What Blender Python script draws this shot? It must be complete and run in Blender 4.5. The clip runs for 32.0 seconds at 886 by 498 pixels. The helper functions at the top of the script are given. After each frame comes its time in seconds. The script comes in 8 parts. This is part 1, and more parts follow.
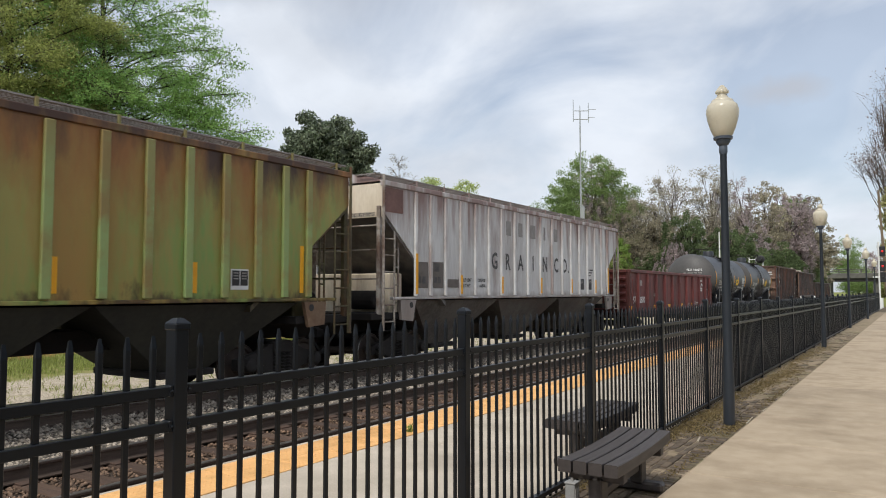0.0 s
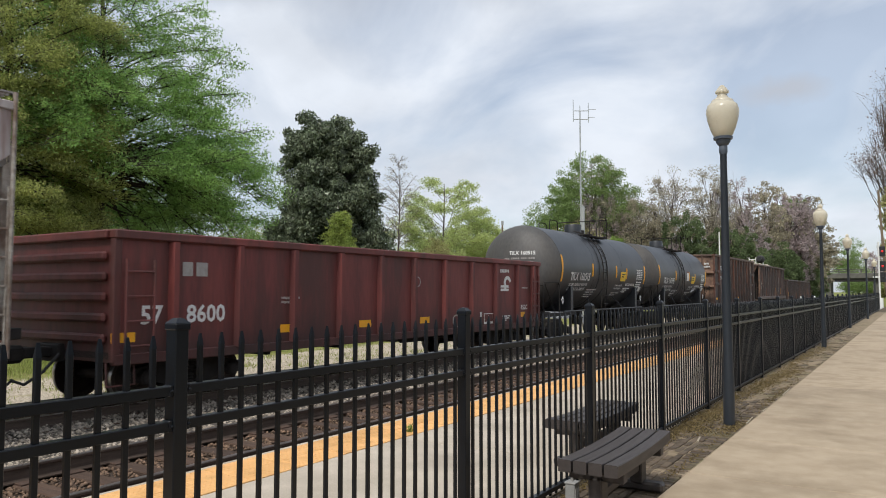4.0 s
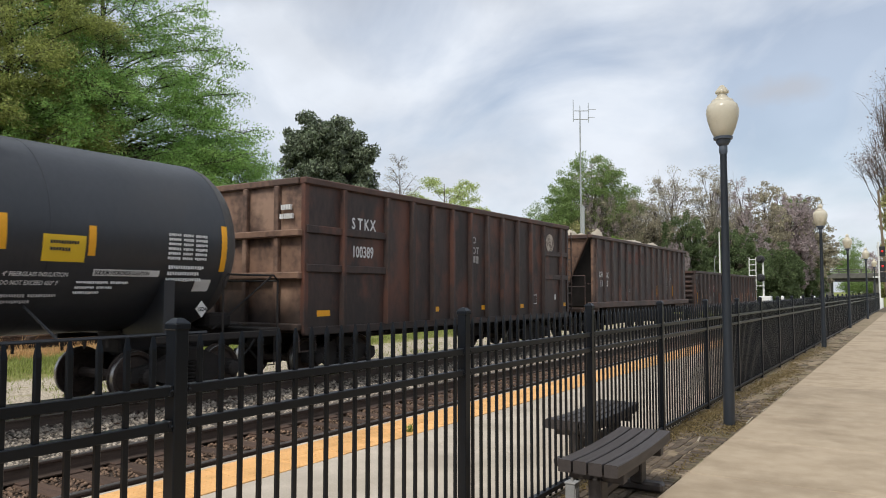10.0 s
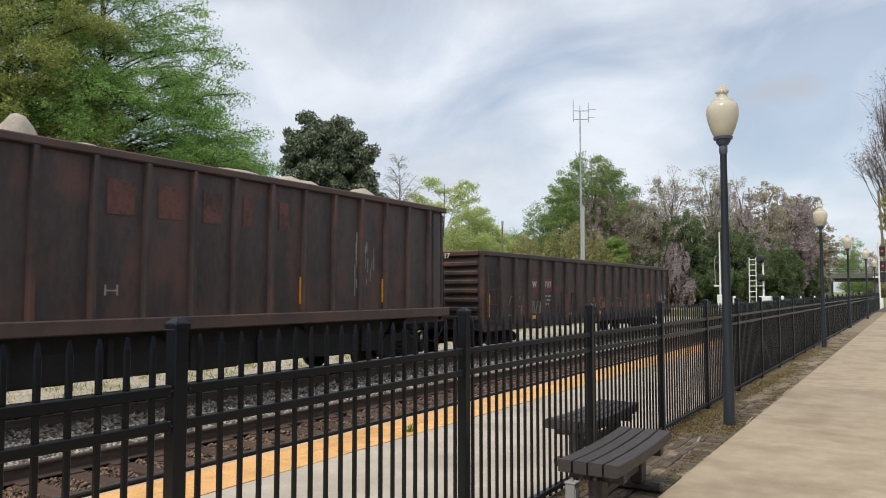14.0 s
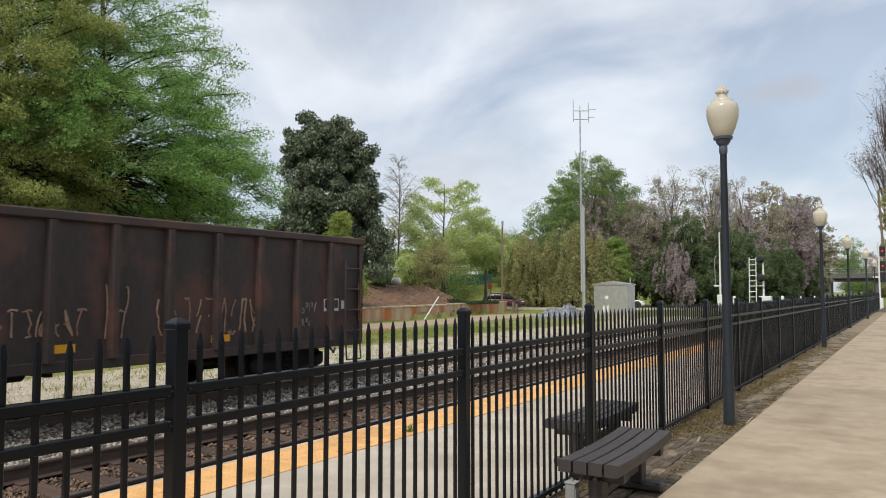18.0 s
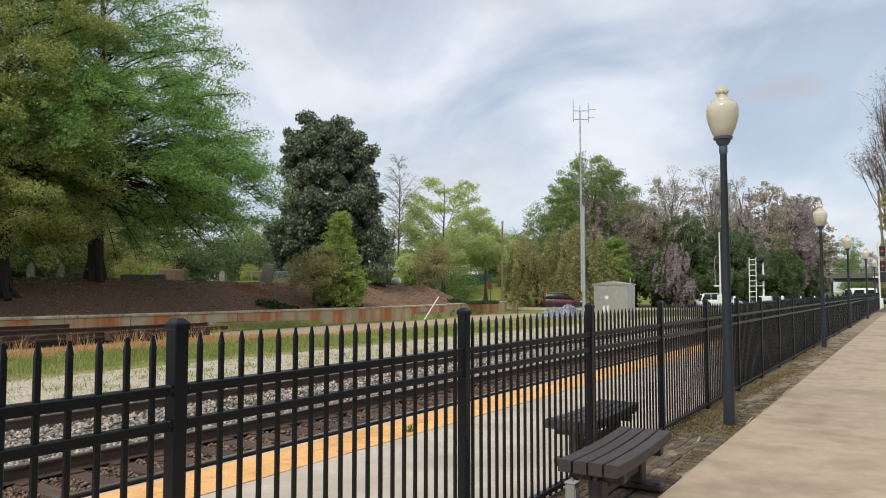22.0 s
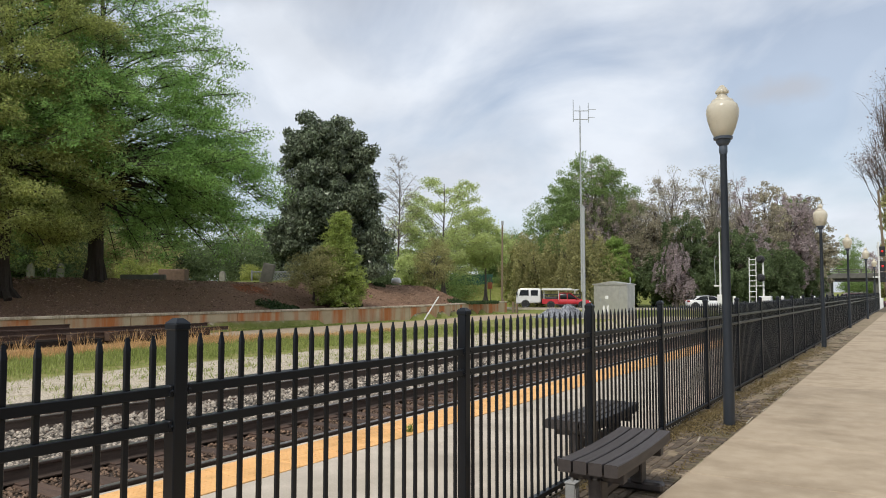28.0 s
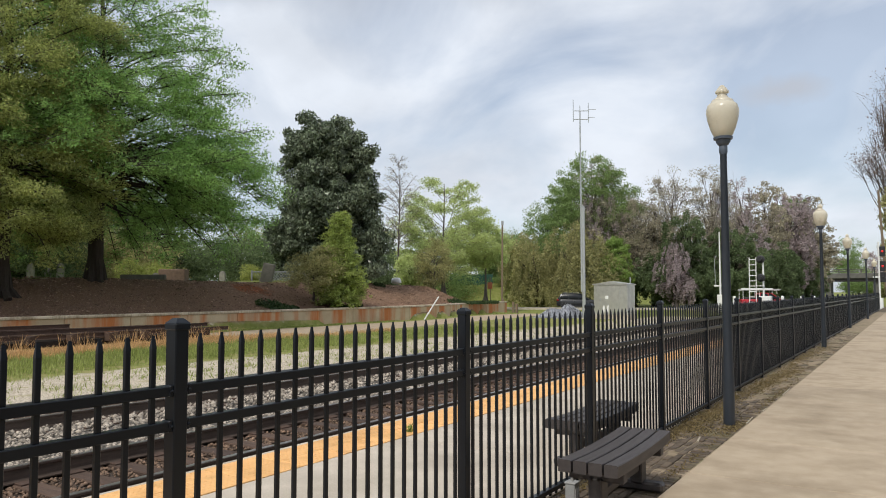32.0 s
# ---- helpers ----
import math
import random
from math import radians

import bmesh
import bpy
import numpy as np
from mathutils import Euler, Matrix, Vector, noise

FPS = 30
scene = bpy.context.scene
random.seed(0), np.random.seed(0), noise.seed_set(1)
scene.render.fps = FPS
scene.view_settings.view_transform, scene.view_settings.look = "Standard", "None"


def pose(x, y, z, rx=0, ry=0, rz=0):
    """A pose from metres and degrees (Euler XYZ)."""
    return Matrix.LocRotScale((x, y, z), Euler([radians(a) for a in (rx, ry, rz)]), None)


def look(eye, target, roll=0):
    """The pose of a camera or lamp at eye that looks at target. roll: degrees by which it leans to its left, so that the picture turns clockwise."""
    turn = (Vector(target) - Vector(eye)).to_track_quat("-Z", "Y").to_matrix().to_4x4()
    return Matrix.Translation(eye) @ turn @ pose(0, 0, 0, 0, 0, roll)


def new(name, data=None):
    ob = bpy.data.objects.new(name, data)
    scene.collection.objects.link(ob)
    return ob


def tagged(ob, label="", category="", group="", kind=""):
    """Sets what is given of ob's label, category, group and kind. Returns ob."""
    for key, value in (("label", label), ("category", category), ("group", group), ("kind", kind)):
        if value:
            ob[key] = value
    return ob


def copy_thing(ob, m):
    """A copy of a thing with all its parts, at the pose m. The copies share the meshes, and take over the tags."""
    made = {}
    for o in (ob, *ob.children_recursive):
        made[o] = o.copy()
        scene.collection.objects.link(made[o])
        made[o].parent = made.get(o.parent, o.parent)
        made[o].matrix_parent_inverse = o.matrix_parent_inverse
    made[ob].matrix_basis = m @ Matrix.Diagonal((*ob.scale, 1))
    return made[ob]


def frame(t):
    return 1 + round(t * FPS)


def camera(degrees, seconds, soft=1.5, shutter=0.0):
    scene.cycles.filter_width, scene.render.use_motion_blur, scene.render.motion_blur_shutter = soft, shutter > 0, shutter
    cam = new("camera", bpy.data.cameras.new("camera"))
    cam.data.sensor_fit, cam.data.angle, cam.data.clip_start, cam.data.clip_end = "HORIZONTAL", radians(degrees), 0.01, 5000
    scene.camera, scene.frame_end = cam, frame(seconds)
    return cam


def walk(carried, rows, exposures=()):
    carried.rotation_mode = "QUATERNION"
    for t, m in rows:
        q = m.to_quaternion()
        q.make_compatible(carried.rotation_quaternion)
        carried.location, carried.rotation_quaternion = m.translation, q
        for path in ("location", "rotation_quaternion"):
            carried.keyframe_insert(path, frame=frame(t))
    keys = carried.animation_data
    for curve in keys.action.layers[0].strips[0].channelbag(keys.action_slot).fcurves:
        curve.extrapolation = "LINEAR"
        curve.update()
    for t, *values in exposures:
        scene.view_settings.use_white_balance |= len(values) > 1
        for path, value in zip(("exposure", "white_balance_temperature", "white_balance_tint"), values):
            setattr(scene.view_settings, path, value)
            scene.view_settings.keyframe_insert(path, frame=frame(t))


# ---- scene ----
cam = camera(62.57, 32.0, soft=1.0, shutter=0.12)
EYE = (0.0, 0.0, 1.62)
AIM = pose(0, 0, 1.62, 93.327, 0, 32.694)
walk(cam, [(0, AIM), (32, AIM)], exposures=[(0, 0.0), (32, 0.0)])

# ---- world and sun ----
CLOUDS = (((-0.12, 0.96, 0.245), 2.2, 0.055, 0.015, 0.85), ((-0.60, 0.69, 0.40), 1.6, 0.10, 0.02, 0.55), ((-0.68, 0.60, 0.395), 1.6, 0.08, 0.02, 0.6), ((-0.43, 0.80, 0.41), 1.8, 0.09, 0.02, 0.5))
SUN_EL, SUN_AZ = 53, 176  # degrees; azimuth clockwise from +y


def make_world():
    w = bpy.data.worlds.new("sky")
    scene.world = w
    w.use_nodes = True
    nt = w.node_tree
    nt.nodes.clear()
    N = nt.nodes.new
    L = nt.links.new
    out, bg = N("ShaderNodeOutputWorld"), N("ShaderNodeBackground")
    sky = N("ShaderNodeTexSky")
    sky.sky_type, sky.sun_disc = "NISHITA", False
    sky.sun_elevation, sky.sun_rotation = radians(SUN_EL), radians(SUN_AZ)
    sky.air_density, sky.dust_density = 1.0, 1.5
    tc, sep = N("ShaderNodeTexCoord"), N("ShaderNodeSeparateXYZ")
    L(tc.outputs["Generated"], sep.inputs[0])
    add = N("ShaderNodeMath")
    add.operation = "ADD"
    add.inputs[1].default_value = 0.5
    mx = N("ShaderNodeMath")
    mx.operation = "MAXIMUM"
    mx.inputs[1].default_value = 0.0
    L(sep.outputs[2], mx.inputs[0])
    L(mx.outputs[0], add.inputs[0])
    comb = N("ShaderNodeCombineXYZ")
    for i in (0, 1):
        d = N("ShaderNodeMath")
        d.operation = "DIVIDE"
        L(sep.outputs[i], d.inputs[0])
        L(add.outputs[0], d.inputs[1])
        L(d.outputs[0], comb.inputs[i])
    mapn = N("ShaderNodeMapping")
    mapn.inputs["Location"].default_value = (2.3, 0.7, 0)
    mapn.inputs["Scale"].default_value = (1.0, 1.15, 1)
    mapn.inputs["Rotation"].default_value = (0, 0, 0.9)
    L(comb.outputs[0], mapn.inputs[0])
    big, fine = N("ShaderNodeTexNoise"), N("ShaderNodeTexNoise")
    big.inputs["Scale"].default_value, big.inputs["Detail"].default_value = 2.3, 6
    big.inputs["Roughness"].default_value = 0.52
    big.inputs["Distortion"].default_value = 0.5
    fine.inputs["Scale"].default_value, fine.inputs["Detail"].default_value = 3.6, 6
    for n in (big, fine):
        L(mapn.outputs[0], n.inputs["Vector"])
    cover, shade = N("ShaderNodeValToRGB"), N("ShaderNodeValToRGB")
    cover.color_ramp.elements[0].position, cover.color_ramp.elements[1].position = 0.36, 0.60
    cover.color_ramp.elements[0].color = (0.44, 0.44, 0.44, 1)
    shade.color_ramp.elements[0].position, shade.color_ramp.elements[1].position = 0.30, 0.62
    shade.color_ramp.elements[0].color = (5.6, 6.0, 6.65, 1)
    shade.color_ramp.elements[1].color = (6.9, 7.35, 8.05, 1)
    L(big.outputs["Fac"], cover.inputs[0])
    L(fine.outputs["Fac"], shade.inputs[0])
    mix = N("ShaderNodeMix")
    mix.data_type = "RGBA"
    L(cover.outputs[0], mix.inputs["Factor"])
    L(sky.outputs[0], mix.inputs["A"])
    L(shade.outputs[0], mix.inputs["B"])
    # a few grey clouds: direction, flatness, outer and inner size, strength
    wob = N("ShaderNodeTexNoise")
    wob.inputs["Scale"].default_value, wob.inputs["Detail"].default_value = 14, 6
    L(tc.outputs["Generated"], wob.inputs["Vector"])
    warp = N("ShaderNodeVectorMath")
    warp.operation = "MULTIPLY_ADD"
    L(wob.outputs["Color"], warp.inputs[0])
    warp.inputs[1].default_value = (0.07, 0.07, 0.07)
    L(tc.outputs["Generated"], warp.inputs[2])
    sky_col = mix.outputs["Result"]
    for d, flat_z, outer, inner, amount in CLOUDS:
        stretched, where, near, puff = N("ShaderNodeVectorMath"), N("ShaderNodeVectorMath"), N("ShaderNodeMapRange"), N("ShaderNodeMix")
        stretched.operation, where.operation = "MULTIPLY", "DISTANCE"
        stretched.inputs[1].default_value = (1, 1, flat_z)
        L(warp.outputs[0], stretched.inputs[0])
        L(stretched.outputs[0], where.inputs[0])
        where.inputs[1].default_value = (d[0] + 0.035, d[1] + 0.035, (d[2] + 0.035) * flat_z)
        near.inputs["From Min"].default_value, near.inputs["From Max"].default_value = outer, inner
        near.inputs["To Max"].default_value = amount
        L(where.outputs["Value"], near.inputs["Value"])
        puff.data_type = "RGBA"
        L(near.outputs[0], puff.inputs["Factor"])
        L(sky_col, puff.inputs["A"])
        puff.inputs["B"].default_value = (4.3, 4.6, 5.2, 1)
        sky_col = puff.outputs["Result"]
    L(sky_col, bg.inputs[0])
    bg.inputs[1].default_value = 0.121
    L(bg.outputs[0], out.inputs[0])


make_world()
sun_data = bpy.data.lights.new("sun", "SUN")
sun_data.energy, sun_data.angle, sun_data.color = 2.8, radians(13), (1.0, 0.95, 0.87)
sun = new("sun", sun_data)
_d = Vector((math.sin(radians(SUN_AZ)) * math.cos(radians(SUN_EL)), math.cos(radians(SUN_AZ)) * math.cos(radians(SUN_EL)), math.sin(radians(SUN_EL))))
sun.matrix_world = look(_d * 50, (0, 0, 0))


# ---- materials ----
MATS = {}


def mat(name, a, b=None, rough=0.7, metal=0.0, scale=4.0, fine=40.0, bump=0.2, bump_dist=0.01, c=None, c_amt=0.0, c_scale=1.0,
        stretch=(1, 1, 1), per="", per_amt=0.15, lo=0.35, hi=0.65, c_lo=0.5, c_hi=0.62, spec=0.5, coord="Object", translucent=0.0, c_stretch=None, rough_var=0.1, wear=()):
    """Two-scale noise between colours a and b, patches of c, bump, random tone per object or island, and wear: (colour, amount, z from, z to, raggedness, stretch)."""
    if name in MATS:
        return MATS[name]
    b = b or tuple(v * 0.7 for v in a)
    m = bpy.data.materials.new(name)
    m.use_nodes = True
    nt = m.node_tree
    N, L = nt.nodes.new, nt.links.new
    bsdf = nt.nodes["Principled BSDF"]
    tc, mp = N("ShaderNodeTexCoord"), N("ShaderNodeMapping")
    src_co = N("ShaderNodeNewGeometry").outputs["Position"] if coord == "World" else tc.outputs[coord]
    if coord == "Object":
        oi, off, sm = N("ShaderNodeObjectInfo"), N("ShaderNodeVectorMath"), N("ShaderNodeVectorMath")
        off.operation, sm.operation = "SCALE", "ADD"
        off.inputs[0].default_value = (37.0, 53.0, 0.0)
        L(oi.outputs["Random"], off.inputs["Scale"])
        L(src_co, sm.inputs[0])
        L(off.outputs[0], sm.inputs[1])
        src_co = sm.outputs[0]
    L(src_co, mp.inputs[0])
    mp.inputs["Scale"].default_value = stretch
    n1, n2 = N("ShaderNodeTexNoise"), N("ShaderNodeTexNoise")
    n1.inputs["Scale"].default_value, n1.inputs["Detail"].default_value = scale, 6
    n2.inputs["Scale"].default_value, n2.inputs["Detail"].default_value = fine, 3
    L(mp.outputs[0], n1.inputs["Vector"])
    L(mp.outputs[0], n2.inputs["Vector"])
    av = N("ShaderNodeMath")
    av.operation = "MULTIPLY_ADD"
    L(n2.outputs["Fac"], av.inputs[0])
    av.inputs[1].default_value = 0.35
    sc = N("ShaderNodeMath")
    sc.operation = "MULTIPLY"
    L(n1.outputs["Fac"], sc.inputs[0])
    sc.inputs[1].default_value = 0.65
    L(sc.outputs[0], av.inputs[2])
    mr = N("ShaderNodeMapRange")
    mr.inputs["From Min"].default_value, mr.inputs["From Max"].default_value = lo, hi
    L(av.outputs[0], mr.inputs["Value"])
    mix = N("ShaderNodeMix")
    mix.data_type = "RGBA"
    L(mr.outputs[0], mix.inputs["Factor"])
    mix.inputs["A"].default_value, mix.inputs["B"].default_value = (*a, 1), (*b, 1)
    col = mix.outputs["Result"]
    if c:
        n3, mp3 = N("ShaderNodeTexNoise"), N("ShaderNodeMapping")
        n3.inputs["Scale"].default_value, n3.inputs["Detail"].default_value = c_scale, 7
        n3.inputs["Roughness"].default_value = 0.62
        mp3.inputs["Scale"].default_value = c_stretch or stretch
        mp3.inputs["Location"].default_value = (3.1, 7.7, 1.3)
        L(src_co, mp3.inputs[0])
        L(mp3.outputs[0], n3.inputs["Vector"])
        r3 = N("ShaderNodeMapRange")
        r3.inputs["From Min"].default_value, r3.inputs["From Max"].default_value = c_lo, c_hi
        r3.inputs["To Max"].default_value = c_amt
        L(n3.outputs["Fac"], r3.inputs["Value"])
        mc = N("ShaderNodeMix")
        mc.data_type = "RGBA"
        L(r3.outputs[0], mc.inputs["Factor"])
        L(col, mc.inputs["A"])
        mc.inputs["B"].default_value = (*c, 1)
        col = mc.outputs["Result"]
    for w_col, w_amt, w_lo, w_hi, ragged, w_st in wear:
        nw, mw, sz, dz, rw, xw = N("ShaderNodeTexNoise"), N("ShaderNodeMapping"), N("ShaderNodeSeparateXYZ"), N("ShaderNodeMath"), N("ShaderNodeMapRange"), N("ShaderNodeMix")
        nw.inputs["Scale"].default_value, nw.inputs["Detail"].default_value = 1.5, 8
        nw.inputs["Roughness"].default_value = 0.6
        mw.inputs["Scale"].default_value = w_st
        mw.inputs["Location"].default_value = (w_lo * 3.7, w_hi * 2.9, ragged)
        L(src_co, mw.inputs[0])
        L(mw.outputs[0], nw.inputs["Vector"])
        L(src_co, sz.inputs[0])
        dz.operation = "MULTIPLY_ADD"
        L(nw.outputs["Fac"], dz.inputs[0])
        dz.inputs[1].default_value = ragged
        L(sz.outputs[2], dz.inputs[2])
        rw.inputs["From Min"].default_value, rw.inputs["From Max"].default_value = w_lo + ragged * 0.5, w_hi + ragged * 0.5
        rw.inputs["To Max"].default_value = w_amt
        L(dz.outputs[0], rw.inputs["Value"])
        xw.data_type = "RGBA"
        L(rw.outputs[0], xw.inputs["Factor"])
        L(col, xw.inputs["A"])
        xw.inputs["B"].default_value = (*w_col, 1)
        col = xw.outputs["Result"]
    if per:
        if per == "object":
            src = N("ShaderNodeObjectInfo").outputs["Random"]
        else:
            src = N("ShaderNodeNewGeometry").outputs["Random Per Island"]
        rr = N("ShaderNodeMapRange")
        rr.inputs["To Min"].default_value, rr.inputs["To Max"].default_value = 1 - per_amt, 1 + per_amt
        L(src, rr.inputs["Value"])
        hs = N("ShaderNodeHueSaturation")
        L(rr.outputs[0], hs.inputs["Value"])
        L(col, hs.inputs["Color"])
        col = hs.outputs["Color"]
    L(col, bsdf.inputs["Base Color"])
    bsdf.inputs["Metallic"].default_value = metal
    bsdf.inputs["Specular IOR Level"].default_value = spec
    ro = N("ShaderNodeMapRange")
    ro.inputs["To Min"].default_value, ro.inputs["To Max"].default_value = max(0.02, rough - rough_var), min(1, rough + rough_var)
    L(av.outputs[0], ro.inputs["Value"])
    L(ro.outputs[0], bsdf.inputs["Roughness"])
    if bump:
        bp = N("ShaderNodeBump")
        bp.inputs["Strength"].default_value, bp.inputs["Distance"].default_value = bump, bump_dist
        L(av.outputs[0], bp.inputs["Height"])
        L(bp.outputs[0], bsdf.inputs["Normal"])
    if translucent:
        tr, ms = N("ShaderNodeBsdfTranslucent"), N("ShaderNodeMixShader")
        L(col, tr.inputs[0])
        ms.inputs[0].default_value = translucent
        L(bsdf.outputs[0], ms.inputs[1])
        L(tr.outputs[0], ms.inputs[2])
        L(ms.outputs[0], nt.nodes["Material Output"].inputs[0])
    MATS[name] = m
    return m


def glow(name, color, strength):
    m = mat(name, color, rough=0.3, bump=0)
    p = m.node_tree.nodes["Principled BSDF"]
    p.inputs["Emission Color"].default_value = (*color, 1)
    p.inputs["Emission Strength"].default_value = strength
    return m


CONCRETE = mat("walk_concrete", (0.43, 0.345, 0.245), (0.335, 0.262, 0.178), 0.9, scale=4.5, fine=140, bump=0.4, bump_dist=0.003, per="object", per_amt=0.08, c=(0.20, 0.15, 0.095), c_amt=0.6, c_scale=1.3, c_lo=0.46, c_hi=0.68, coord="World", lo=0.30, hi=0.70)
PLATFORM = mat("platform_concrete", (0.53, 0.465, 0.38), (0.40, 0.345, 0.275), 0.9, scale=1.6, fine=60, bump=0.2, bump_dist=0.003, c=(0.30, 0.26, 0.21), c_amt=0.5, c_scale=0.9, c_lo=0.48, c_hi=0.68, coord="World", lo=0.4, hi=0.6)
TACTILE = mat("tactile_yellow", (0.80, 0.455, 0.175), (0.66, 0.36, 0.135), 0.75, scale=3, fine=50, bump=0.1, per="object", per_amt=0.10, c=(0.50, 0.27, 0.09), c_amt=0.5, c_scale=2.5)
PAVER = mat("brick_paver", (0.150, 0.112, 0.078), (0.085, 0.064, 0.045), 0.95, scale=5, fine=60, bump=0.4, per="object", per_amt=0.35, c=(0.105, 0.088, 0.042), c_amt=0.8, c_scale=1.6, coord="World")
PAVER_J = mat("brick_paver_rest", (0.150, 0.112, 0.078), (0.085, 0.064, 0.045), 0.95, scale=5, fine=60, bump=0.4, per="island", per_amt=0.35, c=(0.105, 0.088, 0.042), c_amt=0.8, c_scale=1.6, coord="World")
SOIL = mat("moss_soil", (0.10, 0.075, 0.042), (0.065, 0.05, 0.028), 1, scale=4, fine=50, bump=0.6, bump_dist=0.02)
BLACK_IRON = mat("black_powder_coat", (0.0022, 0.0042, 0.0076), (0.0036, 0.0060, 0.0100), 0.36, scale=3, fine=60, bump=0.05, bump_dist=0.001, spec=0.4, c=(0.014, 0.017, 0.020), c_amt=0.4, c_scale=5, c_lo=0.58, c_hi=0.75)
LAMP_IRON = mat("lamp_post_paint", (0.027, 0.033, 0.042), (0.019, 0.025, 0.033), 0.42, scale=4, fine=60, bump=0.06, bump_dist=0.002)
LAMP_COLLAR = mat("lamp_collar_paint", (0.075, 0.092, 0.118), (0.055, 0.068, 0.088), 0.45, scale=6, fine=60, bump=0.06, bump_dist=0.002)
GLOBE = mat("lamp_globe_acrylic", (0.82, 0.77, 0.64), (0.75, 0.70, 0.57), 0.22, scale=6, fine=30, bump=0.0, translucent=0.4, c=(0.45, 0.38, 0.27), c_amt=0.35, c_scale=4)
BENCH = mat("recycled_plastic_brown", (0.060, 0.050, 0.047), (0.041, 0.035, 0.033), 0.55, scale=6, fine=90, bump=0.15, bump_dist=0.003, stretch=(6, 0.6, 6), per="object", per_amt=0.12)
GREY_BOX = mat("grey_plastic_box", (0.33, 0.33, 0.32), (0.25, 0.25, 0.245), 0.6, scale=8, fine=80, bump=0.05)
RAIL_TOP = mat("rail_steel", (0.115, 0.085, 0.068), (0.062, 0.044, 0.035), 0.55, metal=0.35, scale=6, fine=60, bump=0.2, bump_dist=0.002, stretch=(4, 0.4, 4))
RAIL_HEAD = mat("rail_running_surface", (0.36, 0.34, 0.33), (0.26, 0.245, 0.235), 0.33, metal=0.8, scale=6, fine=60, bump=0.05, bump_dist=0.001, stretch=(6, 0.3, 6))
TIE = mat("tie_wood", (0.090, 0.054, 0.036), (0.050, 0.031, 0.022), 0.95, scale=3, fine=40, bump=0.6, bump_dist=0.01, stretch=(0.5, 6, 6), per="object", per_amt=0.3)
BALLAST_BED = mat("ballast_bed", (0.135, 0.118, 0.100), (0.055, 0.048, 0.041), 1, scale=14, fine=60, bump=1, bump_dist=0.04)
BALLAST = mat("ballast_stone", (0.34, 0.295, 0.24), (0.15, 0.125, 0.10), 0.92, scale=9, fine=50, bump=0.3, per="island", per_amt=0.75)
BALLAST_DIRTY = mat("ballast_stone_rusty", (0.185, 0.118, 0.076), (0.105, 0.068, 0.046), 0.95, scale=9, fine=50, bump=0.3, per="island", per_amt=0.55)
DIRT_BED = mat("rusty_track_bed", (0.075, 0.050, 0.034), (0.038, 0.026, 0.019), 1, scale=8, fine=60, bump=1, bump_dist=0.03)
WALL = mat("rust_stained_concrete", (0.55, 0.44, 0.295), (0.43, 0.33, 0.21), 0.92, scale=1.2, fine=30, bump=0.25, c=(0.47, 0.15, 0.04), c_amt=0.95, c_scale=0.62, c_stretch=(0.2, 1, 0.10), c_lo=0.45, c_hi=0.57, coord="World")
WALL_CAP = mat("wall_coping_concrete", (0.58, 0.50, 0.38), (0.30, 0.24, 0.165), 0.92, scale=1.6, fine=14, bump=0.25, coord="World", stretch=(1, 1, 0.4), lo=0.4, hi=0.62)
ASPHALT = mat("asphalt", (0.115, 0.115, 0.115), (0.085, 0.085, 0.085), 0.9, scale=2, fine=60, bump=0.2)
OLD_RUST = mat("old_rust", (0.085, 0.048, 0.032), (0.052, 0.032, 0.024), 0.9, scale=6, fine=50, bump=0.5)
WHITE_PAINT = mat("white_paint", (0.78, 0.78, 0.76), (0.70, 0.70, 0.68), 0.5, scale=8, fine=50, bump=0.03)
ALU = mat("aluminium_sheet", (0.66, 0.655, 0.62), (0.52, 0.515, 0.49), 0.34, metal=0.8, scale=3, fine=50, bump=0.05)
GALV = mat("galvanised_steel", (0.46, 0.48, 0.48), (0.38, 0.40, 0.40), 0.5, metal=0.4, scale=5, fine=50, bump=0.05)
POLE_WOOD = mat("pole_wood", (0.22, 0.165, 0.11), (0.16, 0.12, 0.08), 0.95, scale=3, fine=40, bump=0.4, stretch=(6, 6, 0.5))
BARK = mat("bark", (0.052, 0.040, 0.031), (0.032, 0.025, 0.02), 1, scale=4, fine=40, bump=0.8, bump_dist=0.03, stretch=(4, 4, 0.7))
BARK_GREY = mat("bark_grey", (0.145, 0.12, 0.108), (0.09, 0.074, 0.066), 1, scale=4, fine=40, bump=0.6, bump_dist=0.02, stretch=(4, 4, 0.7))


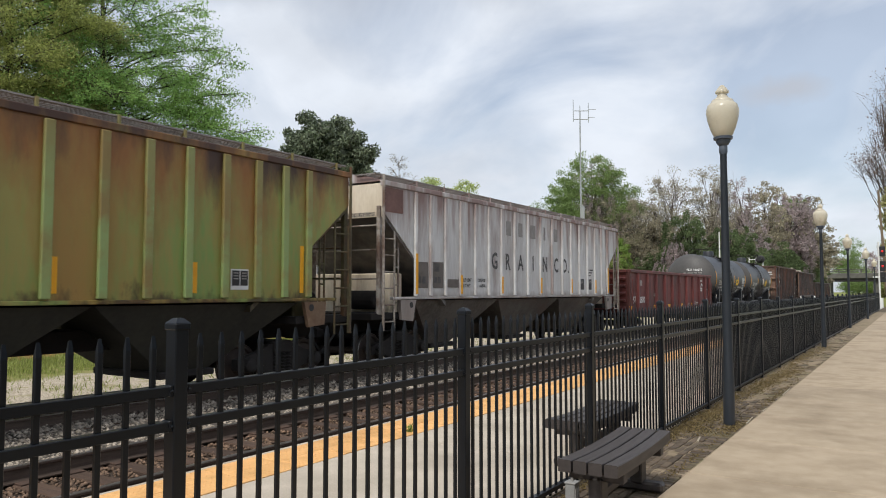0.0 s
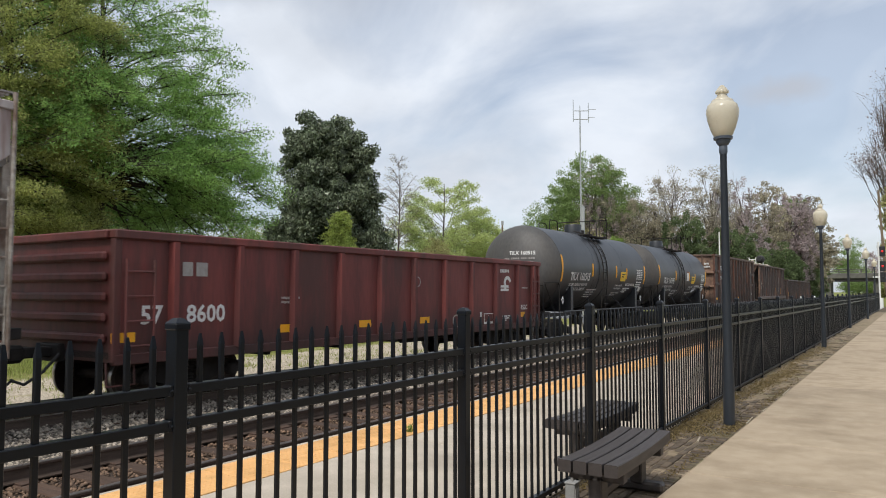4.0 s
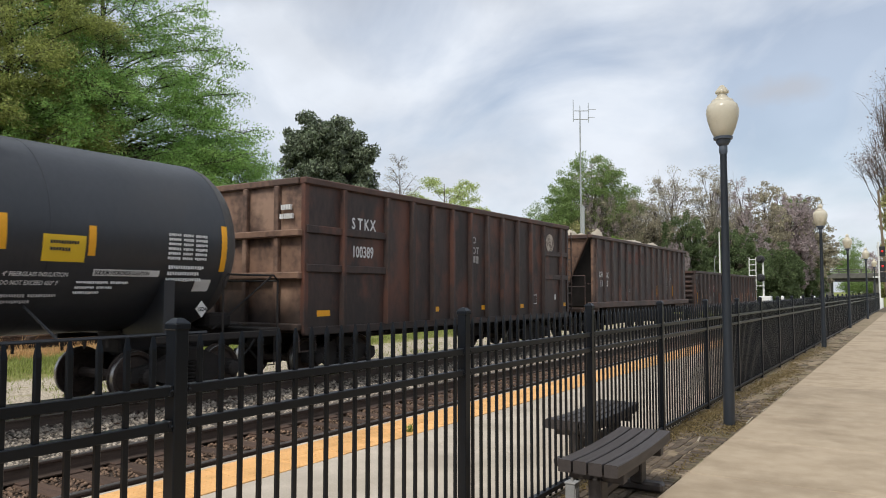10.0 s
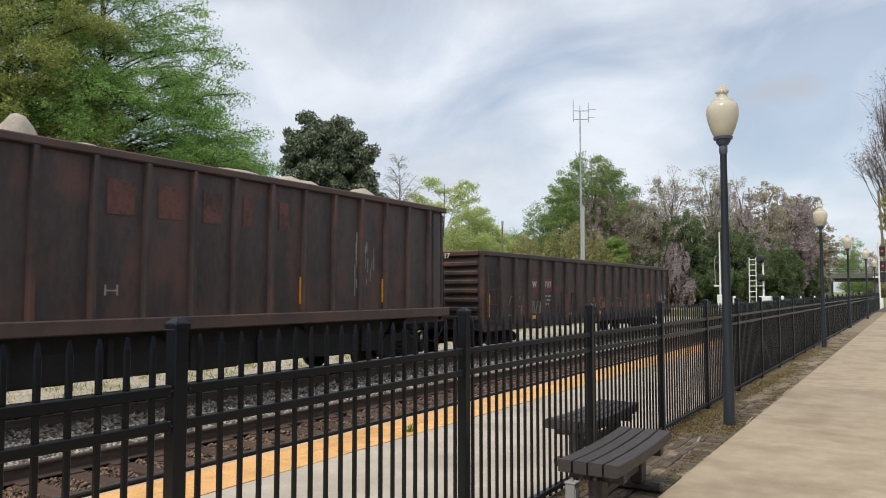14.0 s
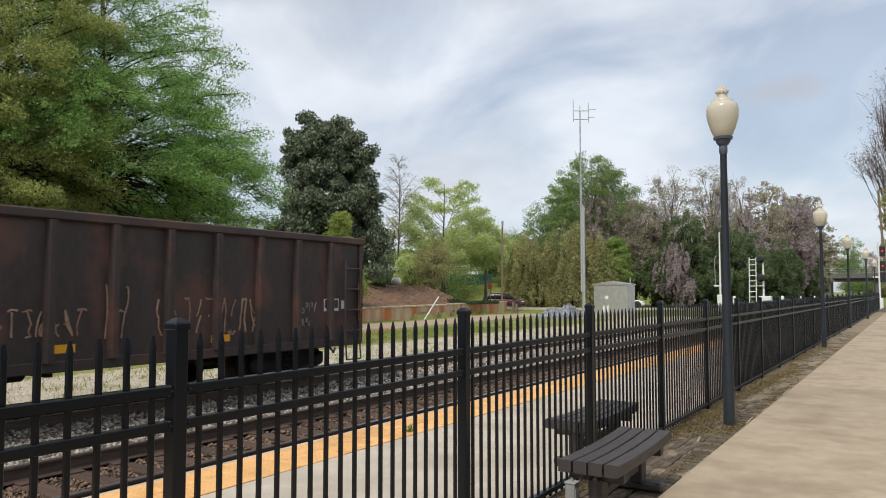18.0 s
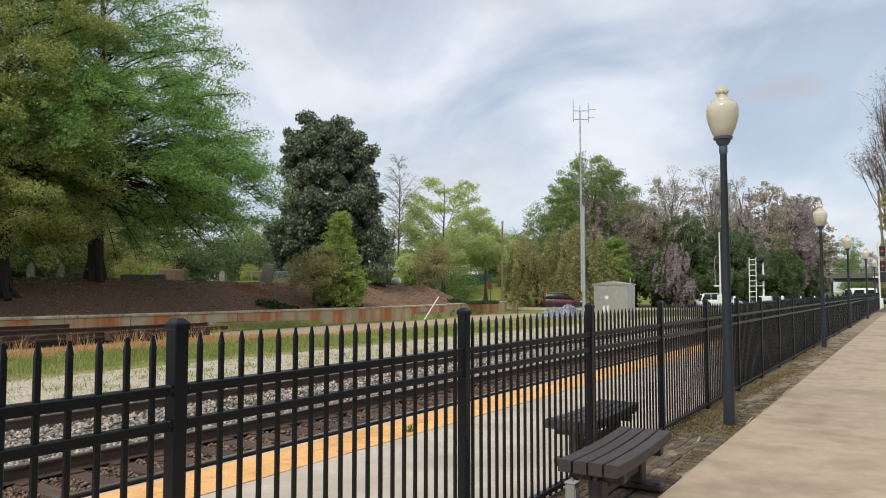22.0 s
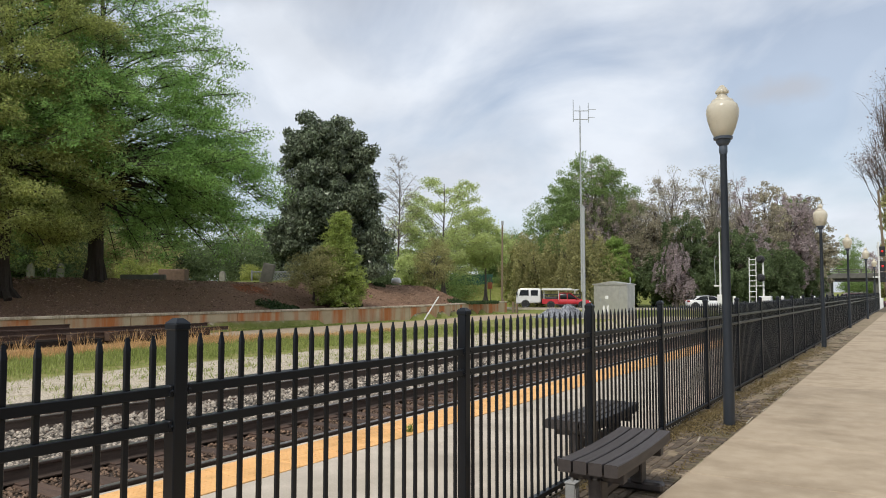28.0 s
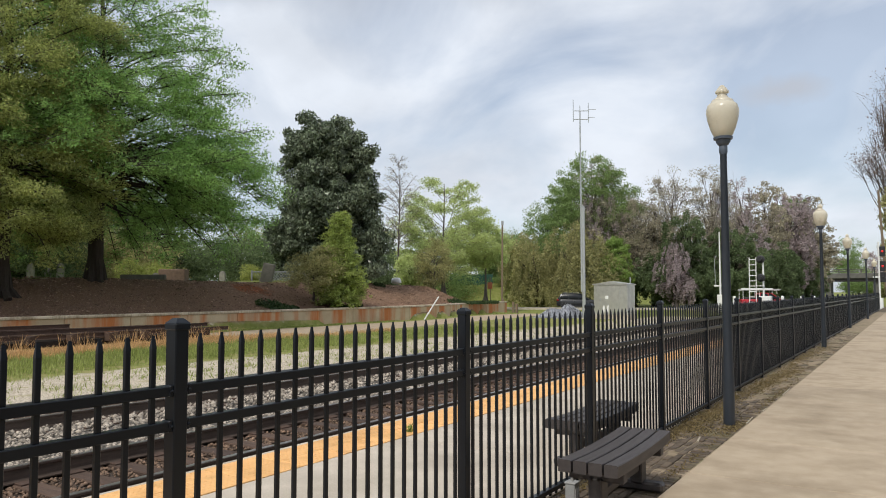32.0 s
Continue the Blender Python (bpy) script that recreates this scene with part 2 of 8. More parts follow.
def ground_material():
    """Gravel, weeds, dry grass, sand, mulch and lawn, laid out by the zone attributes of the ground sheet."""
    m = bpy.data.materials.new("open_ground")
    m.use_nodes = True
    nt = m.node_tree
    N, L = nt.nodes.new, nt.links.new
    bsdf = nt.nodes["Principled BSDF"]
    pos = N("ShaderNodeNewGeometry").outputs["Position"]

    def noise_at(scale, detail=5):
        n = N("ShaderNodeTexNoise")
        n.inputs["Scale"].default_value, n.inputs["Detail"].default_value = scale, detail
        L(pos, n.inputs["Vector"])
        return n.outputs["Fac"]

    edge, mid, fine_n = noise_at(0.9), noise_at(2.6), noise_at(22, 3)

    def tone(a, b, src, lo=0.35, hi=0.65):
        r, x = N("ShaderNodeMapRange"), N("ShaderNodeMix")
        r.inputs["From Min"].default_value, r.inputs["From Max"].default_value = lo, hi
        L(src, r.inputs["Value"])
        x.data_type = "RGBA"
        L(r.outputs[0], x.inputs["Factor"])
        x.inputs["A"].default_value, x.inputs["B"].default_value = (*a, 1), (*b, 1)
        return x.outputs["Result"]

    col = tone((0.60, 0.525, 0.42), (0.33, 0.28, 0.215), fine_n, 0.4, 0.62)
    for layer, chan, a, b, src in (("zone_a", 0, (0.17, 0.20, 0.050), (0.29, 0.26, 0.115), mid), ("zone_a", 1, (0.36, 0.20, 0.085), (0.24, 0.19, 0.07), mid), ("zone_a", 2, (0.43, 0.345, 0.255), (0.34, 0.265, 0.19), mid),
                                   ("zone_b", 0, (0.125, 0.075, 0.050), (0.265, 0.168, 0.112), fine_n), ("zone_b", 1, (0.15, 0.18, 0.042), (0.22, 0.225, 0.075), mid), ("zone_b", 2, (0.24, 0.085, 0.036), (0.17, 0.07, 0.036), mid)):
        at = N("ShaderNodeAttribute")
        at.attribute_name = layer
        sp = N("ShaderNodeSeparateColor")
        L(at.outputs["Color"], sp.inputs[0])
        ad = N("ShaderNodeMath")
        ad.operation = "ADD"
        L(sp.outputs[chan], ad.inputs[0])
        L(edge if layer == "zone_b" else mid, ad.inputs[1])
        r = N("ShaderNodeMapRange")
        r.inputs["From Min"].default_value, r.inputs["From Max"].default_value = 0.88, 1.12
        L(ad.outputs[0], r.inputs["Value"])
        x = N("ShaderNodeMix")
        x.data_type = "RGBA"
        L(r.outputs[0], x.inputs["Factor"])
        L(col, x.inputs["A"])
        L(tone(a, b, src), x.inputs["B"])
        col = x.outputs["Result"]
    L(col, bsdf.inputs["Base Color"])
    bsdf.inputs["Roughness"].default_value = 1.0
    bsdf.inputs["Specular IOR Level"].default_value = 0.1
    bp = N("ShaderNodeBump")
    bp.inputs["Strength"].default_value, bp.inputs["Distance"].default_value = 0.9, 0.05
    L(fine_n, bp.inputs["Height"])
    L(bp.outputs[0], bsdf.inputs["Normal"])
    return m


GROUND = ground_material()


def leaf(name, a, b, amt=0.35, tr=0.35, rough=0.55):
    return mat(name, a, b, rough, scale=0.35, fine=3, bump=0, per="island", per_amt=amt, translucent=tr, spec=0.3)


# ---- mesh building ----
class Geo:
    """Collects vertices and faces for one mesh."""

    def __init__(self):
        self.v, self.f = [], []

    def face_set(self, vs, fs):
        n = len(self.v)
        self.v += [tuple(p) for p in vs]
        self.f += [tuple(n + i for i in q) for q in fs]
        return self

    def box(self, x0, x1, y0, y1, z0, z1, m=None):
        vs = [Vector((x, y, z)) for x in (x0, x1) for y in (y0, y1) for z in (z0, z1)]
        if m is not None:
            vs = [m @ p for p in vs]
        return self.face_set(vs, [(0, 1, 3, 2), (4, 6, 7, 5), (0, 4, 5, 1), (2, 3, 7, 6), (0, 2, 6, 4), (1, 5, 7, 3)])

    def bevel_box(self, x0, x1, y0, y1, z0, z1, r=0.01, m=None):
        """A box whose edges are chamfered by r."""
        vs, ids = [], {}
        for i, x in enumerate((x0, x1)):
            for j, y in enumerate((y0, y1)):
                for k, z in enumerate((z0, z1)):
                    sx, sy, sz = (r, -r)[i], (r, -r)[j], (r, -r)[k]
                    for a, p in enumerate(((x, y + sy, z + sz), (x + sx, y, z + sz), (x + sx, y + sy, z))):
                        ids[i, j, k, a] = len(vs)
                        vs.append(Vector(p))
        if m is not None:
            vs = [m @ p for p in vs]
        g = lambda *q: ids[q]
        fs = []
        for i in (0, 1):
            fs.append(tuple(g(i, j, k, 0) for j, k in ((0, 0), (0, 1), (1, 1), (1, 0)))[:: 1 if i == 0 else -1])
            fs.append(tuple(g(j, i, k, 1) for j, k in ((0, 0), (1, 0), (1, 1), (0, 1)))[:: 1 if i == 0 else -1])
            fs.append(tuple(g(j, k, i, 2) for j, k in ((0, 0), (0, 1), (1, 1), (1, 0)))[:: 1 if i == 0 else -1])
            for j in (0, 1):
                o = 1 if i == j else -1
                fs.append((g(i, j, 0, 0), g(i, j, 0, 1), g(i, j, 1, 1), g(i, j, 1, 0))[::o])
                fs.append((g(i, 0, j, 0), g(i, 1, j, 0), g(i, 1, j, 2), g(i, 0, j, 2))[::o])
                fs.append((g(0, i, j, 1), g(0, i, j, 2), g(1, i, j, 2), g(1, i, j, 1))[::o])
                for k in (0, 1):
                    fs.append((g(i, j, k, 0), g(i, j, k, 1), g(i, j, k, 2)))
        return self.face_set(vs, fs)

    def prism(self, poly, x0, x1, axis="x"):
        """Extrudes a polygon of two coordinates along an axis: x takes (y, z), y takes (x, z), z takes (x, y)."""
        n = len(poly)
        put = {"x": lambda a, p: (a, p[0], p[1]), "y": lambda a, p: (p[0], a, p[1]), "z": lambda a, p: (p[0], p[1], a)}[axis]
        vs = [put(a, p) for a in (x0, x1) for p in poly]
        return self.face_set(vs, [tuple(range(n))[::-1], tuple(range(n, 2 * n))] + [(i, (i + 1) % n, n + (i + 1) % n, n + i) for i in range(n)])

    def tube(self, pts, r, n=6, r1=None, caps=True):
        """A round bar along points, tapering from r to r1."""
        pts = [Vector(p) for p in pts]
        r1 = r if r1 is None else r1
        base = len(self.v)
        for i, p in enumerate(pts):
            d = (pts[min(i + 1, len(pts) - 1)] - pts[max(i - 1, 0)]).normalized()
            u = d.orthogonal().normalized() if i == 0 else (u - d * u.dot(d)).normalized()
            w = d.cross(u)
            rr = r + (r1 - r) * i / max(1, len(pts) - 1)
            for k in range(n):
                a = 2 * math.pi * k / n
                self.v.append(tuple(p + (u * math.cos(a) + w * math.sin(a)) * rr))
        for i in range(len(pts) - 1):
            for k in range(n):
                a, b = base + i * n + k, base + i * n + (k + 1) % n
                self.f.append((a, b, b + n, a + n))
        if caps:
            self.f.append(tuple(base + k for k in range(n))[::-1])
            self.f.append(tuple(base + (len(pts) - 1) * n + k for k in range(n)))
        return self

    def lathe(self, prof, n=16, m=None, caps=True):
        """Turns a profile of (radius, height) round z."""
        base = len(self.v)
        for r, z in prof:
            for k in range(n):
                a = 2 * math.pi * k / n
                p = Vector((r * math.cos(a), r * math.sin(a), z))
                self.v.append(tuple(m @ p if m is not None else p))
        for i in range(len(prof) - 1):
            for k in range(n):
                a, b = base + i * n + k, base + i * n + (k + 1) % n
                self.f.append((a, b, b + n, a + n))
        if caps:
            self.f.append(tuple(base + k for k in range(n))[::-1])
            self.f.append(tuple(base + (len(prof) - 1) * n + k for k in range(n)))
        return self

    def mesh(self, name, smooth=False, fix=True):
        me = bpy.data.meshes.new(name)
        me.from_pydata(self.v, [], self.f)
        if fix:
            bm = bmesh.new()
            bm.from_mesh(me)
            bmesh.ops.recalc_face_normals(bm, faces=bm.faces)
            bm.to_mesh(me)
            bm.free()
        if smooth:
            me.polygons.foreach_set("use_smooth", [True] * len(me.polygons))
            me.set_sharp_from_angle(angle=radians(smooth if smooth is not True else 35))
        return me


def part(name, g, material, parent, label="", smooth=False, at=None, kind=""):
    me = g if isinstance(g, bpy.types.Mesh) else g.mesh(name, smooth)
    if material is not None and not me.materials:
        me.materials.append(material)
    ob = new(name, me)
    ob.parent = parent
    if at is not None:
        ob.matrix_basis = at
    return tagged(ob, label, kind=kind)


def thing(name, m, label, category, group="", kind=""):
    ob = new(name)
    ob.empty_display_size = 0.1
    ob.matrix_basis = m
    return tagged(ob, label, category, group, kind)


def solo(name, g, material, label, category="", group="", kind="", smooth=False, m=None):
    ob = part(name, g, material, None, label, smooth, m)
    return tagged(ob, label, category, group, kind)


def letters(text, size, depth=0.0):
    """The built-in font's outline of a text as a flat mesh in the xz plane's letters, width along x."""
    cu = bpy.data.curves.new("letters", "FONT")
    cu.body, cu.size, cu.extrude, cu.resolution_u = text, size, depth, 2
    cu.align_x = "CENTER"
    cu.offset = 0.022 * size
    ob = bpy.data.objects.new("letters", cu)
    me = bpy.data.meshes.new_from_object(ob)
    bpy.data.objects.remove(ob)
    bpy.data.curves.remove(cu)
    return me


def quads(name, verts, material, k=4):
    """A mesh of loose faces of k corners each."""
    n = len(verts) // k
    me = bpy.data.meshes.new(name)
    me.vertices.add(k * n)
    me.vertices.foreach_set("co", np.asarray(verts, np.float32).ravel())
    me.loops.add(k * n)
    me.loops.foreach_set("vertex_index", np.arange(k * n, dtype=np.int32))
    me.polygons.add(n)
    me.polygons.foreach_set("loop_start", np.arange(0, k * n, k, dtype=np.int32))
    me.polygons.foreach_set("loop_total", np.full(n, k, np.int32))
    me.update(calc_edges=True)
    me.materials.append(material)
    return me


# ---- ground ----
RAIL_Z, TRACK_1, TRACK_2 = -0.2, -7.18, -11.55


def smooth(a, b, v):
    t = min(1, max(0, (v - a) / (b - a)))
    return t * t * (3 - 2 * t)


def wall_x(y):
    """The line of the retaining wall."""
    return -30.6 + 0.9 * smooth(0, 42, y) - 3.6 * smooth(40, 63, y)


def ground_z(x, y):
    base = -0.50 + 0.12 * smooth(-14, -22, x) * (1 - smooth(52, 66, y)) + 0.05 * smooth(40, 75, y)
    uphill = -0.409 * (x + 42.89) + 0.912 * (y - 74.97)
    base += 3.3 * smooth(6.5, 15, uphill) * smooth(-40, -46, x) * (1 - smooth(120, 200, y))
    back = wall_x(y) - x
    if back > 0:
        crest = 2.25 + 0.25 * noise.noise(Vector((x * 0.11, y * 0.11, 0)))
        up = 0.42 + (crest - 0.42) * smooth(0.2, 6.5, back)
        up += 0.10 * noise.noise(Vector((x * 0.9, y * 0.9, 2))) * smooth(0.3, 1.5, back) * (1 - 0.8 * smooth(6, 8, back))
        fall = 1 - smooth(56, 64, y - 0.2 * max(0, back - 6))
        base = base + (up - base) * fall
    return base


def ground_sheet():
    xs = sorted({*np.arange(-46, 4.1, 0.55).round(3), *np.arange(-90, -46, 3), *np.arange(4, 40, 4), *(s * d for s in (-1, 1) for d in (100, 140, 200, 300, 500, 900, 1800))})
    ys = sorted({*np.arange(-8, 72, 0.9).round(3), *np.arange(72, 130, 4), *(-14, -24, -40), *(s * d for s in (-1, 1) for d in (150, 200, 300, 500, 900, 1800))})
    nx, ny = len(xs), len(ys)
    vs, fs, slot = [], [], []
    for y in ys:
        for x in xs:
            w = wall_x(y)
            xx = x
            if abs(x - w) < 0.3 and -8 < y < 64:
                xx = w + (0.1 if x >= w else -0.1)
            vs.append((xx, y, ground_z(xx, y)))
    def zones(x, y):
        back = wall_x(y) - x
        if y > 62 + 0.2 * max(0, back - 6) or x > 4:
            return (0.3, 0, 0), (0, 1, 0)
        if back > 0:
            clay = max(0, 1 - math.hypot((back - 4.5) / 2.0, (y - 31.5) / 2.2))
            lawn = smooth(5.7, 6.7, back)
            return (0, 0, 0), (1 - lawn * 0.8, lawn, 1.1 * clay)
        far = smooth(20, 25, y)
        green = smooth(-17.2, -18.8, x) * (1 - 0.35 * far) + 0.32 * smooth(-12, -15, x)
        dry = smooth(-21.6, -22.6, x) * (1 - far * 0.75)
        sand = smooth(-22.6 - 0.10 * (y - 26), -23.4 - 0.10 * (y - 26), x) * far
        foot = 1 - smooth(1.0, 1.7, -back)
        return (max(0, green), dry * (1 - foot), sand * (1 - foot)), (0, 0.75 * foot * smooth(10, 20, y), 0)

    for j in range(ny - 1):
        for i in range(nx - 1):
            fs.append((j * nx + i, j * nx + i + 1, (j + 1) * nx + i + 1, (j + 1) * nx + i))
    me = bpy.data.meshes.new("ground")
    me.from_pydata(vs, [], fs)
    me.materials.append(GROUND)
    me.polygons.foreach_set("use_smooth", [True] * len(fs))
    za, zb = (me.attributes.new(n, "FLOAT_COLOR", "POINT") for n in ("zone_a", "zone_b"))
    for k, p in enumerate(vs):
        a, b = zones(p[0], p[1])
        za.data[k].color, zb.data[k].color = (*a, 1), (*b, 1)
    tagged(new("ground", me), "weedy gravel ground rising to a mulched bank with lawn", "ground", kind="structure")


ground_sheet()


def retaining_wall():
    root = thing("retaining_wall", pose(0, 0, 0), "low rust-streaked concrete retaining wall below a mulched bank", "wall", kind="structure")
    y = -4.0
    while y < 62:
        y1 = y + 3.05
        a, b = wall_x(y), wall_x(y1)
        ang = math.degrees(math.atan2(-(b - a), y1 - y))
        ln = math.hypot(b - a, y1 - y)
        top = 0.47 + 0.06 * smooth(20, 60, y)
        m = pose(a, y, 0, 0, 0, ang)
        part("wall_panel", Geo().bevel_box(-0.14, 0.16, 0.008, ln - 0.008, -0.8, top, 0.012), WALL, root, at=m)
        part("coping", Geo().bevel_box(-0.18, 0.215, 0.004, ln - 0.004, top + 0.002, top + 0.13, 0.02), WALL_CAP, root, at=m)
        y = y1


retaining_wall()


# ---- tracks ----
def rail_profile():
    h = [(0.07, 0), (0.07, 0.012), (0.012, 0.03), (0.009, 0.135), (0.036, 0.145), (0.036, 0.163)]
    return [(-a, b) for a, b in h] + [(a, b) for a, b in h[::-1]]


def track(name, x, y0, y1, tie_n, bed, label):
    root = thing(name, pose(x, 0, 0), label, "railway track", kind="structure")
    for s in (-0.755, 0.755):
        r = part("rail", Geo().prism([(s + a, RAIL_Z - 0.171 + b) for a, b in rail_profile()], y0, y1, "y"), RAIL_TOP, root)
        part("running_surface", Geo().box(s - 0.033, s + 0.033, y0, y1, RAIL_Z - 0.0085, RAIL_Z), RAIL_HEAD, r)
    g = Geo()
    w0, w1 = 1.75, 2.4
    g.prism([(-w1, -0.62), (-w0, RAIL_Z - 0.225), (w0, RAIL_Z - 0.225), (w1, -0.62)], y0, y1, "y")
    part("ballast_bed", g, bed, root)
    tie = Geo().bevel_box(-1.3, 1.3, -0.115, 0.115, RAIL_Z - 0.36, RAIL_Z - 0.176, 0.012).mesh("tie")
    plate = Geo().bevel_box(-0.18, 0.18, -0.095, 0.095, RAIL_Z - 0.176, RAIL_Z - 0.158, 0.004).mesh("tie_plate")
    rest = Geo()
    k = 0
    y = 1.5
    while y < y1:
        if k < tie_n:
            t = part("tie", tie, TIE, root, at=pose(random.uniform(-.03, .03), y, 0, 0, 0, random.uniform(-1, 1)))
            if y < 16:
                for s in (-0.755, 0.755):
                    part("tie_plate", plate, OLD_RUST, t, at=pose(s, 0, 0))
        else:
            rest.bevel_box(-1.3, 1.3, y - 0.115, y + 0.115, RAIL_Z - 0.36, RAIL_Z - 0.176, 0.012)
        k += 1
        y += 0.53
    part("tie_run", rest, TIE, root, kind="stuff")
    return root


track("track_near", TRACK_1, -30, 190, 60, DIRT_BED, "railway track on dirty rust-brown ballast beside the platform")
track("track_far", TRACK_2, -60, 190, 40, BALLAST_BED, "second railway track on grey stone ballast")


def stones(name, n, x0, x1, y0, y1, zf, r0, r1, material, label, seed):
    """Crushed stones scattered over a strip, denser near its low end."""
    rng = np.random.default_rng(seed)
    g = bmesh.new()
    for p in ((1, 0, 0), (-1, 0, 0), (0, 1, 0), (0, -1, 0), (0, 0, 1), (0, 0, -1)):
        g.verts.new(p)
    bmesh.ops.convex_hull(g, input=g.verts)
    g.verts.index_update()
    base = np.array([v.co[:] for v in g.verts])
    tri = np.array([[v.index for v in f.verts] for f in g.faces])
    g.free()
    u = rng.random(n) ** 1.7
    P = np.stack([rng.uniform(x0, x1, n), y0 + (y1 - y0) * u, np.zeros(n)], 1)
    P[:, 2] = [zf(x) for x in P[:, 0]]
    R = rng.uniform(r0, r1, n) * (1 + 0.5 * u)
    ang = rng.uniform(0, 6.283, n)
    jit = 1 + rng.uniform(-0.32, 0.32, (n, len(base), 1))
    sc = np.stack([rng.uniform(0.8, 1.4, n), rng.uniform(0.7, 1.1, n), rng.uniform(0.5, 0.9, n)], 1)
    V = base[None] * jit * sc[:, None] * R[:, None, None]
    ca, sa = np.cos(ang)[:, None], np.sin(ang)[:, None]
    V = np.stack([V[..., 0] * ca - V[..., 1] * sa, V[..., 0] * sa + V[..., 1] * ca, V[..., 2]], 2) + P[:, None]
    F = (tri[None] + (np.arange(n) * len(base))[:, None, None]).reshape(-1, 3)
    me = bpy.data.meshes.new(name)
    me.vertices.add(n * len(base))
    me.vertices.foreach_set("co", V.astype(np.float32).ravel())
    me.loops.add(len(F) * 3)
    me.loops.foreach_set("vertex_index", F.astype(np.int32).ravel())
    me.polygons.add(len(F))
    me.polygons.foreach_set("loop_start", np.arange(0, 3 * len(F), 3, dtype=np.int32))
    me.polygons.foreach_set("loop_total", np.full(len(F), 3, np.int32))
    me.update(calc_edges=True)
    me.materials.append(material)
    tagged(new(name, me), label, "gravel", kind="stuff")


def bed_z(c):
    return lambda x: RAIL_Z - 0.215 - max(0, abs(x - c) - 1.75) * 0.3 if abs(x - c) < 2.3 else -0.46


def far_bed(x):
    """Top of the grey ballast, heaped up to the rails and over the tie ends."""
    return RAIL_Z - 0.165 - 0.25 * max(0, -13.0 - x) - 0.05 * math.sin((x + 7.98) * 1.1) ** 2


shoulder = Geo().prism([(-14.6, -0.6), (-13.0, RAIL_Z - 0.19), (-11.0, RAIL_Z - 0.205), (-8.0, RAIL_Z - 0.19), (-8.0, -0.6)], -30, 150, "y")
solo("ballast_shoulder", shoulder, BALLAST_BED, "grey ballast heaped between the two tracks", "ballast", kind="structure")
stones("ballast_stones", 44000, -14.0, -7.98, 2.5, 40, far_bed, 0.026, 0.052, BALLAST, "grey crushed stone ballast beside the rails", 3)
stones("rusty_ballast_stones", 14000, -7.9, -5.7, 2.5, 26, lambda x: RAIL_Z - 0.2, 0.014, 0.032, BALLAST_DIRTY, "rust-brown crushed stones between the near rails", 4)

# ---- platform, walkway ----
PY1 = 72


def platform():
    root = thing("platform", pose(0, 0, 0), "pale concrete station platform with a yellow warning strip", "platform", kind="structure")
    y = -8.0
    while y < PY1:
        part("slab", Geo().bevel_box(-4.8, -2.47, y + 0.006, y + 3.65, -0.62, 0.0, 0.008), PLATFORM, root)
        part("edge_slab", Geo().bevel_box(-5.62, -4.804, y + 0.006, y + 3.65, -0.62, -0.022, 0.008), PLATFORM, root)
        y += 3.656
    tile = Geo().bevel_box(-0.165, 0.165, 0.005, 0.605, -0.021, 0.004, 0.004).mesh("tactile_tile")
    domed = Geo().bevel_box(-0.165, 0.165, 0.005, 0.605, -0.021, 0.004, 0.004)
    for i in range(5):
        for j in range(10):
            domed.lathe([(0.013, 0.003), (0.009, 0.008), (0.004, 0.009)], 6, pose(-0.13 + i * 0.065, 0.034 + j * 0.06, 0))
    domed = domed.mesh("tactile_tile")
    part("tile_bedding", Geo().box(-5.49, -4.80, -1.0, PY1 - 1, -0.03, -0.0185), SOIL, root)
    y = -1.0
    while y < PY1 - 1:
        for x in (-5.315, -4.977):
            part("tactile_tile", domed if 2 < y < 14 else tile, TACTILE, root, at=pose(x, y + random.uniform(-.003, .003), random.uniform(-.002, .001), random.uniform(-.2, .2), 0, random.uniform(-.3, .3)))
        y += 0.61


platform()


def walkway():
    root = thing("walkway", pose(0, 0, 0), "weathered tan concrete walkway slabs", "pavement", kind="structure")
    y = -6.0
    k = 0
    while y < 92:
        part("slab", Geo().bevel_box(-1.74, 0.9, y + 0.005, y + 1.82, -0.6, 0.0, 0.006), CONCRETE, root)
        part("slab", Geo().bevel_box(0.905, 3.6, y + 0.005, y + 1.82, -0.6, 0.0, 0.006), CONCRETE, root)
        y += 1.825
    strip = thing("paver_strip", pose(0, 0, 0), "mossy brown brick paving strip along the fence", "pavement", kind="structure")
    part("bedding", Geo().box(-2.466, -1.745, -6, 92, -0.6, -0.022), SOIL, strip)
    br = Geo().bevel_box(-0.031, 0.031, -0.095, 0.095, -0.06, 0, 0.006).mesh("paver")
    rest = Geo()
    spots = [(-1.855, 3.2 + 0.07 * k, 90) for k in range(420)]
    for i in range(7):
        spots += [(-2.415 + 0.07 * i, 3.2 + 0.2 * k + (0.1 if i % 2 else 0), 0) for k in range(150)]
    spots.sort(key=lambda s: s[1])
    for n, (x, y, a) in enumerate(spots):
        m = pose(x, y, random.uniform(-0.014, 0.0), random.uniform(-1.5, 1.5), random.uniform(-1.5, 1.5), a + random.uniform(-2, 2))
        if n < 300:
            part("paver", br, PAVER, strip, at=m)
        else:
            rest.box(-0.031, 0.031, -0.094, 0.094, -0.06, 0, m)
    part("paver_run", rest, PAVER_J, strip, kind="stuff")


walkway()

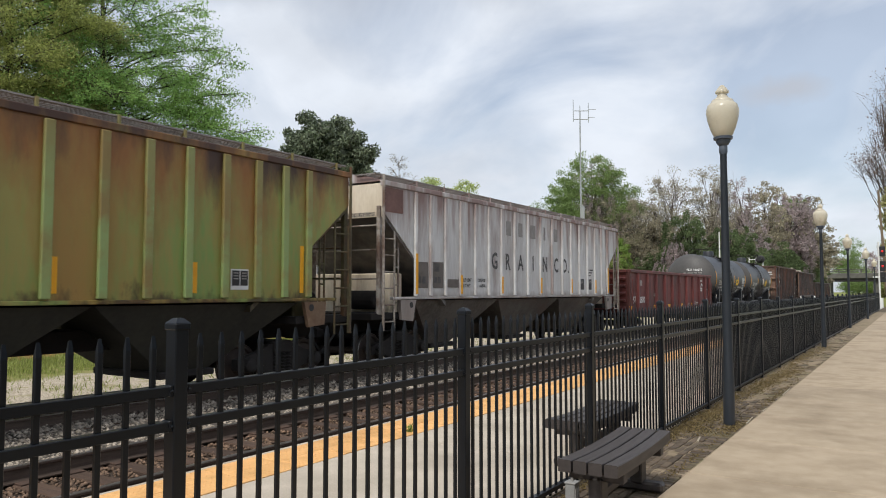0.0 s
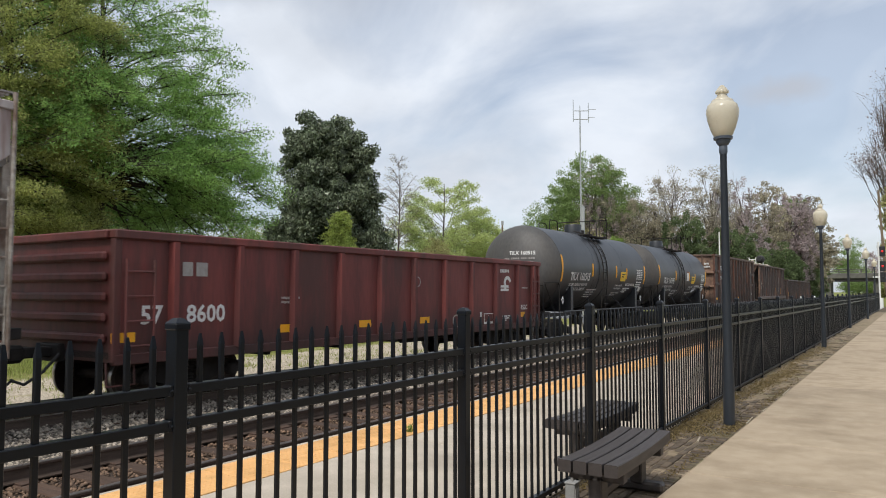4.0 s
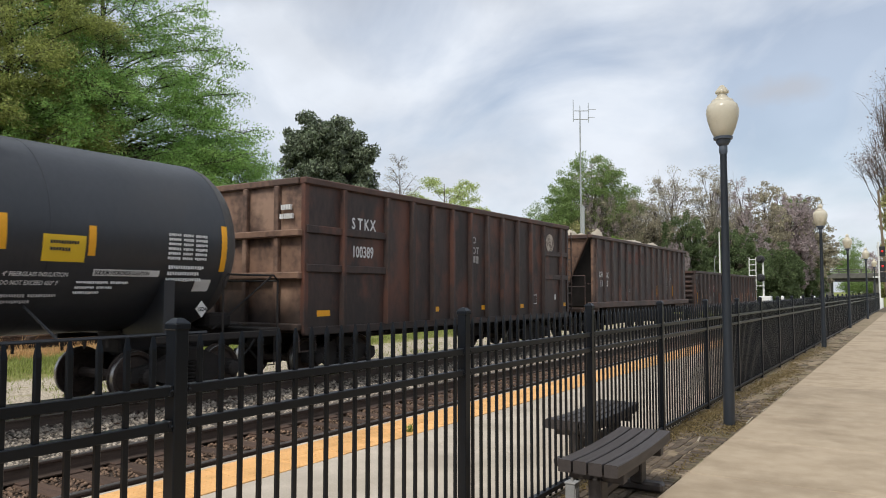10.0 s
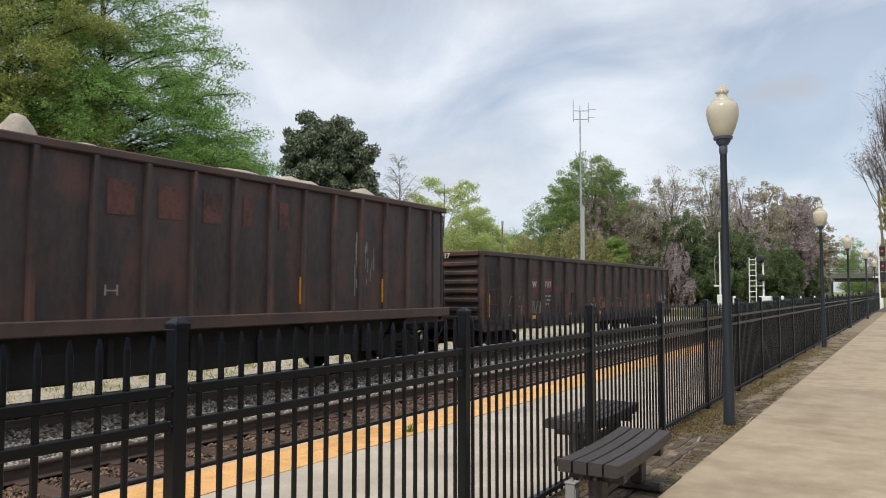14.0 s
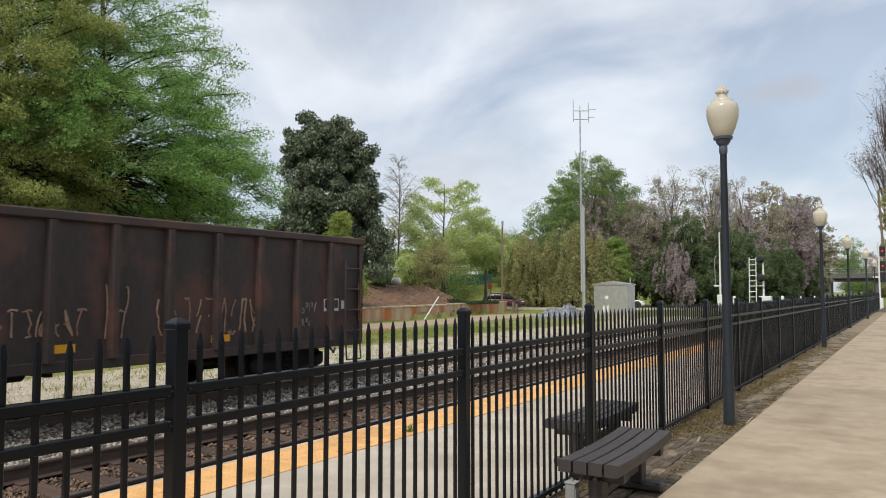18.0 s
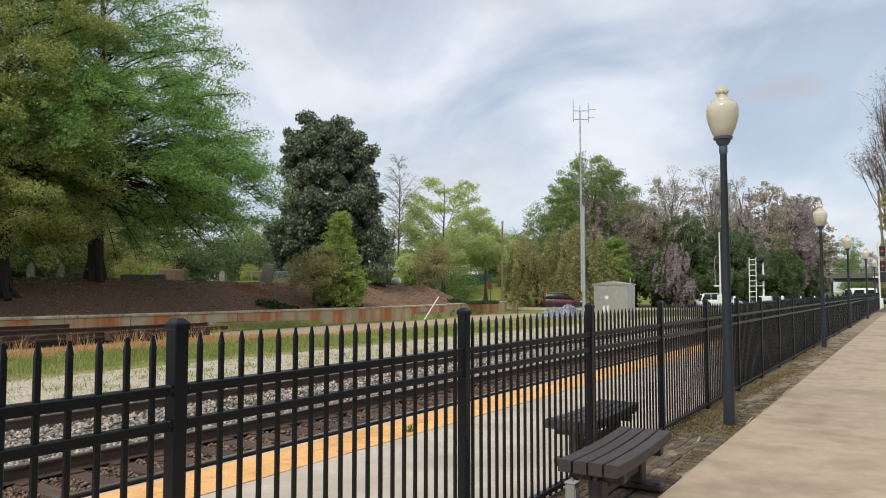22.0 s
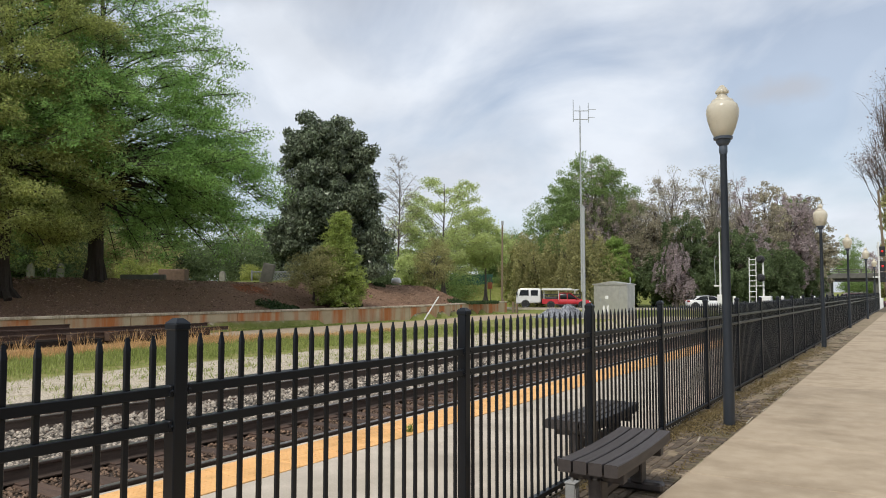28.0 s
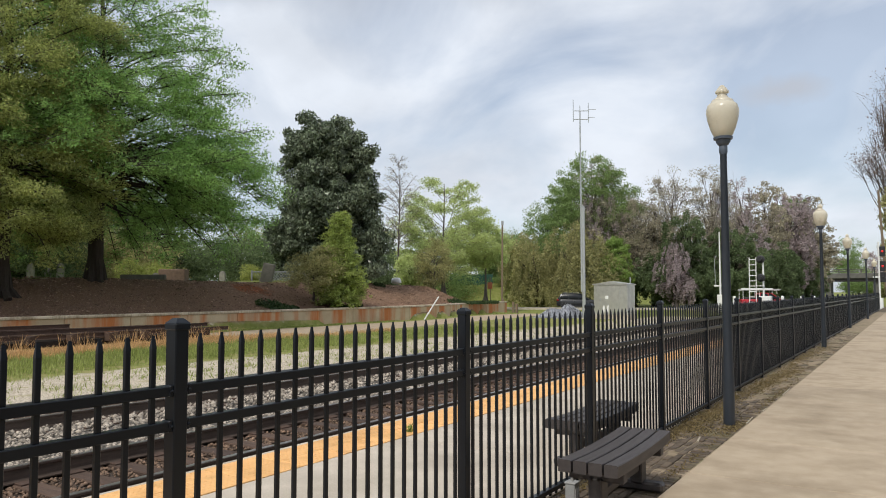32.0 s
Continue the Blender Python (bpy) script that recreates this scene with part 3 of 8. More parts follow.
# Out-of-view wall added to darken reflections and sky light on fence and train.
def unseen_wall():
    brown = mat("plain_grey_render", (0.13, 0.135, 0.145), (0.10, 0.105, 0.112), 0.9, scale=3, fine=40, bump=0.2)
    root = thing("wall_east", pose(7.2, 0, 0), "unseen plain grey wall added to darken reflections and block sky light", "wall", kind="structure")
    part("wall_face", Geo().bevel_box(0, 0.3, -30, 34, -0.5, 5.2, 0.02), brown, root)


unseen_wall()

# ---- fence ----
FENCE_X, FENCE_Y0, BAY = -2.42, 1.85 - 2.168 * 2, 2.168


def fence():
    root = thing("fence", pose(FENCE_X, 0, 0), "black spear-topped steel picket fence along the platform", "fence")
    post = Geo().bevel_box(-0.031, 0.031, -0.031, 0.031, 0, 1.475, 0.004).mesh("post")
    cap = Geo()
    cap.bevel_box(-0.036, 0.036, -0.036, 0.036, 1.47, 1.497, 0.004)
    cap.face_set([(-0.034, -0.034, 1.497), (0.034, -0.034, 1.497), (0.034, 0.034, 1.497), (-0.034, 0.034, 1.497), (-0.014, -0.014, 1.516), (0.014, -0.014, 1.516), (0.014, 0.014, 1.516), (-0.014, 0.014, 1.516)],
                 [(0, 1, 5, 4), (1, 2, 6, 5), (2, 3, 7, 6), (3, 0, 4, 7), (4, 5, 6, 7)])
    cap = cap.mesh("post_cap")
    rail = Geo().bevel_box(-0.021, 0.021, 0.031, BAY - 0.031, -0.019, 0.019, 0.003).mesh("fence_rail")
    bracket = Geo().bevel_box(-0.0235, 0.0235, 0.031, 0.047, -0.0215, 0.0215, 0.003)
    bracket.lathe([(0.007, 0), (0.007, 0.004), (0.003, 0.007)], 6, pose(0.026, 0.04, 0, 0, 90, 0))
    bracket = bracket.mesh("rail_bracket")
    pk = Geo().bevel_box(-0.009, 0.009, -0.0105, 0.0105, 0.03, 1.405, 0.002)
    pk.face_set([(-0.009, -0.0105, 1.403), (0.009, -0.0105, 1.403), (0.009, 0.0105, 1.403), (-0.009, 0.0105, 1.403), (-0.001, -0.006, 1.452), (0.001, -0.006, 1.452), (0.001, 0.006, 1.452), (-0.001, 0.006, 1.452)],
                [(3, 2, 1, 0), (0, 1, 5, 4), (1, 2, 6, 5), (2, 3, 7, 6), (3, 0, 4, 7), (4, 5, 6, 7)])
    pick = pk.mesh("picket")
    rest = Geo()
    n = 0
    for b in range(36):
        y = FENCE_Y0 + b * BAY
        p = part("post", post, BLACK_IRON, root, at=pose(0, y, 0))
        part("post_cap", cap, BLACK_IRON, p)
        for z in (1.238, 1.104, 0.075):
            r = part("fence_rail", rail, BLACK_IRON, root, at=pose(0, y, z))
            if b < 12:
                part("rail_bracket", bracket, BLACK_IRON, r)
                part("rail_bracket", bracket, BLACK_IRON, r, at=pose(0, BAY, 0, 0, 0, 180) @ Matrix.Scale(-1, 4, (1, 0, 0)))
        for i in range(1, 20):
            yy = y + i * BAY / 20
            if n < 290:
                part("picket", pick, BLACK_IRON, root, at=pose(0, yy, 0))
                n += 1
            else:
                rest.box(-0.009, 0.009, yy - 0.0095, yy + 0.0095, 0.03, 1.39)
                rest.face_set([(-0.012, yy - 0.012, 1.39), (0.012, yy - 0.012, 1.39), (0.012, yy + 0.012, 1.39), (-0.012, yy + 0.012, 1.39), (0, yy, 1.452)], [(0, 1, 4), (1, 2, 4), (2, 3, 4), (3, 0, 4), (3, 2, 1, 0)])
    part("picket_run", rest, BLACK_IRON, root, kind="stuff")


fence()


# ---- lamps and benches ----
def street_lamps():
    root = thing("street_lamp", pose(-1.915, 9.43, 0), "dark steel lamp post with a cream acorn globe beside the fence", "street lamp", "platform lamps")
    base = Geo().lathe([(0.068, 0), (0.068, 0.56), (0.063, 0.62), (0.058, 0.94), (0.039, 3.40), (0.042, 3.41)], 20)
    part("pole", base, LAMP_IRON, root, smooth=True)
    part("collar", Geo().lathe([(0.042, 3.32), (0.05, 3.345), (0.05, 3.415), (0.046, 3.425), (0.065, 3.44), (0.085, 3.47), (0.088, 3.50), (0.112, 3.505), (0.114, 3.535), (0.095, 3.54)], 24), LAMP_COLLAR, root, smooth=True)
    gl = [(0.095, 3.536), (0.115, 3.56), (0.15, 3.64), (0.18, 3.75), (0.195, 3.84), (0.191, 3.89), (0.177, 3.932), (0.152, 3.958), (0.134, 3.968), (0.128, 3.995)]
    part("globe", Geo().lathe(gl, 28), GLOBE, root, "cream acrylic acorn globe", smooth=50)
    part("finial", Geo().lathe([(0.127, 3.99), (0.11, 4.008), (0.075, 4.025), (0.06, 4.055), (0.06, 4.08), (0.08, 4.09), (0.082, 4.108), (0.07, 4.125), (0.055, 4.15), (0.035, 4.168), (0.03, 4.18), (0.01, 4.19)], 20), GLOBE, root, smooth=50)
    for x, y in ((-2.19, 23.9), (-2.36, 37.2), (-2.22, 49.7), (-2.4, 66.0)):
        copy_thing(root, pose(x, y, 0, 0, 0, random.uniform(0, 90)))


street_lamps()


def bench(m):
    root = thing("bench", m, "backless bench of dark brown plastic planks", "bench", "platform benches")
    for i in range(4):
        x = -0.165 + i * 0.11
        g = Geo()
        ring = [(-0.047, 0.006), (-0.041, 0.0), (0.041, 0.0), (0.047, 0.006), (0.047, 0.079), (0.041, 0.085), (-0.041, 0.085), (-0.047, 0.079)]
        for k in range(13):
            v = -1 + k / 6
            g.v += [(x + a, 0.72 * v, 0.352 + 0.018 * v * v + b) for a, b in ring]
        g.f = [tuple(range(8))[::-1], tuple(range(96, 104))] + [(8 * k + q, 8 * k + (q + 1) % 8, 8 * k + 8 + (q + 1) % 8, 8 * k + 8 + q) for k in range(12) for q in range(8)]
        part("plank", g, BENCH, root)
    for y in (-0.5, 0.5):
        part("leg", Geo().bevel_box(-0.05, 0.05, y - 0.07, y + 0.07, 0.06, 0.31, 0.01), BENCH, root)
        part("crossbar", Geo().bevel_box(-0.2, 0.2, y - 0.045, y + 0.045, 0.29, 0.368, 0.008), BENCH, root)
        part("foot", Geo().bevel_box(-0.21, 0.21, y - 0.06, y + 0.06, 0.0, 0.075, 0.02), BENCH, root)
    part("stretcher", Geo().bevel_box(-0.03, 0.03, -0.43, 0.43, 0.16, 0.22, 0.008), BENCH, root)
    return root


BENCH_A = bench(pose(-1.925, 5.50, 0.0, 0, 0, 2.0))
copy_thing(BENCH_A, pose(-2.66, 6.92, 0.0, 0, 0, 0.6))


def outlet_box():
    root = thing("outlet_box", pose(-2.255, 5.36, -0.02), "small grey electrical pedestal box beside the bench", "outlet box")
    part("housing", Geo().bevel_box(-0.04, 0.04, -0.045, 0.045, 0, 0.16, 0.006), GREY_BOX, root)
    g = Geo()
    for i in range(5):
        g.box(0.040, 0.046, -0.034 + i * 0.015, -0.027 + i * 0.015, 0.02, 0.13)
    part("ribs", g, GREY_BOX, root)
    part("cover", Geo().bevel_box(-0.046, 0.046, -0.05, 0.05, 0.16, 0.175, 0.004), GREY_BOX, root)
    part("stub", Geo().lathe([(0.012, 0.175), (0.012, 0.205), (0.006, 0.21)], 8), GREY_BOX, root)


outlet_box()


# ---- the train ----
SPEED = 5.88
CARS, WHEELS = [], []
GREEN = mat("hopper_green_paint", (0.200, 0.295, 0.076), (0.300, 0.265, 0.074), 0.55, scale=0.45, fine=7, bump=0.12, bump_dist=0.004, stretch=(1.6, 1.6, 0.4), lo=0.42, hi=0.58, c=(0.33, 0.155, 0.036), c_amt=0.65, c_scale=0.40, c_stretch=(1, 1.3, 0.45), c_lo=0.47, c_hi=0.60, wear=(((0.25, 0.10, 0.026), 0.9, 2.9, 4.3, 4.5, (1, 1.0, 0.35)), ((0.045, 0.020, 0.014), 0.95, 3.7, 4.6, 4.5, (1, 0.9, 0.25)), ((0.05, 0.026, 0.014), 0.85, 1.80, 1.55, -1.4, (1, 2, 1))))
GREEN_RIB = mat("hopper_rib_green", (0.25, 0.37, 0.140), (0.27, 0.31, 0.110), 0.55, scale=1.2, fine=12, bump=0.1, c=(0.24, 0.12, 0.035), c_amt=0.7, c_scale=0.6, c_lo=0.5, c_hi=0.62, wear=(((0.22, 0.15, 0.05), 0.8, 2.9, 4.4, 2.4, (1, 0.3, 0.3)),))
GREYP = mat("hopper_grey_paint", (0.66, 0.66, 0.655), (0.52, 0.515, 0.505), 0.6, scale=0.8, fine=9, bump=0.12, bump_dist=0.004, stretch=(2.6, 2.2, 0.35), lo=0.40, hi=0.60, c=(0.26, 0.175, 0.15), c_amt=0.7, c_scale=0.9, c_stretch=(1, 1.2, 0.30), c_lo=0.53, c_hi=0.68, wear=(((0.20, 0.105, 0.088), 0.85, 3.15, 4.75, 6.5, (1, 1.8, 0.22)), ((0.17, 0.12, 0.09), 0.7, 1.85, 1.6, -0.5, (1, 1.5, 1))))
GREY_RIB = mat("hopper_rib_grey", (0.74, 0.735, 0.72), (0.60, 0.58, 0.56), 0.6, scale=1.6, fine=12, bump=0.1, stretch=(1, 1, 0.5), lo=0.42, hi=0.6, c=(0.22, 0.115, 0.09), c_amt=0.6, c_scale=0.8, c_stretch=(1, 1.5, 0.3), c_lo=0.54, c_hi=0.64, wear=(((0.20, 0.105, 0.088), 0.85, 3.1, 4.7, 6.0, (1, 1.6, 0.25)),))
# Grey bins darkened for the shade under the car, with rust patches.
GREY_BIN_SHADED = mat("hopper_bin_grey_shaded", (0.135, 0.122, 0.107), (0.07, 0.06, 0.052), 0.75, scale=1.2, fine=12, bump=0.15, lo=0.4, hi=0.6, c=(0.09, 0.055, 0.04), c_amt=0.6, c_scale=0.8)
# Green car's bins near black: underside shade put into the colour.
GREEN_BIN_SHADED = mat("hopper_bin_green_shaded", (0.036, 0.035, 0.025), (0.022, 0.021, 0.017), 0.8, scale=1.5, fine=12, bump=0.15)
RED_GON = mat("oxide_red_paint", (0.185, 0.042, 0.036), (0.120, 0.030, 0.028), 0.6, scale=0.8, fine=8, bump=0.2, bump_dist=0.006, stretch=(2.4, 2.4, 0.35), lo=0.4, hi=0.6, c=(0.070, 0.028, 0.024), c_amt=0.8, c_scale=0.8, c_stretch=(1, 1.2, 0.32), c_lo=0.48, c_hi=0.62, wear=(((0.030, 0.017, 0.016), 0.7, 1.5, 0.8, -1.0, (1, 1.5, 0.4)),))
BROWN_A = mat("rusted_brown_steel", (0.054, 0.032, 0.026), (0.028, 0.018, 0.016), 0.58, scale=0.8, fine=8, bump=0.3, bump_dist=0.008, stretch=(1.6, 1.6, 0.6), lo=0.40, hi=0.60, c=(0.125, 0.047, 0.028), c_amt=0.85, c_scale=1.1, c_stretch=(1, 1.0, 0.6), c_lo=0.50, c_hi=0.64, wear=(((0.115, 0.052, 0.030), 0.7, 3.7, 4.2, 0.9, (1, 1.2, 0.6)), ((0.016, 0.012, 0.011), 0.8, 1.75, 1.0, -1.2, (1, 1.4, 0.4))))
# Tan tone puts sunlight on the ends into the rust colour; darker towards bottom.
BROWN_END_LIT = mat("sunlit_rusted_end", (0.21, 0.125, 0.085), (0.075, 0.046, 0.035), 0.7, scale=0.7, fine=7, bump=0.3, bump_dist=0.008, lo=0.42, hi=0.58, c=(0.34, 0.22, 0.155), c_amt=0.8, c_scale=0.7, c_lo=0.52, c_hi=0.66, wear=(((0.020, 0.014, 0.012), 0.85, 2.1, 1.4, -1.4, (0.6, 1, 0.5)),))
BROWN_B = mat("dark_brown_steel", (0.070, 0.051, 0.046), (0.040, 0.030, 0.029), 0.56, scale=0.8, fine=8, bump=0.3, bump_dist=0.008, stretch=(1.6, 1.6, 0.6), lo=0.4, hi=0.6, c=(0.125, 0.060, 0.044), c_amt=0.8, c_scale=1.1, c_stretch=(1, 1.0, 0.6), c_lo=0.50, c_hi=0.64, wear=(((0.10, 0.052, 0.034), 0.75, 3.75, 3.95, 0.5, (1, 1.2, 0.6)), ((0.105, 0.065, 0.045), 0.6, 1.55, 1.25, -0.7, (1, 1.0, 0.6))))
BROWN_C = mat("black_brown_steel", (0.052, 0.036, 0.032), (0.031, 0.023, 0.021), 0.58, scale=0.8, fine=8, bump=0.3, bump_dist=0.008, stretch=(1.6, 1.6, 0.6), lo=0.4, hi=0.6, c=(0.115, 0.052, 0.034), c_amt=0.8, c_scale=1.1, c_stretch=(1, 1.0, 0.7), c_lo=0.50, c_hi=0.64, wear=(((0.060, 0.036, 0.027), 0.6, 2.65, 2.95, 0.6, (1, 1, 0.6)),))
TANK = mat("tank_black_enamel", (0.028, 0.031, 0.037), (0.019, 0.022, 0.027), 0.42, scale=1.0, fine=14, bump=0.05, bump_dist=0.003, spec=0.6, stretch=(1, 1, 0.5), c=(0.034, 0.032, 0.031), c_amt=0.6, c_scale=0.7, c_lo=0.5, c_hi=0.72)
TANK_HEAD = mat("dusty_tank_enamel", (0.085, 0.082, 0.079), (0.050, 0.048, 0.047), 0.6, scale=1.0, fine=14, bump=0.05, bump_dist=0.003, stretch=(1, 1, 0.5), c=(0.10, 0.085, 0.070), c_amt=0.6, c_scale=0.8, c_lo=0.48, c_hi=0.7, wear=(((0.026, 0.024, 0.023), 0.8, 2.3, 1.5, -1.0, (1, 1, 0.5)),))
UNDER = mat("underframe_grime", (0.020, 0.0165, 0.015), (0.012, 0.0105, 0.010), 0.85, scale=4, fine=30, bump=0.4)
WHEEL_STEEL = mat("wheel_steel", (0.075, 0.055, 0.046), (0.045, 0.035, 0.031), 0.7, metal=0.4, scale=5, fine=30, bump=0.2)
TREAD = mat("wheel_tread", (0.42, 0.41, 0.40), (0.33, 0.32, 0.31), 0.3, metal=0.9, bump=0)
YELLOW = mat("reflective_yellow", (0.88, 0.42, 0.012), (0.78, 0.36, 0.012), 0.5, scale=5, fine=40, bump=0)
YELLOW_SIGN = mat("sign_yellow", (0.80, 0.52, 0.02), (0.74, 0.47, 0.02), 0.5, bump=0)
DECAL_WHITE = mat("decal_white", (0.74, 0.74, 0.73), (0.62, 0.62, 0.60), 0.55, scale=9, fine=60, bump=0)
DECAL_GREY = mat("decal_faded", (0.40, 0.38, 0.36), (0.28, 0.26, 0.245), 0.6, scale=9, fine=60, bump=0)
DECAL_DARK = mat("decal_dark", (0.042, 0.042, 0.044), (0.10, 0.095, 0.093), 0.6, scale=5, fine=40, bump=0)
DECAL_BLACK = mat("decal_black", (0.022, 0.022, 0.024), (0.03, 0.03, 0.03), 0.6, bump=0)
RED_DECAL = mat("decal_oxide_red", (0.17, 0.045, 0.045), (0.13, 0.036, 0.036), 0.65, scale=3, fine=30, bump=0)
CHALK_GHOST = mat("smudged_white_chalk", (0.10, 0.085, 0.08), (0.06, 0.05, 0.047), 0.8, scale=6, fine=30, bump=0)
ORANGE_CHALK = mat("spray_tan", (0.46, 0.30, 0.20), (0.24, 0.14, 0.09), 0.7, scale=6, fine=30, bump=0)
NET = mat("pale_bulk_bag", (0.46, 0.41, 0.33), (0.28, 0.24, 0.19), 0.85, scale=3, fine=30, bump=0.5, bump_dist=0.02)
END_OLIVE = mat("rusty_olive_steel", (0.085, 0.075, 0.032), (0.045, 0.032, 0.018), 0.7, scale=1.5, fine=12, bump=0.2, lo=0.4, hi=0.6, c=(0.12, 0.055, 0.022), c_amt=0.8, c_scale=1.2, c_lo=0.48, c_hi=0.62)
END_CREAM = mat("cream_end_paint", (0.74, 0.66, 0.53), (0.58, 0.49, 0.37), 0.6, scale=1.2, fine=12, bump=0.1, stretch=(2, 2, 0.5), c=(0.22, 0.13, 0.09), c_amt=0.6, c_scale=1.2, c_stretch=(2, 2, 0.4), c_lo=0.54, c_hi=0.68)
END_GREY = mat("rusty_grey_steel", (0.42, 0.39, 0.35), (0.20, 0.165, 0.135), 0.7, scale=1.5, fine=12, bump=0.2, lo=0.4, hi=0.6, c=(0.12, 0.06, 0.035), c_amt=0.8, c_scale=1.2, c_lo=0.48, c_hi=0.62)
GRATE = mat("roof_grating", (0.22, 0.20, 0.185), (0.32, 0.30, 0.28), 0.7, metal=0.3, scale=3, fine=20, bump=0)
TURN = Matrix(((0, 0, 1, 0), (1, 0, 0, 0), (0, 1, 0, 0), (0, 0, 0, 1)))


def side_text(parent, text, size, y, z, x, material, bend=None, name="lettering", squeeze=1.0):
    me = letters(text, size)
    co = np.empty(len(me.vertices) * 3, np.float32)
    me.vertices.foreach_get("co", co)
    co = co.reshape(-1, 3)
    yy, zz = y + co[:, 0] * squeeze, z + co[:, 1]
    xx = np.full(len(co), x, np.float32)
    if bend:
        r, zc = bend
        xx = np.sqrt(np.maximum(0.01, r * r - (zz - zc) ** 2)) + 0.012
    me.vertices.foreach_set("co", np.stack([xx, yy, zz], 1).astype(np.float32).ravel())
    me.materials.clear()
    me.update()
    return part(name, me, material, parent)


def patch(parent, name, y0, y1, z0, z1, x, material, bend=None, label=""):
    """A thin painted plate on the side, curved where the shell is."""
    g = Geo()
    if not bend:
        g.box(x, x + 0.006, y0, y1, z0, z1)
    else:
        r, zc = bend
        n = 8
        for i in range(n + 1):
            z = z0 + (z1 - z0) * i / n
            for d in (0.002, 0.010):
                xx = math.sqrt(max(0.01, r * r - (z - zc) ** 2)) + d
                g.v += [(xx, y0, z), (xx, y1, z)]
        for i in range(n):
            a = 4 * i
            g.f += [(a + 2, a + 3, a + 7, a + 6), (a, a + 4, a + 5, a + 1), (a, a + 2, a + 6, a + 4), (a + 1, a + 5, a + 7, a + 3)]
        g.f += [(0, 1, 3, 2), (4 * n, 4 * n + 2, 4 * n + 3, 4 * n + 1)]
    return part(name, g, material, parent, label)


def bars(parent, rows, y, z, x, material, h=0.05, gap=0.03, bend=None):
    """Unreadable small print: rows of short bars; each row is a list of bar lengths."""
    g = Geo()
    for i, row in enumerate(rows):
        yy, z1 = y, z - i * (h + gap)
        for w in row:
            if bend:
                r, zc = bend
                xa = math.sqrt(max(0.01, r * r - (z1 - zc) ** 2)) + 0.010
            else:
                xa = x
            n = max(1, int(w / (h * 0.75)))
            for k in range(n):
                g.box(xa, xa + 0.005, yy + k * w / n, yy + (k + 0.72) * w / n, z1 - h + random.uniform(0, h * 0.25), z1)
            yy += w + h * 0.9
    return part("small_print", g, material, parent, kind="stuff")


def make_bogie():
    g = Geo()
    for s in (-1, 1):
        x0, x1 = sorted((s * 0.93, s * 1.09))
        g.prism([(-1.12, 0.36), (-1.12, 0.56), (-0.62, 0.66), (-0.3, 0.80), (0.3, 0.80), (0.62, 0.66), (1.12, 0.56), (1.12, 0.36), (0.72, 0.36), (0.5, 0.30), (0.33, 0.19), (-0.33, 0.19), (-0.5, 0.30), (-0.72, 0.36)], x0, x1)
        for y in (-0.87, 0.87):
            g.lathe([(0.13, 0), (0.13, 0.12), (0.09, 0.15), (0.04, 0.16)], 12, pose(s * 1.08, y, 0.44, 0, 90 * s, 0))
        for y in (-0.16, 0, 0.16):
            for k in range(6):
                z = 0.28 + k * 0.062
                g.lathe([(0.055, 0), (0.07, 0.015), (0.055, 0.03)], 8, pose(s * 1.1, y, z))
    g.bevel_box(-1.15, 1.15, -0.24, 0.24, 0.62, 0.86, 0.03)
    g.box(-0.9, 0.9, -0.5, -0.42, 0.3, 0.4)
    g.box(-0.9, 0.9, 0.42, 0.5, 0.3, 0.4)
    return g.mesh("bogie")


def make_wheelset():
    g = Geo()
    g.tube([(-1.0, 0, 0), (1.0, 0, 0)], 0.085, 10)
    for s in (-1, 1):
        m = pose(s * 0.78, 0, 0, 0, 90 * s, 0)
        g.lathe([(0.10, -0.09), (0.14, -0.02), (0.33, -0.03), (0.36, -0.07), (0.445, -0.07), (0.445, -0.04), (0.42, -0.03), (0.418, 0.055), (0.36, 0.055), (0.33, 0.02), (0.16, 0.03), (0.12, 0.08)], 28, m)
    for k in range(3):
        a = k * 2.094
        g.box(0.80, 0.805, 0.2 * math.cos(a) - 0.03, 0.2 * math.cos(a) + 0.03, 0.2 * math.sin(a) - 0.03, 0.2 * math.sin(a) + 0.03)
    return g.mesh("wheelset", 35)


BOGIE, WHEELSET = make_bogie(), make_wheelset()
BOGIE.materials.append(UNDER)
WHEELSET.materials.append(WHEEL_STEEL)
RIM = Geo().lathe([(0.4185, -0.026), (0.4235, -0.02), (0.4225, 0.056), (0.4185, 0.06)], 28, None, False).mesh("tread", 35)


def rail_car(u, label, category, half, bogie):
    """An empty car at u metres along the track with bogies, wheelsets and couplers; its parts are in its own space, z from the rail."""
    root = thing("freight_car", pose(TRACK_2, u, RAIL_Z), label, category, "cars of the train")
    for s in (-1, 1):
        part("bogie", BOGIE, UNDER, root, at=pose(0, s * bogie, 0))
        for d in (-0.87, 0.87):
            w = part("wheelset", WHEELSET, WHEEL_STEEL, root, at=pose(0, s * bogie + d, 0.42))
            for q in (-1, 1):
                part("tread", RIM, TREAD, w, at=pose(q * 0.78, 0, 0, 0, 90 * q, 0))
            WHEELS.append((w, s * bogie + d))
        g = Geo()
        y = s * half
        g.bevel_box(-0.11, 0.11, min(y - s * 0.3, y + s * 0.5), max(y - s * 0.3, y + s * 0.5), 0.79, 0.95, 0.02)
        g.bevel_box(-0.16, 0.16, min(y + s * 0.42, y + s * 0.68), max(y + s * 0.42, y + s * 0.68), 0.73, 1.0, 0.05)
        part("coupler", g, UNDER, root)
        hose = Geo()
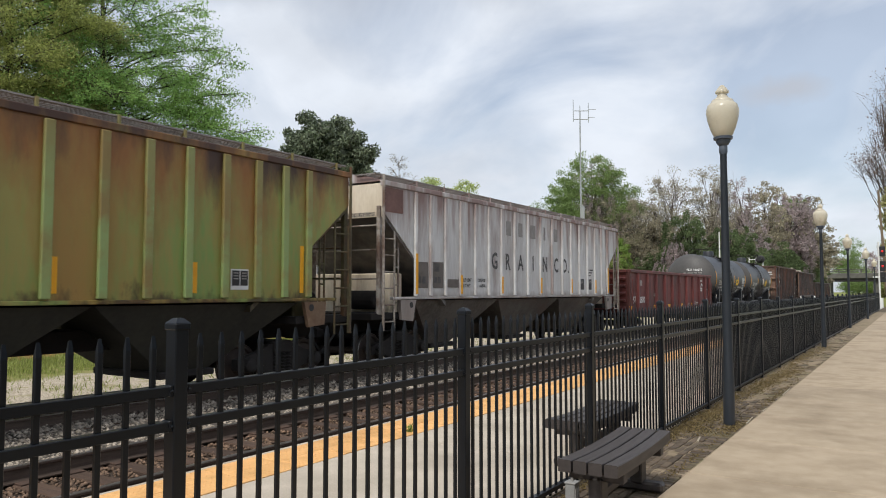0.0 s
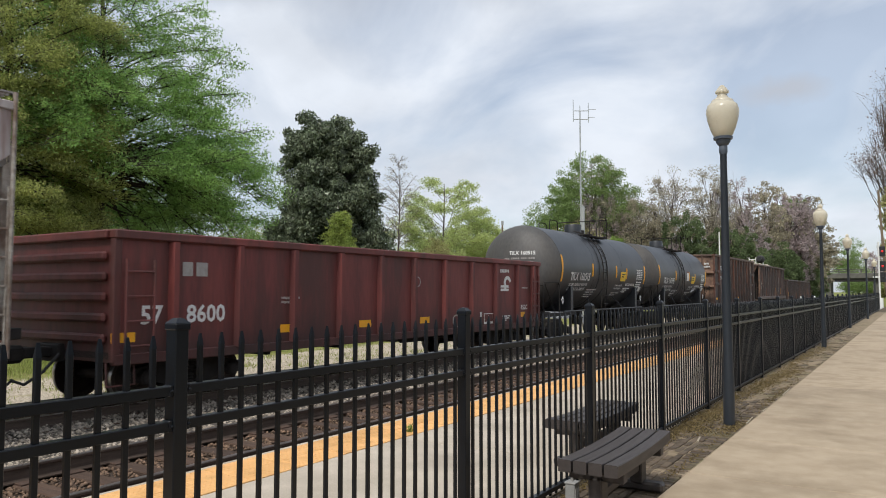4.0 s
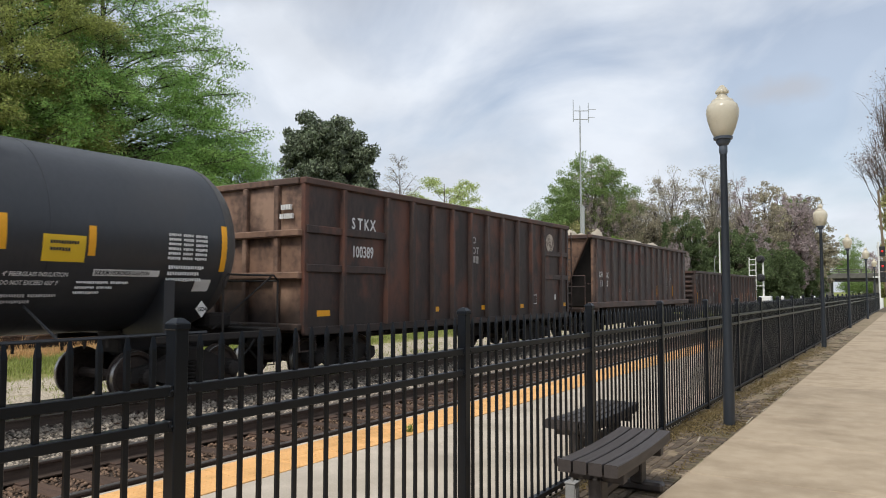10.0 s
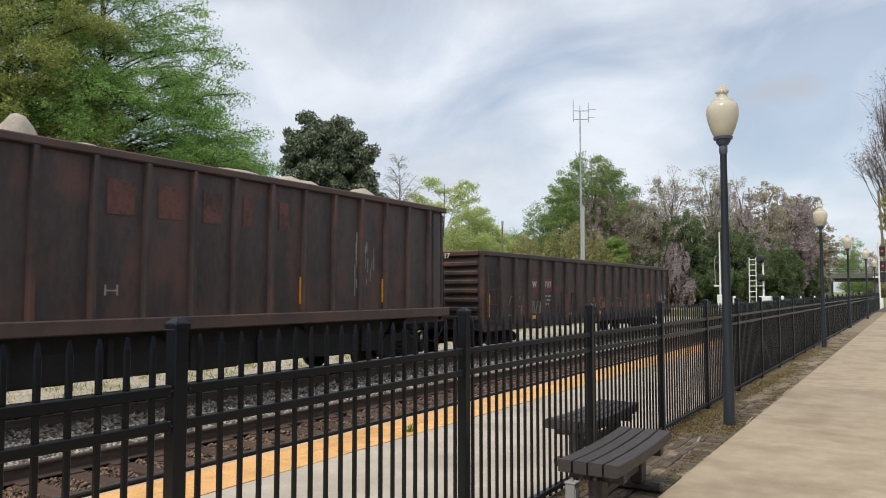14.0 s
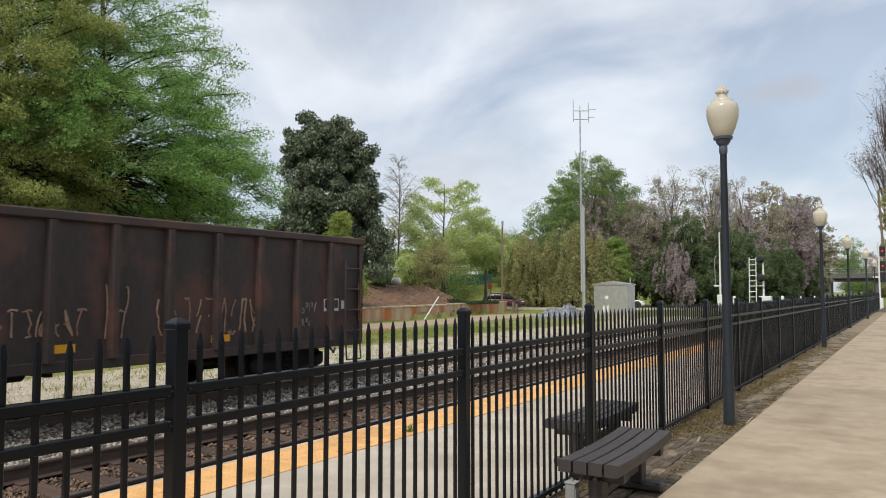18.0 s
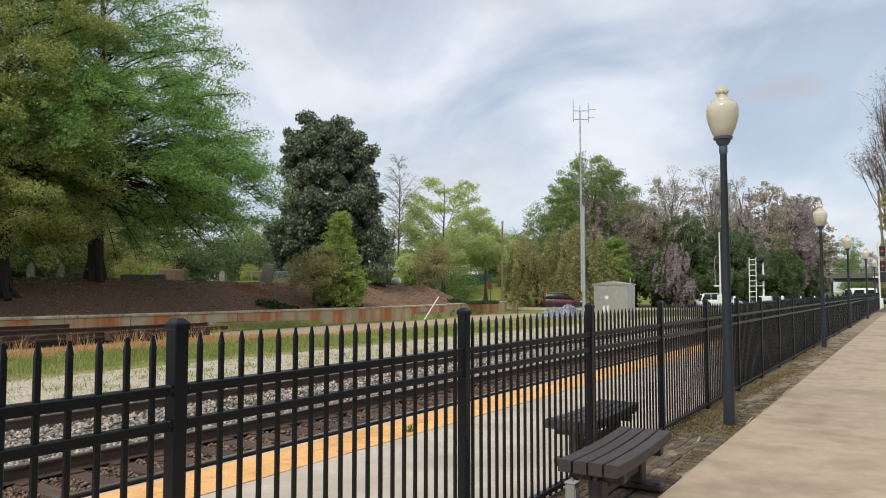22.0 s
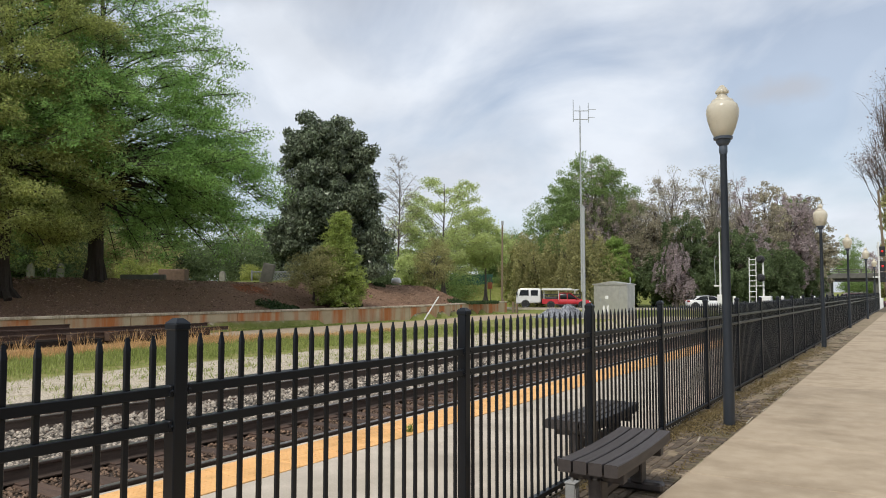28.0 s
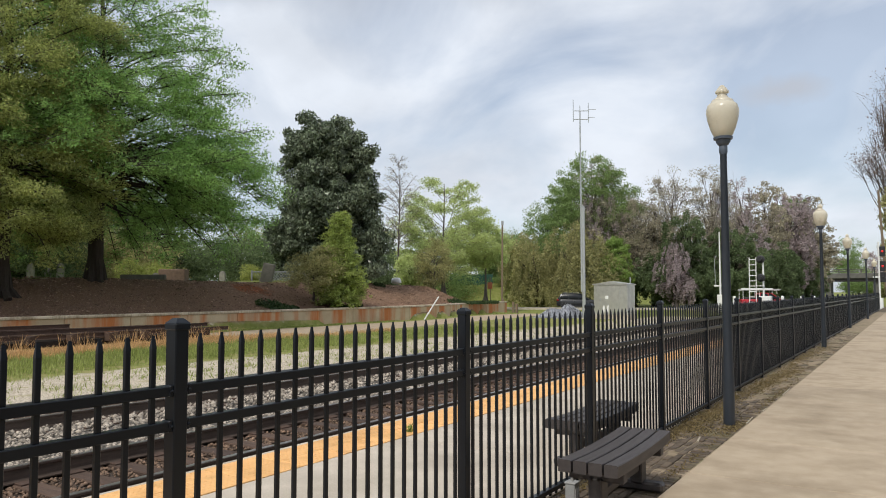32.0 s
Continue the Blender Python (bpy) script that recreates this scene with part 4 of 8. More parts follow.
        hose.tube([(0.35, y, 0.85), (0.36, y + s * 0.25, 0.6), (0.3, y + s * 0.5, 0.42), (0.2, y + s * 0.66, 0.5)], 0.025, 6)
        part("air_hose", hose, DECAL_BLACK, root)
    CARS.append((root, u))
    return root


def ladder(parent, x, y0, y1, z0, z1, material, n, r=0.017, name="ladder"):
    g = Geo()
    for y in (y0, y1):
        g.tube([(x, y, z0), (x, y, z1)], r * 1.3, 6)
    for i in range(n):
        z = z0 + (z1 - z0) * (i + 0.5) / n
        g.tube([(x, y0, z), (x, y1, z)], r, 6)
    return part(name, g, material, parent)


def covered_hopper(u, label, paint, rib_paint, bin_shade, end_paint, gusset_paint, ribs, rib_w, rib_d, sheet_paint, slope_paint):
    root = rail_car(u, label, "hopper car", 7.9, 6.35)
    W, top, sill, H = 1.58, 4.27, 1.68, 7.72
    hb = 6.42
    side = [(-hb, sill), (-hb, 2.55), (-H, 3.62), (-H, top), (H, top), (H, 3.62), (hb, 2.55), (hb, sill)]
    for s in (-1, 1):
        part("side_sheet", Geo().prism(side, s * W - 0.03, s * W + 0.03), paint, root)
        part("side_sill", Geo().bevel_box(s * W - 0.07, s * W + 0.045, -7.35, 7.35, sill - 0.05, sill + 0.012, 0.01), paint, root)
        part("top_chord", Geo().bevel_box(s * W - 0.06, s * W + 0.07, -H - 0.02, H + 0.02, top - 0.06, top + 0.06, 0.012), paint, root)
    rib = Geo().bevel_box(W + 0.032, W + 0.03 + rib_d, -rib_w / 2, rib_w / 2, sill + 0.03, top - 0.08, 0.012).mesh("rib")
    for y in ribs:
        part("rib", rib, rib_paint, root, at=pose(0, y, 0))
    roof = [(-W - 0.02, top + 0.05), (-1.0, top + 0.22), (-0.4, top + 0.3), (0.4, top + 0.3), (1.0, top + 0.22), (W + 0.02, top + 0.05)]
    part("roof", Geo().prism(roof, -H, H, "y"), paint, root)
    deck = top + 0.23
    for s in (-1, 1):
        g = Geo()
        for k in range(6):
            x = s * (0.86 + 0.11 * k)
            g.box(x - 0.008, x + 0.008, -H - 0.1, H + 0.1, deck - 0.03, deck)
        n = 210
        for i in range(n):
            y = -H - 0.1 + (2 * H + 0.2) * i / n
            g.box(min(s * 0.85, s * 1.42), max(s * 0.85, s * 1.42), y, y + 0.02, deck - 0.022, deck - 0.004)
        part("running_board", g, GRATE, root, "dark steel roof walkway grating")
        part("board_edge", Geo().box(min(s * 1.42, s * 1.45), max(s * 1.42, s * 1.45), -H - 0.1, H + 0.1, deck - 0.022, deck + 0.006), GRATE, root)
        post = Geo().bevel_box(min(s * 1.45, s * 1.475), max(s * 1.45, s * 1.475), -0.028, 0.028, top + 0.05, deck + 0.012, 0.005)
        post.tube([(s * 1.44, 0, deck - 0.03), (s * 0.86, 0.35, deck - 0.04)], 0.015, 4)
        post = post.mesh("walkway_bracket")
        for y in (-7.5, -6.2, -4.95, -3.7, -2.5, -1.25, 0, 1.25, 2.5, 3.7, 4.95, 6.2, 7.5):
            part("walkway_bracket", post, rib_paint, root, at=pose(0, y, 0))
    for i in range(4):
        y = -5.4 + i * 3.6
        part("roof_hatch", Geo().bevel_box(-0.3, 0.3, y - 1.2, y + 1.2, top + 0.30, top + 0.40, 0.03), paint, root)
    for s in (-1, 1):
        y0, y1 = sorted((s * hb, s * H))
        slope = Geo()
        a, b = s * (hb - 1.35), s * H
        slope.face_set([(-W, a, 1.55), (W, a, 1.55), (W, b, 3.62), (-W, b, 3.62), (-W, a, 1.45), (W, a, 1.45), (W, b, 3.52), (-W, b, 3.52)],
                       [(0, 1, 2, 3), (7, 6, 5, 4), (0, 4, 5, 1), (1, 5, 6, 2), (2, 6, 7, 3), (3, 7, 4, 0)])
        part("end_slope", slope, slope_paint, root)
        part("end_sheet", Geo().bevel_box(-W, W, min(b, b - s * 0.05), max(b, b - s * 0.05), 3.5, top, 0.01), sheet_paint, root)
        g = Geo()
        for x in (-1.5, -0.5, 0.5, 1.5):
            g.bevel_box(x - 0.05, x + 0.05, b - 0.06, b + 0.06, 1.3, 3.75, 0.01)
        part("end_post", g, end_paint, root)
        part("end_platform", Geo().bevel_box(-1.5, 1.5, min(s * 6.3, s * 8.0), max(s * 6.3, s * 8.0), 1.18, 1.33, 0.01), UNDER, root)
        part("shear_plate", Geo().bevel_box(-1.25, 1.25, min(s * 6.5, s * 7.0), max(s * 6.5, s * 7.0), 1.2, 2.25, 0.03), sheet_paint, root)
        gus = part("end_sill_gusset", Geo().prism([(s * 6.42, 1.62), (s * 7.05, 1.62), (s * 7.0, 1.16), (s * 6.55, 1.12)], W - 0.05, W + 0.03), gusset_paint, root)
        part("gusset_hole", Geo().lathe([(0.07, 0.0), (0.07, 0.004), (0.05, 0.005)], 14, pose(W + 0.03, s * 6.62, 1.5, 0, 90, 0)), DECAL_BLACK, gus)
        ladder(root, W + 0.03, s * (H - 0.42), s * (H - 0.0), 0.95, 3.2, end_paint, 6)
        part("corner_post", Geo().tube([(W + 0.06, b + s * 0.03, 0.95), (W + 0.06, b + s * 0.03, 4.45)], 0.03, 6), end_paint, root)
        ladder(root, W - 0.1, s * 6.98, s * 7.12, 1.35, 3.0, end_paint, 4)
        g = Geo()
        for z in (2.1, 2.75, 3.3):
            g.tube([(-1.5, b + s * 0.12, z), (1.5, b + s * 0.12, z)], 0.018, 6)
        part("end_grab_iron", g, end_paint, root)
        g = Geo()
        g.lathe([(0.27, 0), (0.3, 0.02), (0.3, 0.05), (0.27, 0.06)], 20, pose(-0.7, b + s * 0.1, 1.9, 90, 0, 0))
        part("brake_wheel", g, UNDER, root)
        part("brake_cylinder", Geo().lathe([(0.18, -0.5), (0.22, -0.45), (0.22, 0.45), (0.18, 0.5)], 16, pose(0.55, s * 7.2, 1.62, 0, 90, 0)), UNDER, root)
    for c in (-4.25, 0, 4.25):
        w = 2.1 if c else 2.12
        # The bin colour carries the shade below the body.
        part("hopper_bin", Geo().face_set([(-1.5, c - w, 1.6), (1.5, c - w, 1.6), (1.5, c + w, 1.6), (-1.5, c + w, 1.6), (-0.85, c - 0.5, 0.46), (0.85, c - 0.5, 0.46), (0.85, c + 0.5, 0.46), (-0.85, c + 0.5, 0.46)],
                                          [(0, 1, 2, 3), (7, 6, 5, 4), (0, 4, 5, 1), (1, 5, 6, 2), (2, 6, 7, 3), (3, 7, 4, 0)]), bin_shade, root)
        part("outlet_gate", Geo().bevel_box(-0.95, 0.95, c - 0.58, c + 0.58, 0.34, 0.46, 0.02), UNDER, root)
    part("centre_sill", Geo().bevel_box(-0.32, 0.32, -8.0, 8.0, 0.85, 1.2, 0.02), UNDER, root)
    return root, W + 0.034


RIBS = [s * y for s in (-1, 1) for y in (6.49, 5.85, 5.17, 4.43, 3.67, 2.92, 2.17, 1.34, 0.45)]
# Deep shade beneath the car's end is painted into this slope grey.
SLOPE_SHADED = mat("shaded_slope_sheet", (0.16, 0.15, 0.14), (0.10, 0.09, 0.083), 0.8, scale=1.0, fine=10, bump=0.1, c=(0.25, 0.22, 0.19), c_amt=0.6, c_scale=1.0)
RUST_FIELD = mat("rust_brown_field", (0.20, 0.105, 0.088), (0.13, 0.068, 0.058), 0.7, scale=2, fine=12, bump=0.1)
TAN_PLATE = mat("rusty_tan_plate", (0.24, 0.165, 0.10), (0.15, 0.085, 0.05), 0.7, scale=2, fine=14, bump=0.2)
H1, sx = covered_hopper(4.08, "green covered hopper car with ochre rust and pale green ribs", GREEN, GREEN_RIB, GREEN_BIN_SHADED, END_OLIVE, TAN_PLATE, RIBS, 0.15, 0.07, GREEN, END_OLIVE)
for y, zt in ((1.47, 2.3), (3.82, 2.3), (6.33, 2.7), (-0.9, 2.3), (-3.2, 2.3)):
    patch(H1, "reflector", y - 0.05, y + 0.05, 1.79, zt, sx, YELLOW)
patch(H1, "data_panel", 4.58, 4.98, 1.85, 2.21, sx, DECAL_WHITE)
for dy in (4.605, 4.795):
    patch(H1, "data_plate", dy, dy + 0.165, 1.92, 2.185, sx + 0.006, DECAL_BLACK)
bars(H1, [[0.11], [0.11], [0.11]], 4.63, 2.15, sx + 0.014, DECAL_GREY, 0.02, 0.03)
bars(H1, [[0.11], [0.11], [0.11]], 4.82, 2.15, sx + 0.014, DECAL_GREY, 0.02, 0.03)

H2, sx = covered_hopper(20.73, "weathered grey covered hopper car with rust-stained ribs", GREYP, GREY_RIB, GREY_BIN_SHADED, END_GREY, GREYP, RIBS, 0.095, 0.065, END_CREAM, SLOPE_SHADED)
patch(H2, "rust_field", -7.66, -6.98, 3.62, 4.18, sx - 0.002, RUST_FIELD)
for ch, y in zip("GRAINCO.", (-2.54, -1.74, -0.90, -0.04, 0.84, 1.72, 2.42, 2.74)):
    side_text(H2, ch, 0.66, y, 2.46, sx + 0.004, DECAL_DARK, squeeze=0.78)
FADED = mat("faded_dark_mark", (0.20, 0.185, 0.175), (0.30, 0.28, 0.265), 0.6, scale=5, fine=30, bump=0)
for y, w in ((-1.68, 0.28), (-0.90, 0.26), (-0.04, 0.36), (0.82, 0.12), (1.70, 0.28)):
    patch(H2, "letter_bar", y - w / 2, y + w / 2, 3.46, 3.88, sx, FADED)
for y in (-6.49, -4.43, -2.17, 0.45, 2.92, 5.17, 6.49):
    patch(H2, "reflector", y - 0.047, y + 0.047, 1.76, 2.72 if abs(y) > 6 else 2.24, sx + 0.064, YELLOW)
PANEL_DARK = mat("overpainted_panel", (0.165, 0.145, 0.13), (0.115, 0.10, 0.09), 0.7, scale=3, fine=20, bump=0)
patch(H2, "overpainted_panel", -6.42, -5.93, 1.90, 2.53, sx, PANEL_DARK)
patch(H2, "overpainted_panel", -5.78, -5.24, 1.90, 2.55, sx, PANEL_DARK)
patch(H2, "overpainted_panel", -5.08, -4.50, 1.92, 2.13, sx, PANEL_DARK)
bars(H2, [[0.32]], -5.66, 2.52, sx + 0.007, DECAL_DARK, 0.22)
bars(H2, [[0.36]], -5.68, 2.18, sx + 0.007, DECAL_DARK, 0.2)
bars(H2, [[0.36]], -6.36, 2.18, sx + 0.007, DECAL_DARK, 0.2)
for text, y, z in (("LD LMT", -4.05, 2.08), ("LT WT", -4.08, 1.93), ("202700", -3.28, 2.08), ("60300", -3.25, 1.93)):
    side_text(H2, text, 0.125, y, z, sx + 0.004, DECAL_DARK)
for y in (3.76, 4.49):
    patch(H2, "data_panel", y - 0.02, y + 0.40, 1.86, 2.28, sx, DECAL_WHITE)
    patch(H2, "data_plate", y, y + 0.38, 1.88, 2.26, sx + 0.006, DECAL_BLACK)
    bars(H2, [[0.12, 0.1], [0.2]], y + 0.05, 2.2, sx + 0.014, DECAL_GREY, 0.03, 0.03)
bars(H2, [[0.2, 0.35], [0.5], [0.35]], 4.46, 2.62, sx, DECAL_DARK, 0.05, 0.05)


def gondola(u, half, label, category, paint, top, bottom, ribs, rib_w, corrugated, end_paint=None, beams=()):
    """An open car: side plates with ribs, a top chord, a sill, ends with ribs across, and a floor."""
    root = rail_car(u, label, category, half + 0.1, half - 1.75)
    W = 1.56
    end_paint = end_paint or paint
    for s in (-1, 1):
        part("side_sheet", Geo().box(s * W - 0.02, s * W + 0.02, -half, half, bottom, top), paint, root)
        part("top_chord", Geo().bevel_box(s * W - 0.09, s * W + 0.10, -half - 0.04, half + 0.04, top - 0.05, top + 0.09, 0.02), paint, root)
        part("bottom_sill", Geo().bevel_box(s * W - 0.05, s * W + 0.06, -half, half, bottom - 0.04, bottom + 0.12, 0.012), paint, root)
        e = s * half
        part("end_sheet", Geo().box(-W + 0.02, W - 0.02, min(e, e - s * 0.04), max(e, e - s * 0.04), bottom, top), end_paint, root)
        part("end_chord", Geo().bevel_box(-W + 0.09, W - 0.09, min(e - s * 0.06, e + s * 0.09), max(e - s * 0.06, e + s * 0.09), top - 0.05, top + 0.088, 0.02), end_paint, root)
        lo, hi = min(e, e + s * 0.12), max(e, e + s * 0.12)
        if corrugated:
            for i in range(corrugated):
                z = bottom + 0.2 + (top - bottom - 0.35) * (i + 0.5) / corrugated
                part("end_beam", Geo().bevel_box(-W + 0.12, W - 0.12, min(e, e + s * 0.09), max(e, e + s * 0.09), z - 0.07, z + 0.07, 0.035), end_paint, root)
        else:
            for z in (bottom + 0.12, bottom + (top - bottom) * 0.38, bottom + (top - bottom) * 0.66):
                part("end_beam", Geo().bevel_box(-W + 0.05, W + 0.0, min(e, e + s * 0.16), max(e, e + s * 0.16), z - 0.07, z + 0.07, 0.02), end_paint, root)
            for x in (-0.9, 0.0, 0.9):
                part("end_rib", Geo().bevel_box(x - 0.06, x + 0.06, lo, hi, bottom, top - 0.05, 0.02), end_paint, root)
        for q in (-1, 1):
            part("corner_post", Geo().bevel_box(q * W - 0.05, q * W + 0.055, min(e - s * 0.1, e + s * 0.03), max(e - s * 0.1, e + s * 0.03), bottom, top, 0.012), paint, root)
        if top < 3.2:
            ladder(root, W + 0.115, e - s * 0.62, e - s * 0.14, bottom + 0.05, top - 0.35, paint, 4)
        elif s > 0:
            ladder(root, W - 0.02, e + 0.1, e + 0.46, bottom - 0.2, top - 0.1, paint, 8)
        g = Geo()
        g.tube([(W - 0.05, e + s * 0.06, bottom), (W - 0.02, e + s * 0.06, bottom - 0.35), (W - 0.02, e - s * 0.4, bottom - 0.35), (W - 0.05, e - s * 0.4, bottom)], 0.018, 6)
        part("sill_step", g, paint, root)
    rib = Geo().prism([(W + 0.021, -rib_w), (W + 0.125, -rib_w * 0.55), (W + 0.125, rib_w * 0.55), (W + 0.021, rib_w)], bottom + 0.1, top - 0.05, "z").mesh("rib")
    for y in ribs:
        part("rib", rib, paint, root, at=pose(0, y, 0))
    for y0, y1, z in beams:
        part("side_beam", Geo().bevel_box(W + 0.021, W + 0.085, y0, y1, z - 0.08, z + 0.08, 0.015), paint, root)
    part("floor", Geo().box(-W, W, -half, half, bottom + 0.05, bottom + 0.15), UNDER, root)
    part("centre_sill", Geo().bevel_box(-0.32, 0.32, -half - 0.1, half + 0.1, 0.72, bottom + 0.05 if bottom > 0.8 else 1.0, 0.02), UNDER, root)
    g = Geo()
    for i in range(5):
        y = -half * 0.55 + i * half * 0.275
        g.bevel_box(-1.4, 1.4, y - 0.05, y + 0.05, bottom - 0.12, bottom + 0.05, 0.01)
    part("cross_bearer", g, UNDER, root)
    part("brake_reservoir", Geo().lathe([(0.1, -0.5), (0.2, -0.45), (0.2, 0.45), (0.1, 0.5)], 14, pose(0.7, half * 0.22, 0.72, 90, 0, 0)), UNDER, root)
    return root, W + 0.022


G1, sx = gondola(37.33, 7.32, "oxide-red open gondola car with white markings", "gondola car", RED_GON, 2.66, 0.76, [-6.30, -4.95, -3.60, -2.25, -0.90, 0.40, 1.75, 3.10, 4.45, 5.82, 6.84], 0.085, 5)
side_text(G1, "57", 0.40, -6.68, 1.32, sx + 0.004, DECAL_WHITE)
side_text(G1, "8600", 0.40, -5.63, 1.32, sx + 0.004, DECAL_WHITE)
patch(G1, "faded_mark", -6.12, -5.92, 2.07, 2.3, sx, DECAL_GREY)
patch(G1, "faded_mark", -5.85, -5.62, 2.07, 2.3, sx, DECAL_GREY)
for y in (-7.16, -3.72, -1.4, 0.9, 3.08, 6.13):
    patch(G1, "reflector", y - 0.2, y + 0.2, 1.05, 1.2, sx, YELLOW)
side_text(G1, "GR52C", 0.19, 6.22, 1.28, sx + 0.004, DECAL_WHITE)
bars(G1, [[0.25, 0.2], [0.3]], -3.9, 1.72, sx, DECAL_GREY)
bars(G1, [[0.3, 0.15], [0.4], [0.25]], 4.9, 1.12, sx, DECAL_WHITE, 0.035, 0.025)
bars(G1, [[0.4]], 6.15, 1.95, sx, DECAL_GREY, 0.05)
bars(G1, [[0.55]], 4.78, 2.46, sx, DECAL_WHITE, 0.11)
patch(G1, "data_panel", 3.82, 4.32, 0.92, 1.21, sx, DECAL_WHITE)
for dy in (3.84, 4.08):
    patch(G1, "data_plate", dy, dy + 0.22, 0.98, 1.19, sx + 0.006, RED_GON)
patch(G1, "tag", 3.6, 3.68, 1.12, 1.26, sx, DECAL_WHITE)


def ring_shape(parent, y, z, x, r0, r1, a0, a1, material, name="emblem"):
    g = Geo()
    n = 16
    for i in range(n + 1):
        a = radians(a0 + (a1 - a0) * i / n)
        for r in (r0, r1):
            for d in (0, 0.006):
                g.v.append((x + d, y + r * math.cos(a), z + r * math.sin(a)))
    for i in range(n):
        a = 4 * i
        g.f += [(a + 1, a + 3, a + 7, a + 5), (a, a + 4, a + 6, a + 2), (a, a + 1, a + 5, a + 4), (a + 2, a + 6, a + 7, a + 3)]
    return part(name, g, material, parent)


ring_shape(G1, 5.22, 2.04, sx, 0.13, 0.23, 20, 175, DECAL_WHITE)
patch(G1, "emblem_bar", 4.80, 5.28, 1.93, 2.0, sx, DECAL_WHITE)
patch(G1, "emblem_bar", 4.80, 5.28, 1.83, 1.9, sx, DECAL_WHITE)
patch(G1, "emblem_bar", 5.02, 5.12, 1.9, 2.06, sx, DECAL_WHITE)
ring_shape(G1, -0.9 + 1.5, 2.05, sx, 0.10, 0.12, 0, 360, DECAL_GREY)
ring_shape(G1, 2.35, 1.05, sx, 0.14, 0.17, 0, 360, DECAL_GREY)


def tank_car(u, number, label, seal):
    half, R, zc = 4.62, 1.5, 2.65
    root = rail_car(u, label, "tank car", 6.05, 4.25)
    bend = (R, zc)
    prof = []
    for i in range(9):
        a = math.pi / 2 * i / 8
        prof.append((max(0.004, R * math.sin(a)), -half - 0.78 * math.cos(a)))
    part("tank_shell", Geo().lathe([(R, -half), (R, -1.1), (R, 1.1), (R, half)], 64, pose(0, 0, zc, -90, 0, 0)), TANK, root, "satin black tank shell", smooth=40)
    part("tank_head", Geo().lathe(prof, 64, pose(0, 0, zc, -90, 0, 0), False), TANK_HEAD, root, "dusty grey-black domed tank end", smooth=40)
    part("tank_head", Geo().lathe([(r, -z) for r, z in prof[::-1]], 64, pose(0, 0, zc, -90, 0, 0), False), TANK_HEAD, root, "dusty grey-black domed tank end", smooth=40)
    for y in (-half, -1.55, 1.55, half):
        part("weld_band", Geo().lathe([(R - 0.01, -0.012), (R + 0.004, -0.012), (R + 0.004, 0.012), (R - 0.01, 0.012)], 64, pose(0, y, zc, -90, 0, 0)), TANK, root, smooth=40)
    for y in (-1.0, -0.25):
        part("jacket_band", Geo().lathe([(R - 0.01, -0.035), (R + 0.014, -0.035), (R + 0.014, 0.035), (R - 0.01, 0.035)], 64, pose(0, y, zc, -90, 0, 0)), TANK, root, smooth=40)
    lad = Geo()
    for y in (-0.85, -0.42):
        lad.tube([(math.sin(a) * (R + 0.09), y, zc + math.cos(a) * (R + 0.09)) for a in [radians(d) for d in range(14, 92, 9)]] + [(R + 0.09, y, zc - 0.4), (R - 0.02, y, 1.15)], 0.022, 6)
    for d in range(20, 92, 10):
        a = radians(d)
        lad.tube([(math.sin(a) * (R + 0.09), -0.85, zc + math.cos(a) * (R + 0.09)), (math.sin(a) * (R + 0.09), -0.42, zc + math.cos(a) * (R + 0.09))], 0.017, 6)
    for k in range(5):
        z = zc - 0.1 - k * 0.3
        lad.tube([(R + 0.08, -0.85, z), (R + 0.08, -0.42, z)], 0.017, 6)
    part("ladder", lad, UNDER, root)
    z1 = zc + R
    part("dome", Geo().lathe([(0.34, z1 - 0.12), (0.34, z1 + 0.34), (0.32, z1 + 0.38), (0.1, z1 + 0.40)], 24, pose(0, 0.0, 0)), TANK, root, smooth=40)
    part("valve_housing", Geo().bevel_box(-0.22, 0.22, 0.42, 0.7, z1 - 0.1, z1 + 0.2, 0.03), UNDER, root)
    g = Geo()
    for x in (-0.95, 0.95):
        g.bevel_box(x - 0.16, x + 0.16, -0.95, 0.95, z1 - 0.20, z1 - 0.15, 0.01)
    g.bevel_box(-1.1, 1.1, 0.70, 0.98, z1 - 0.15, z1 - 0.10, 0.01)
    g.bevel_box(-1.1, 1.1, -0.98, -0.7, z1 - 0.15, z1 - 0.10, 0.01)
    part("top_platform", g, UNDER, root)
    g = Geo()
    for x in (-1.08, 1.08):
        pts = [(x, 0.1, z1 - 0.16), (x, 0.1, z1 + 0.58), (x, 0.2, z1 + 0.66), (x, 0.82, z1 + 0.66), (x, 0.92, z1 + 0.58), (x, 0.92, z1 - 0.16)]
        g.tube(pts, 0.022, 6)
        g.tube([(x, -0.92, z1 - 0.16), (x, -0.92, z1 + 0.40), (x, -0.8, z1 + 0.46), (x, -0.3, z1 + 0.46), (x, -0.22, z1 + 0.40), (x, -0.22, z1 - 0.16)], 0.02, 6)
    g.tube([(-1.08, 0.92, z1 + 0.58), (1.08, 0.92, z1 + 0.58)], 0.022, 6)
    part("railing", g, UNDER, root)
    for s in (-1, 1):
        part("running_rail", Geo().tube([(s * 1.42, -4.3, 1.13), (s * 1.42, 4.3, 1.13)], 0.028, 6), TANK, root)
        part("stub_sill", Geo().bevel_box(-0.33, 0.33, min(s * 3.4, s * 6.1), max(s * 3.4, s * 6.1), 0.78, 1.18, 0.03), UNDER, root)
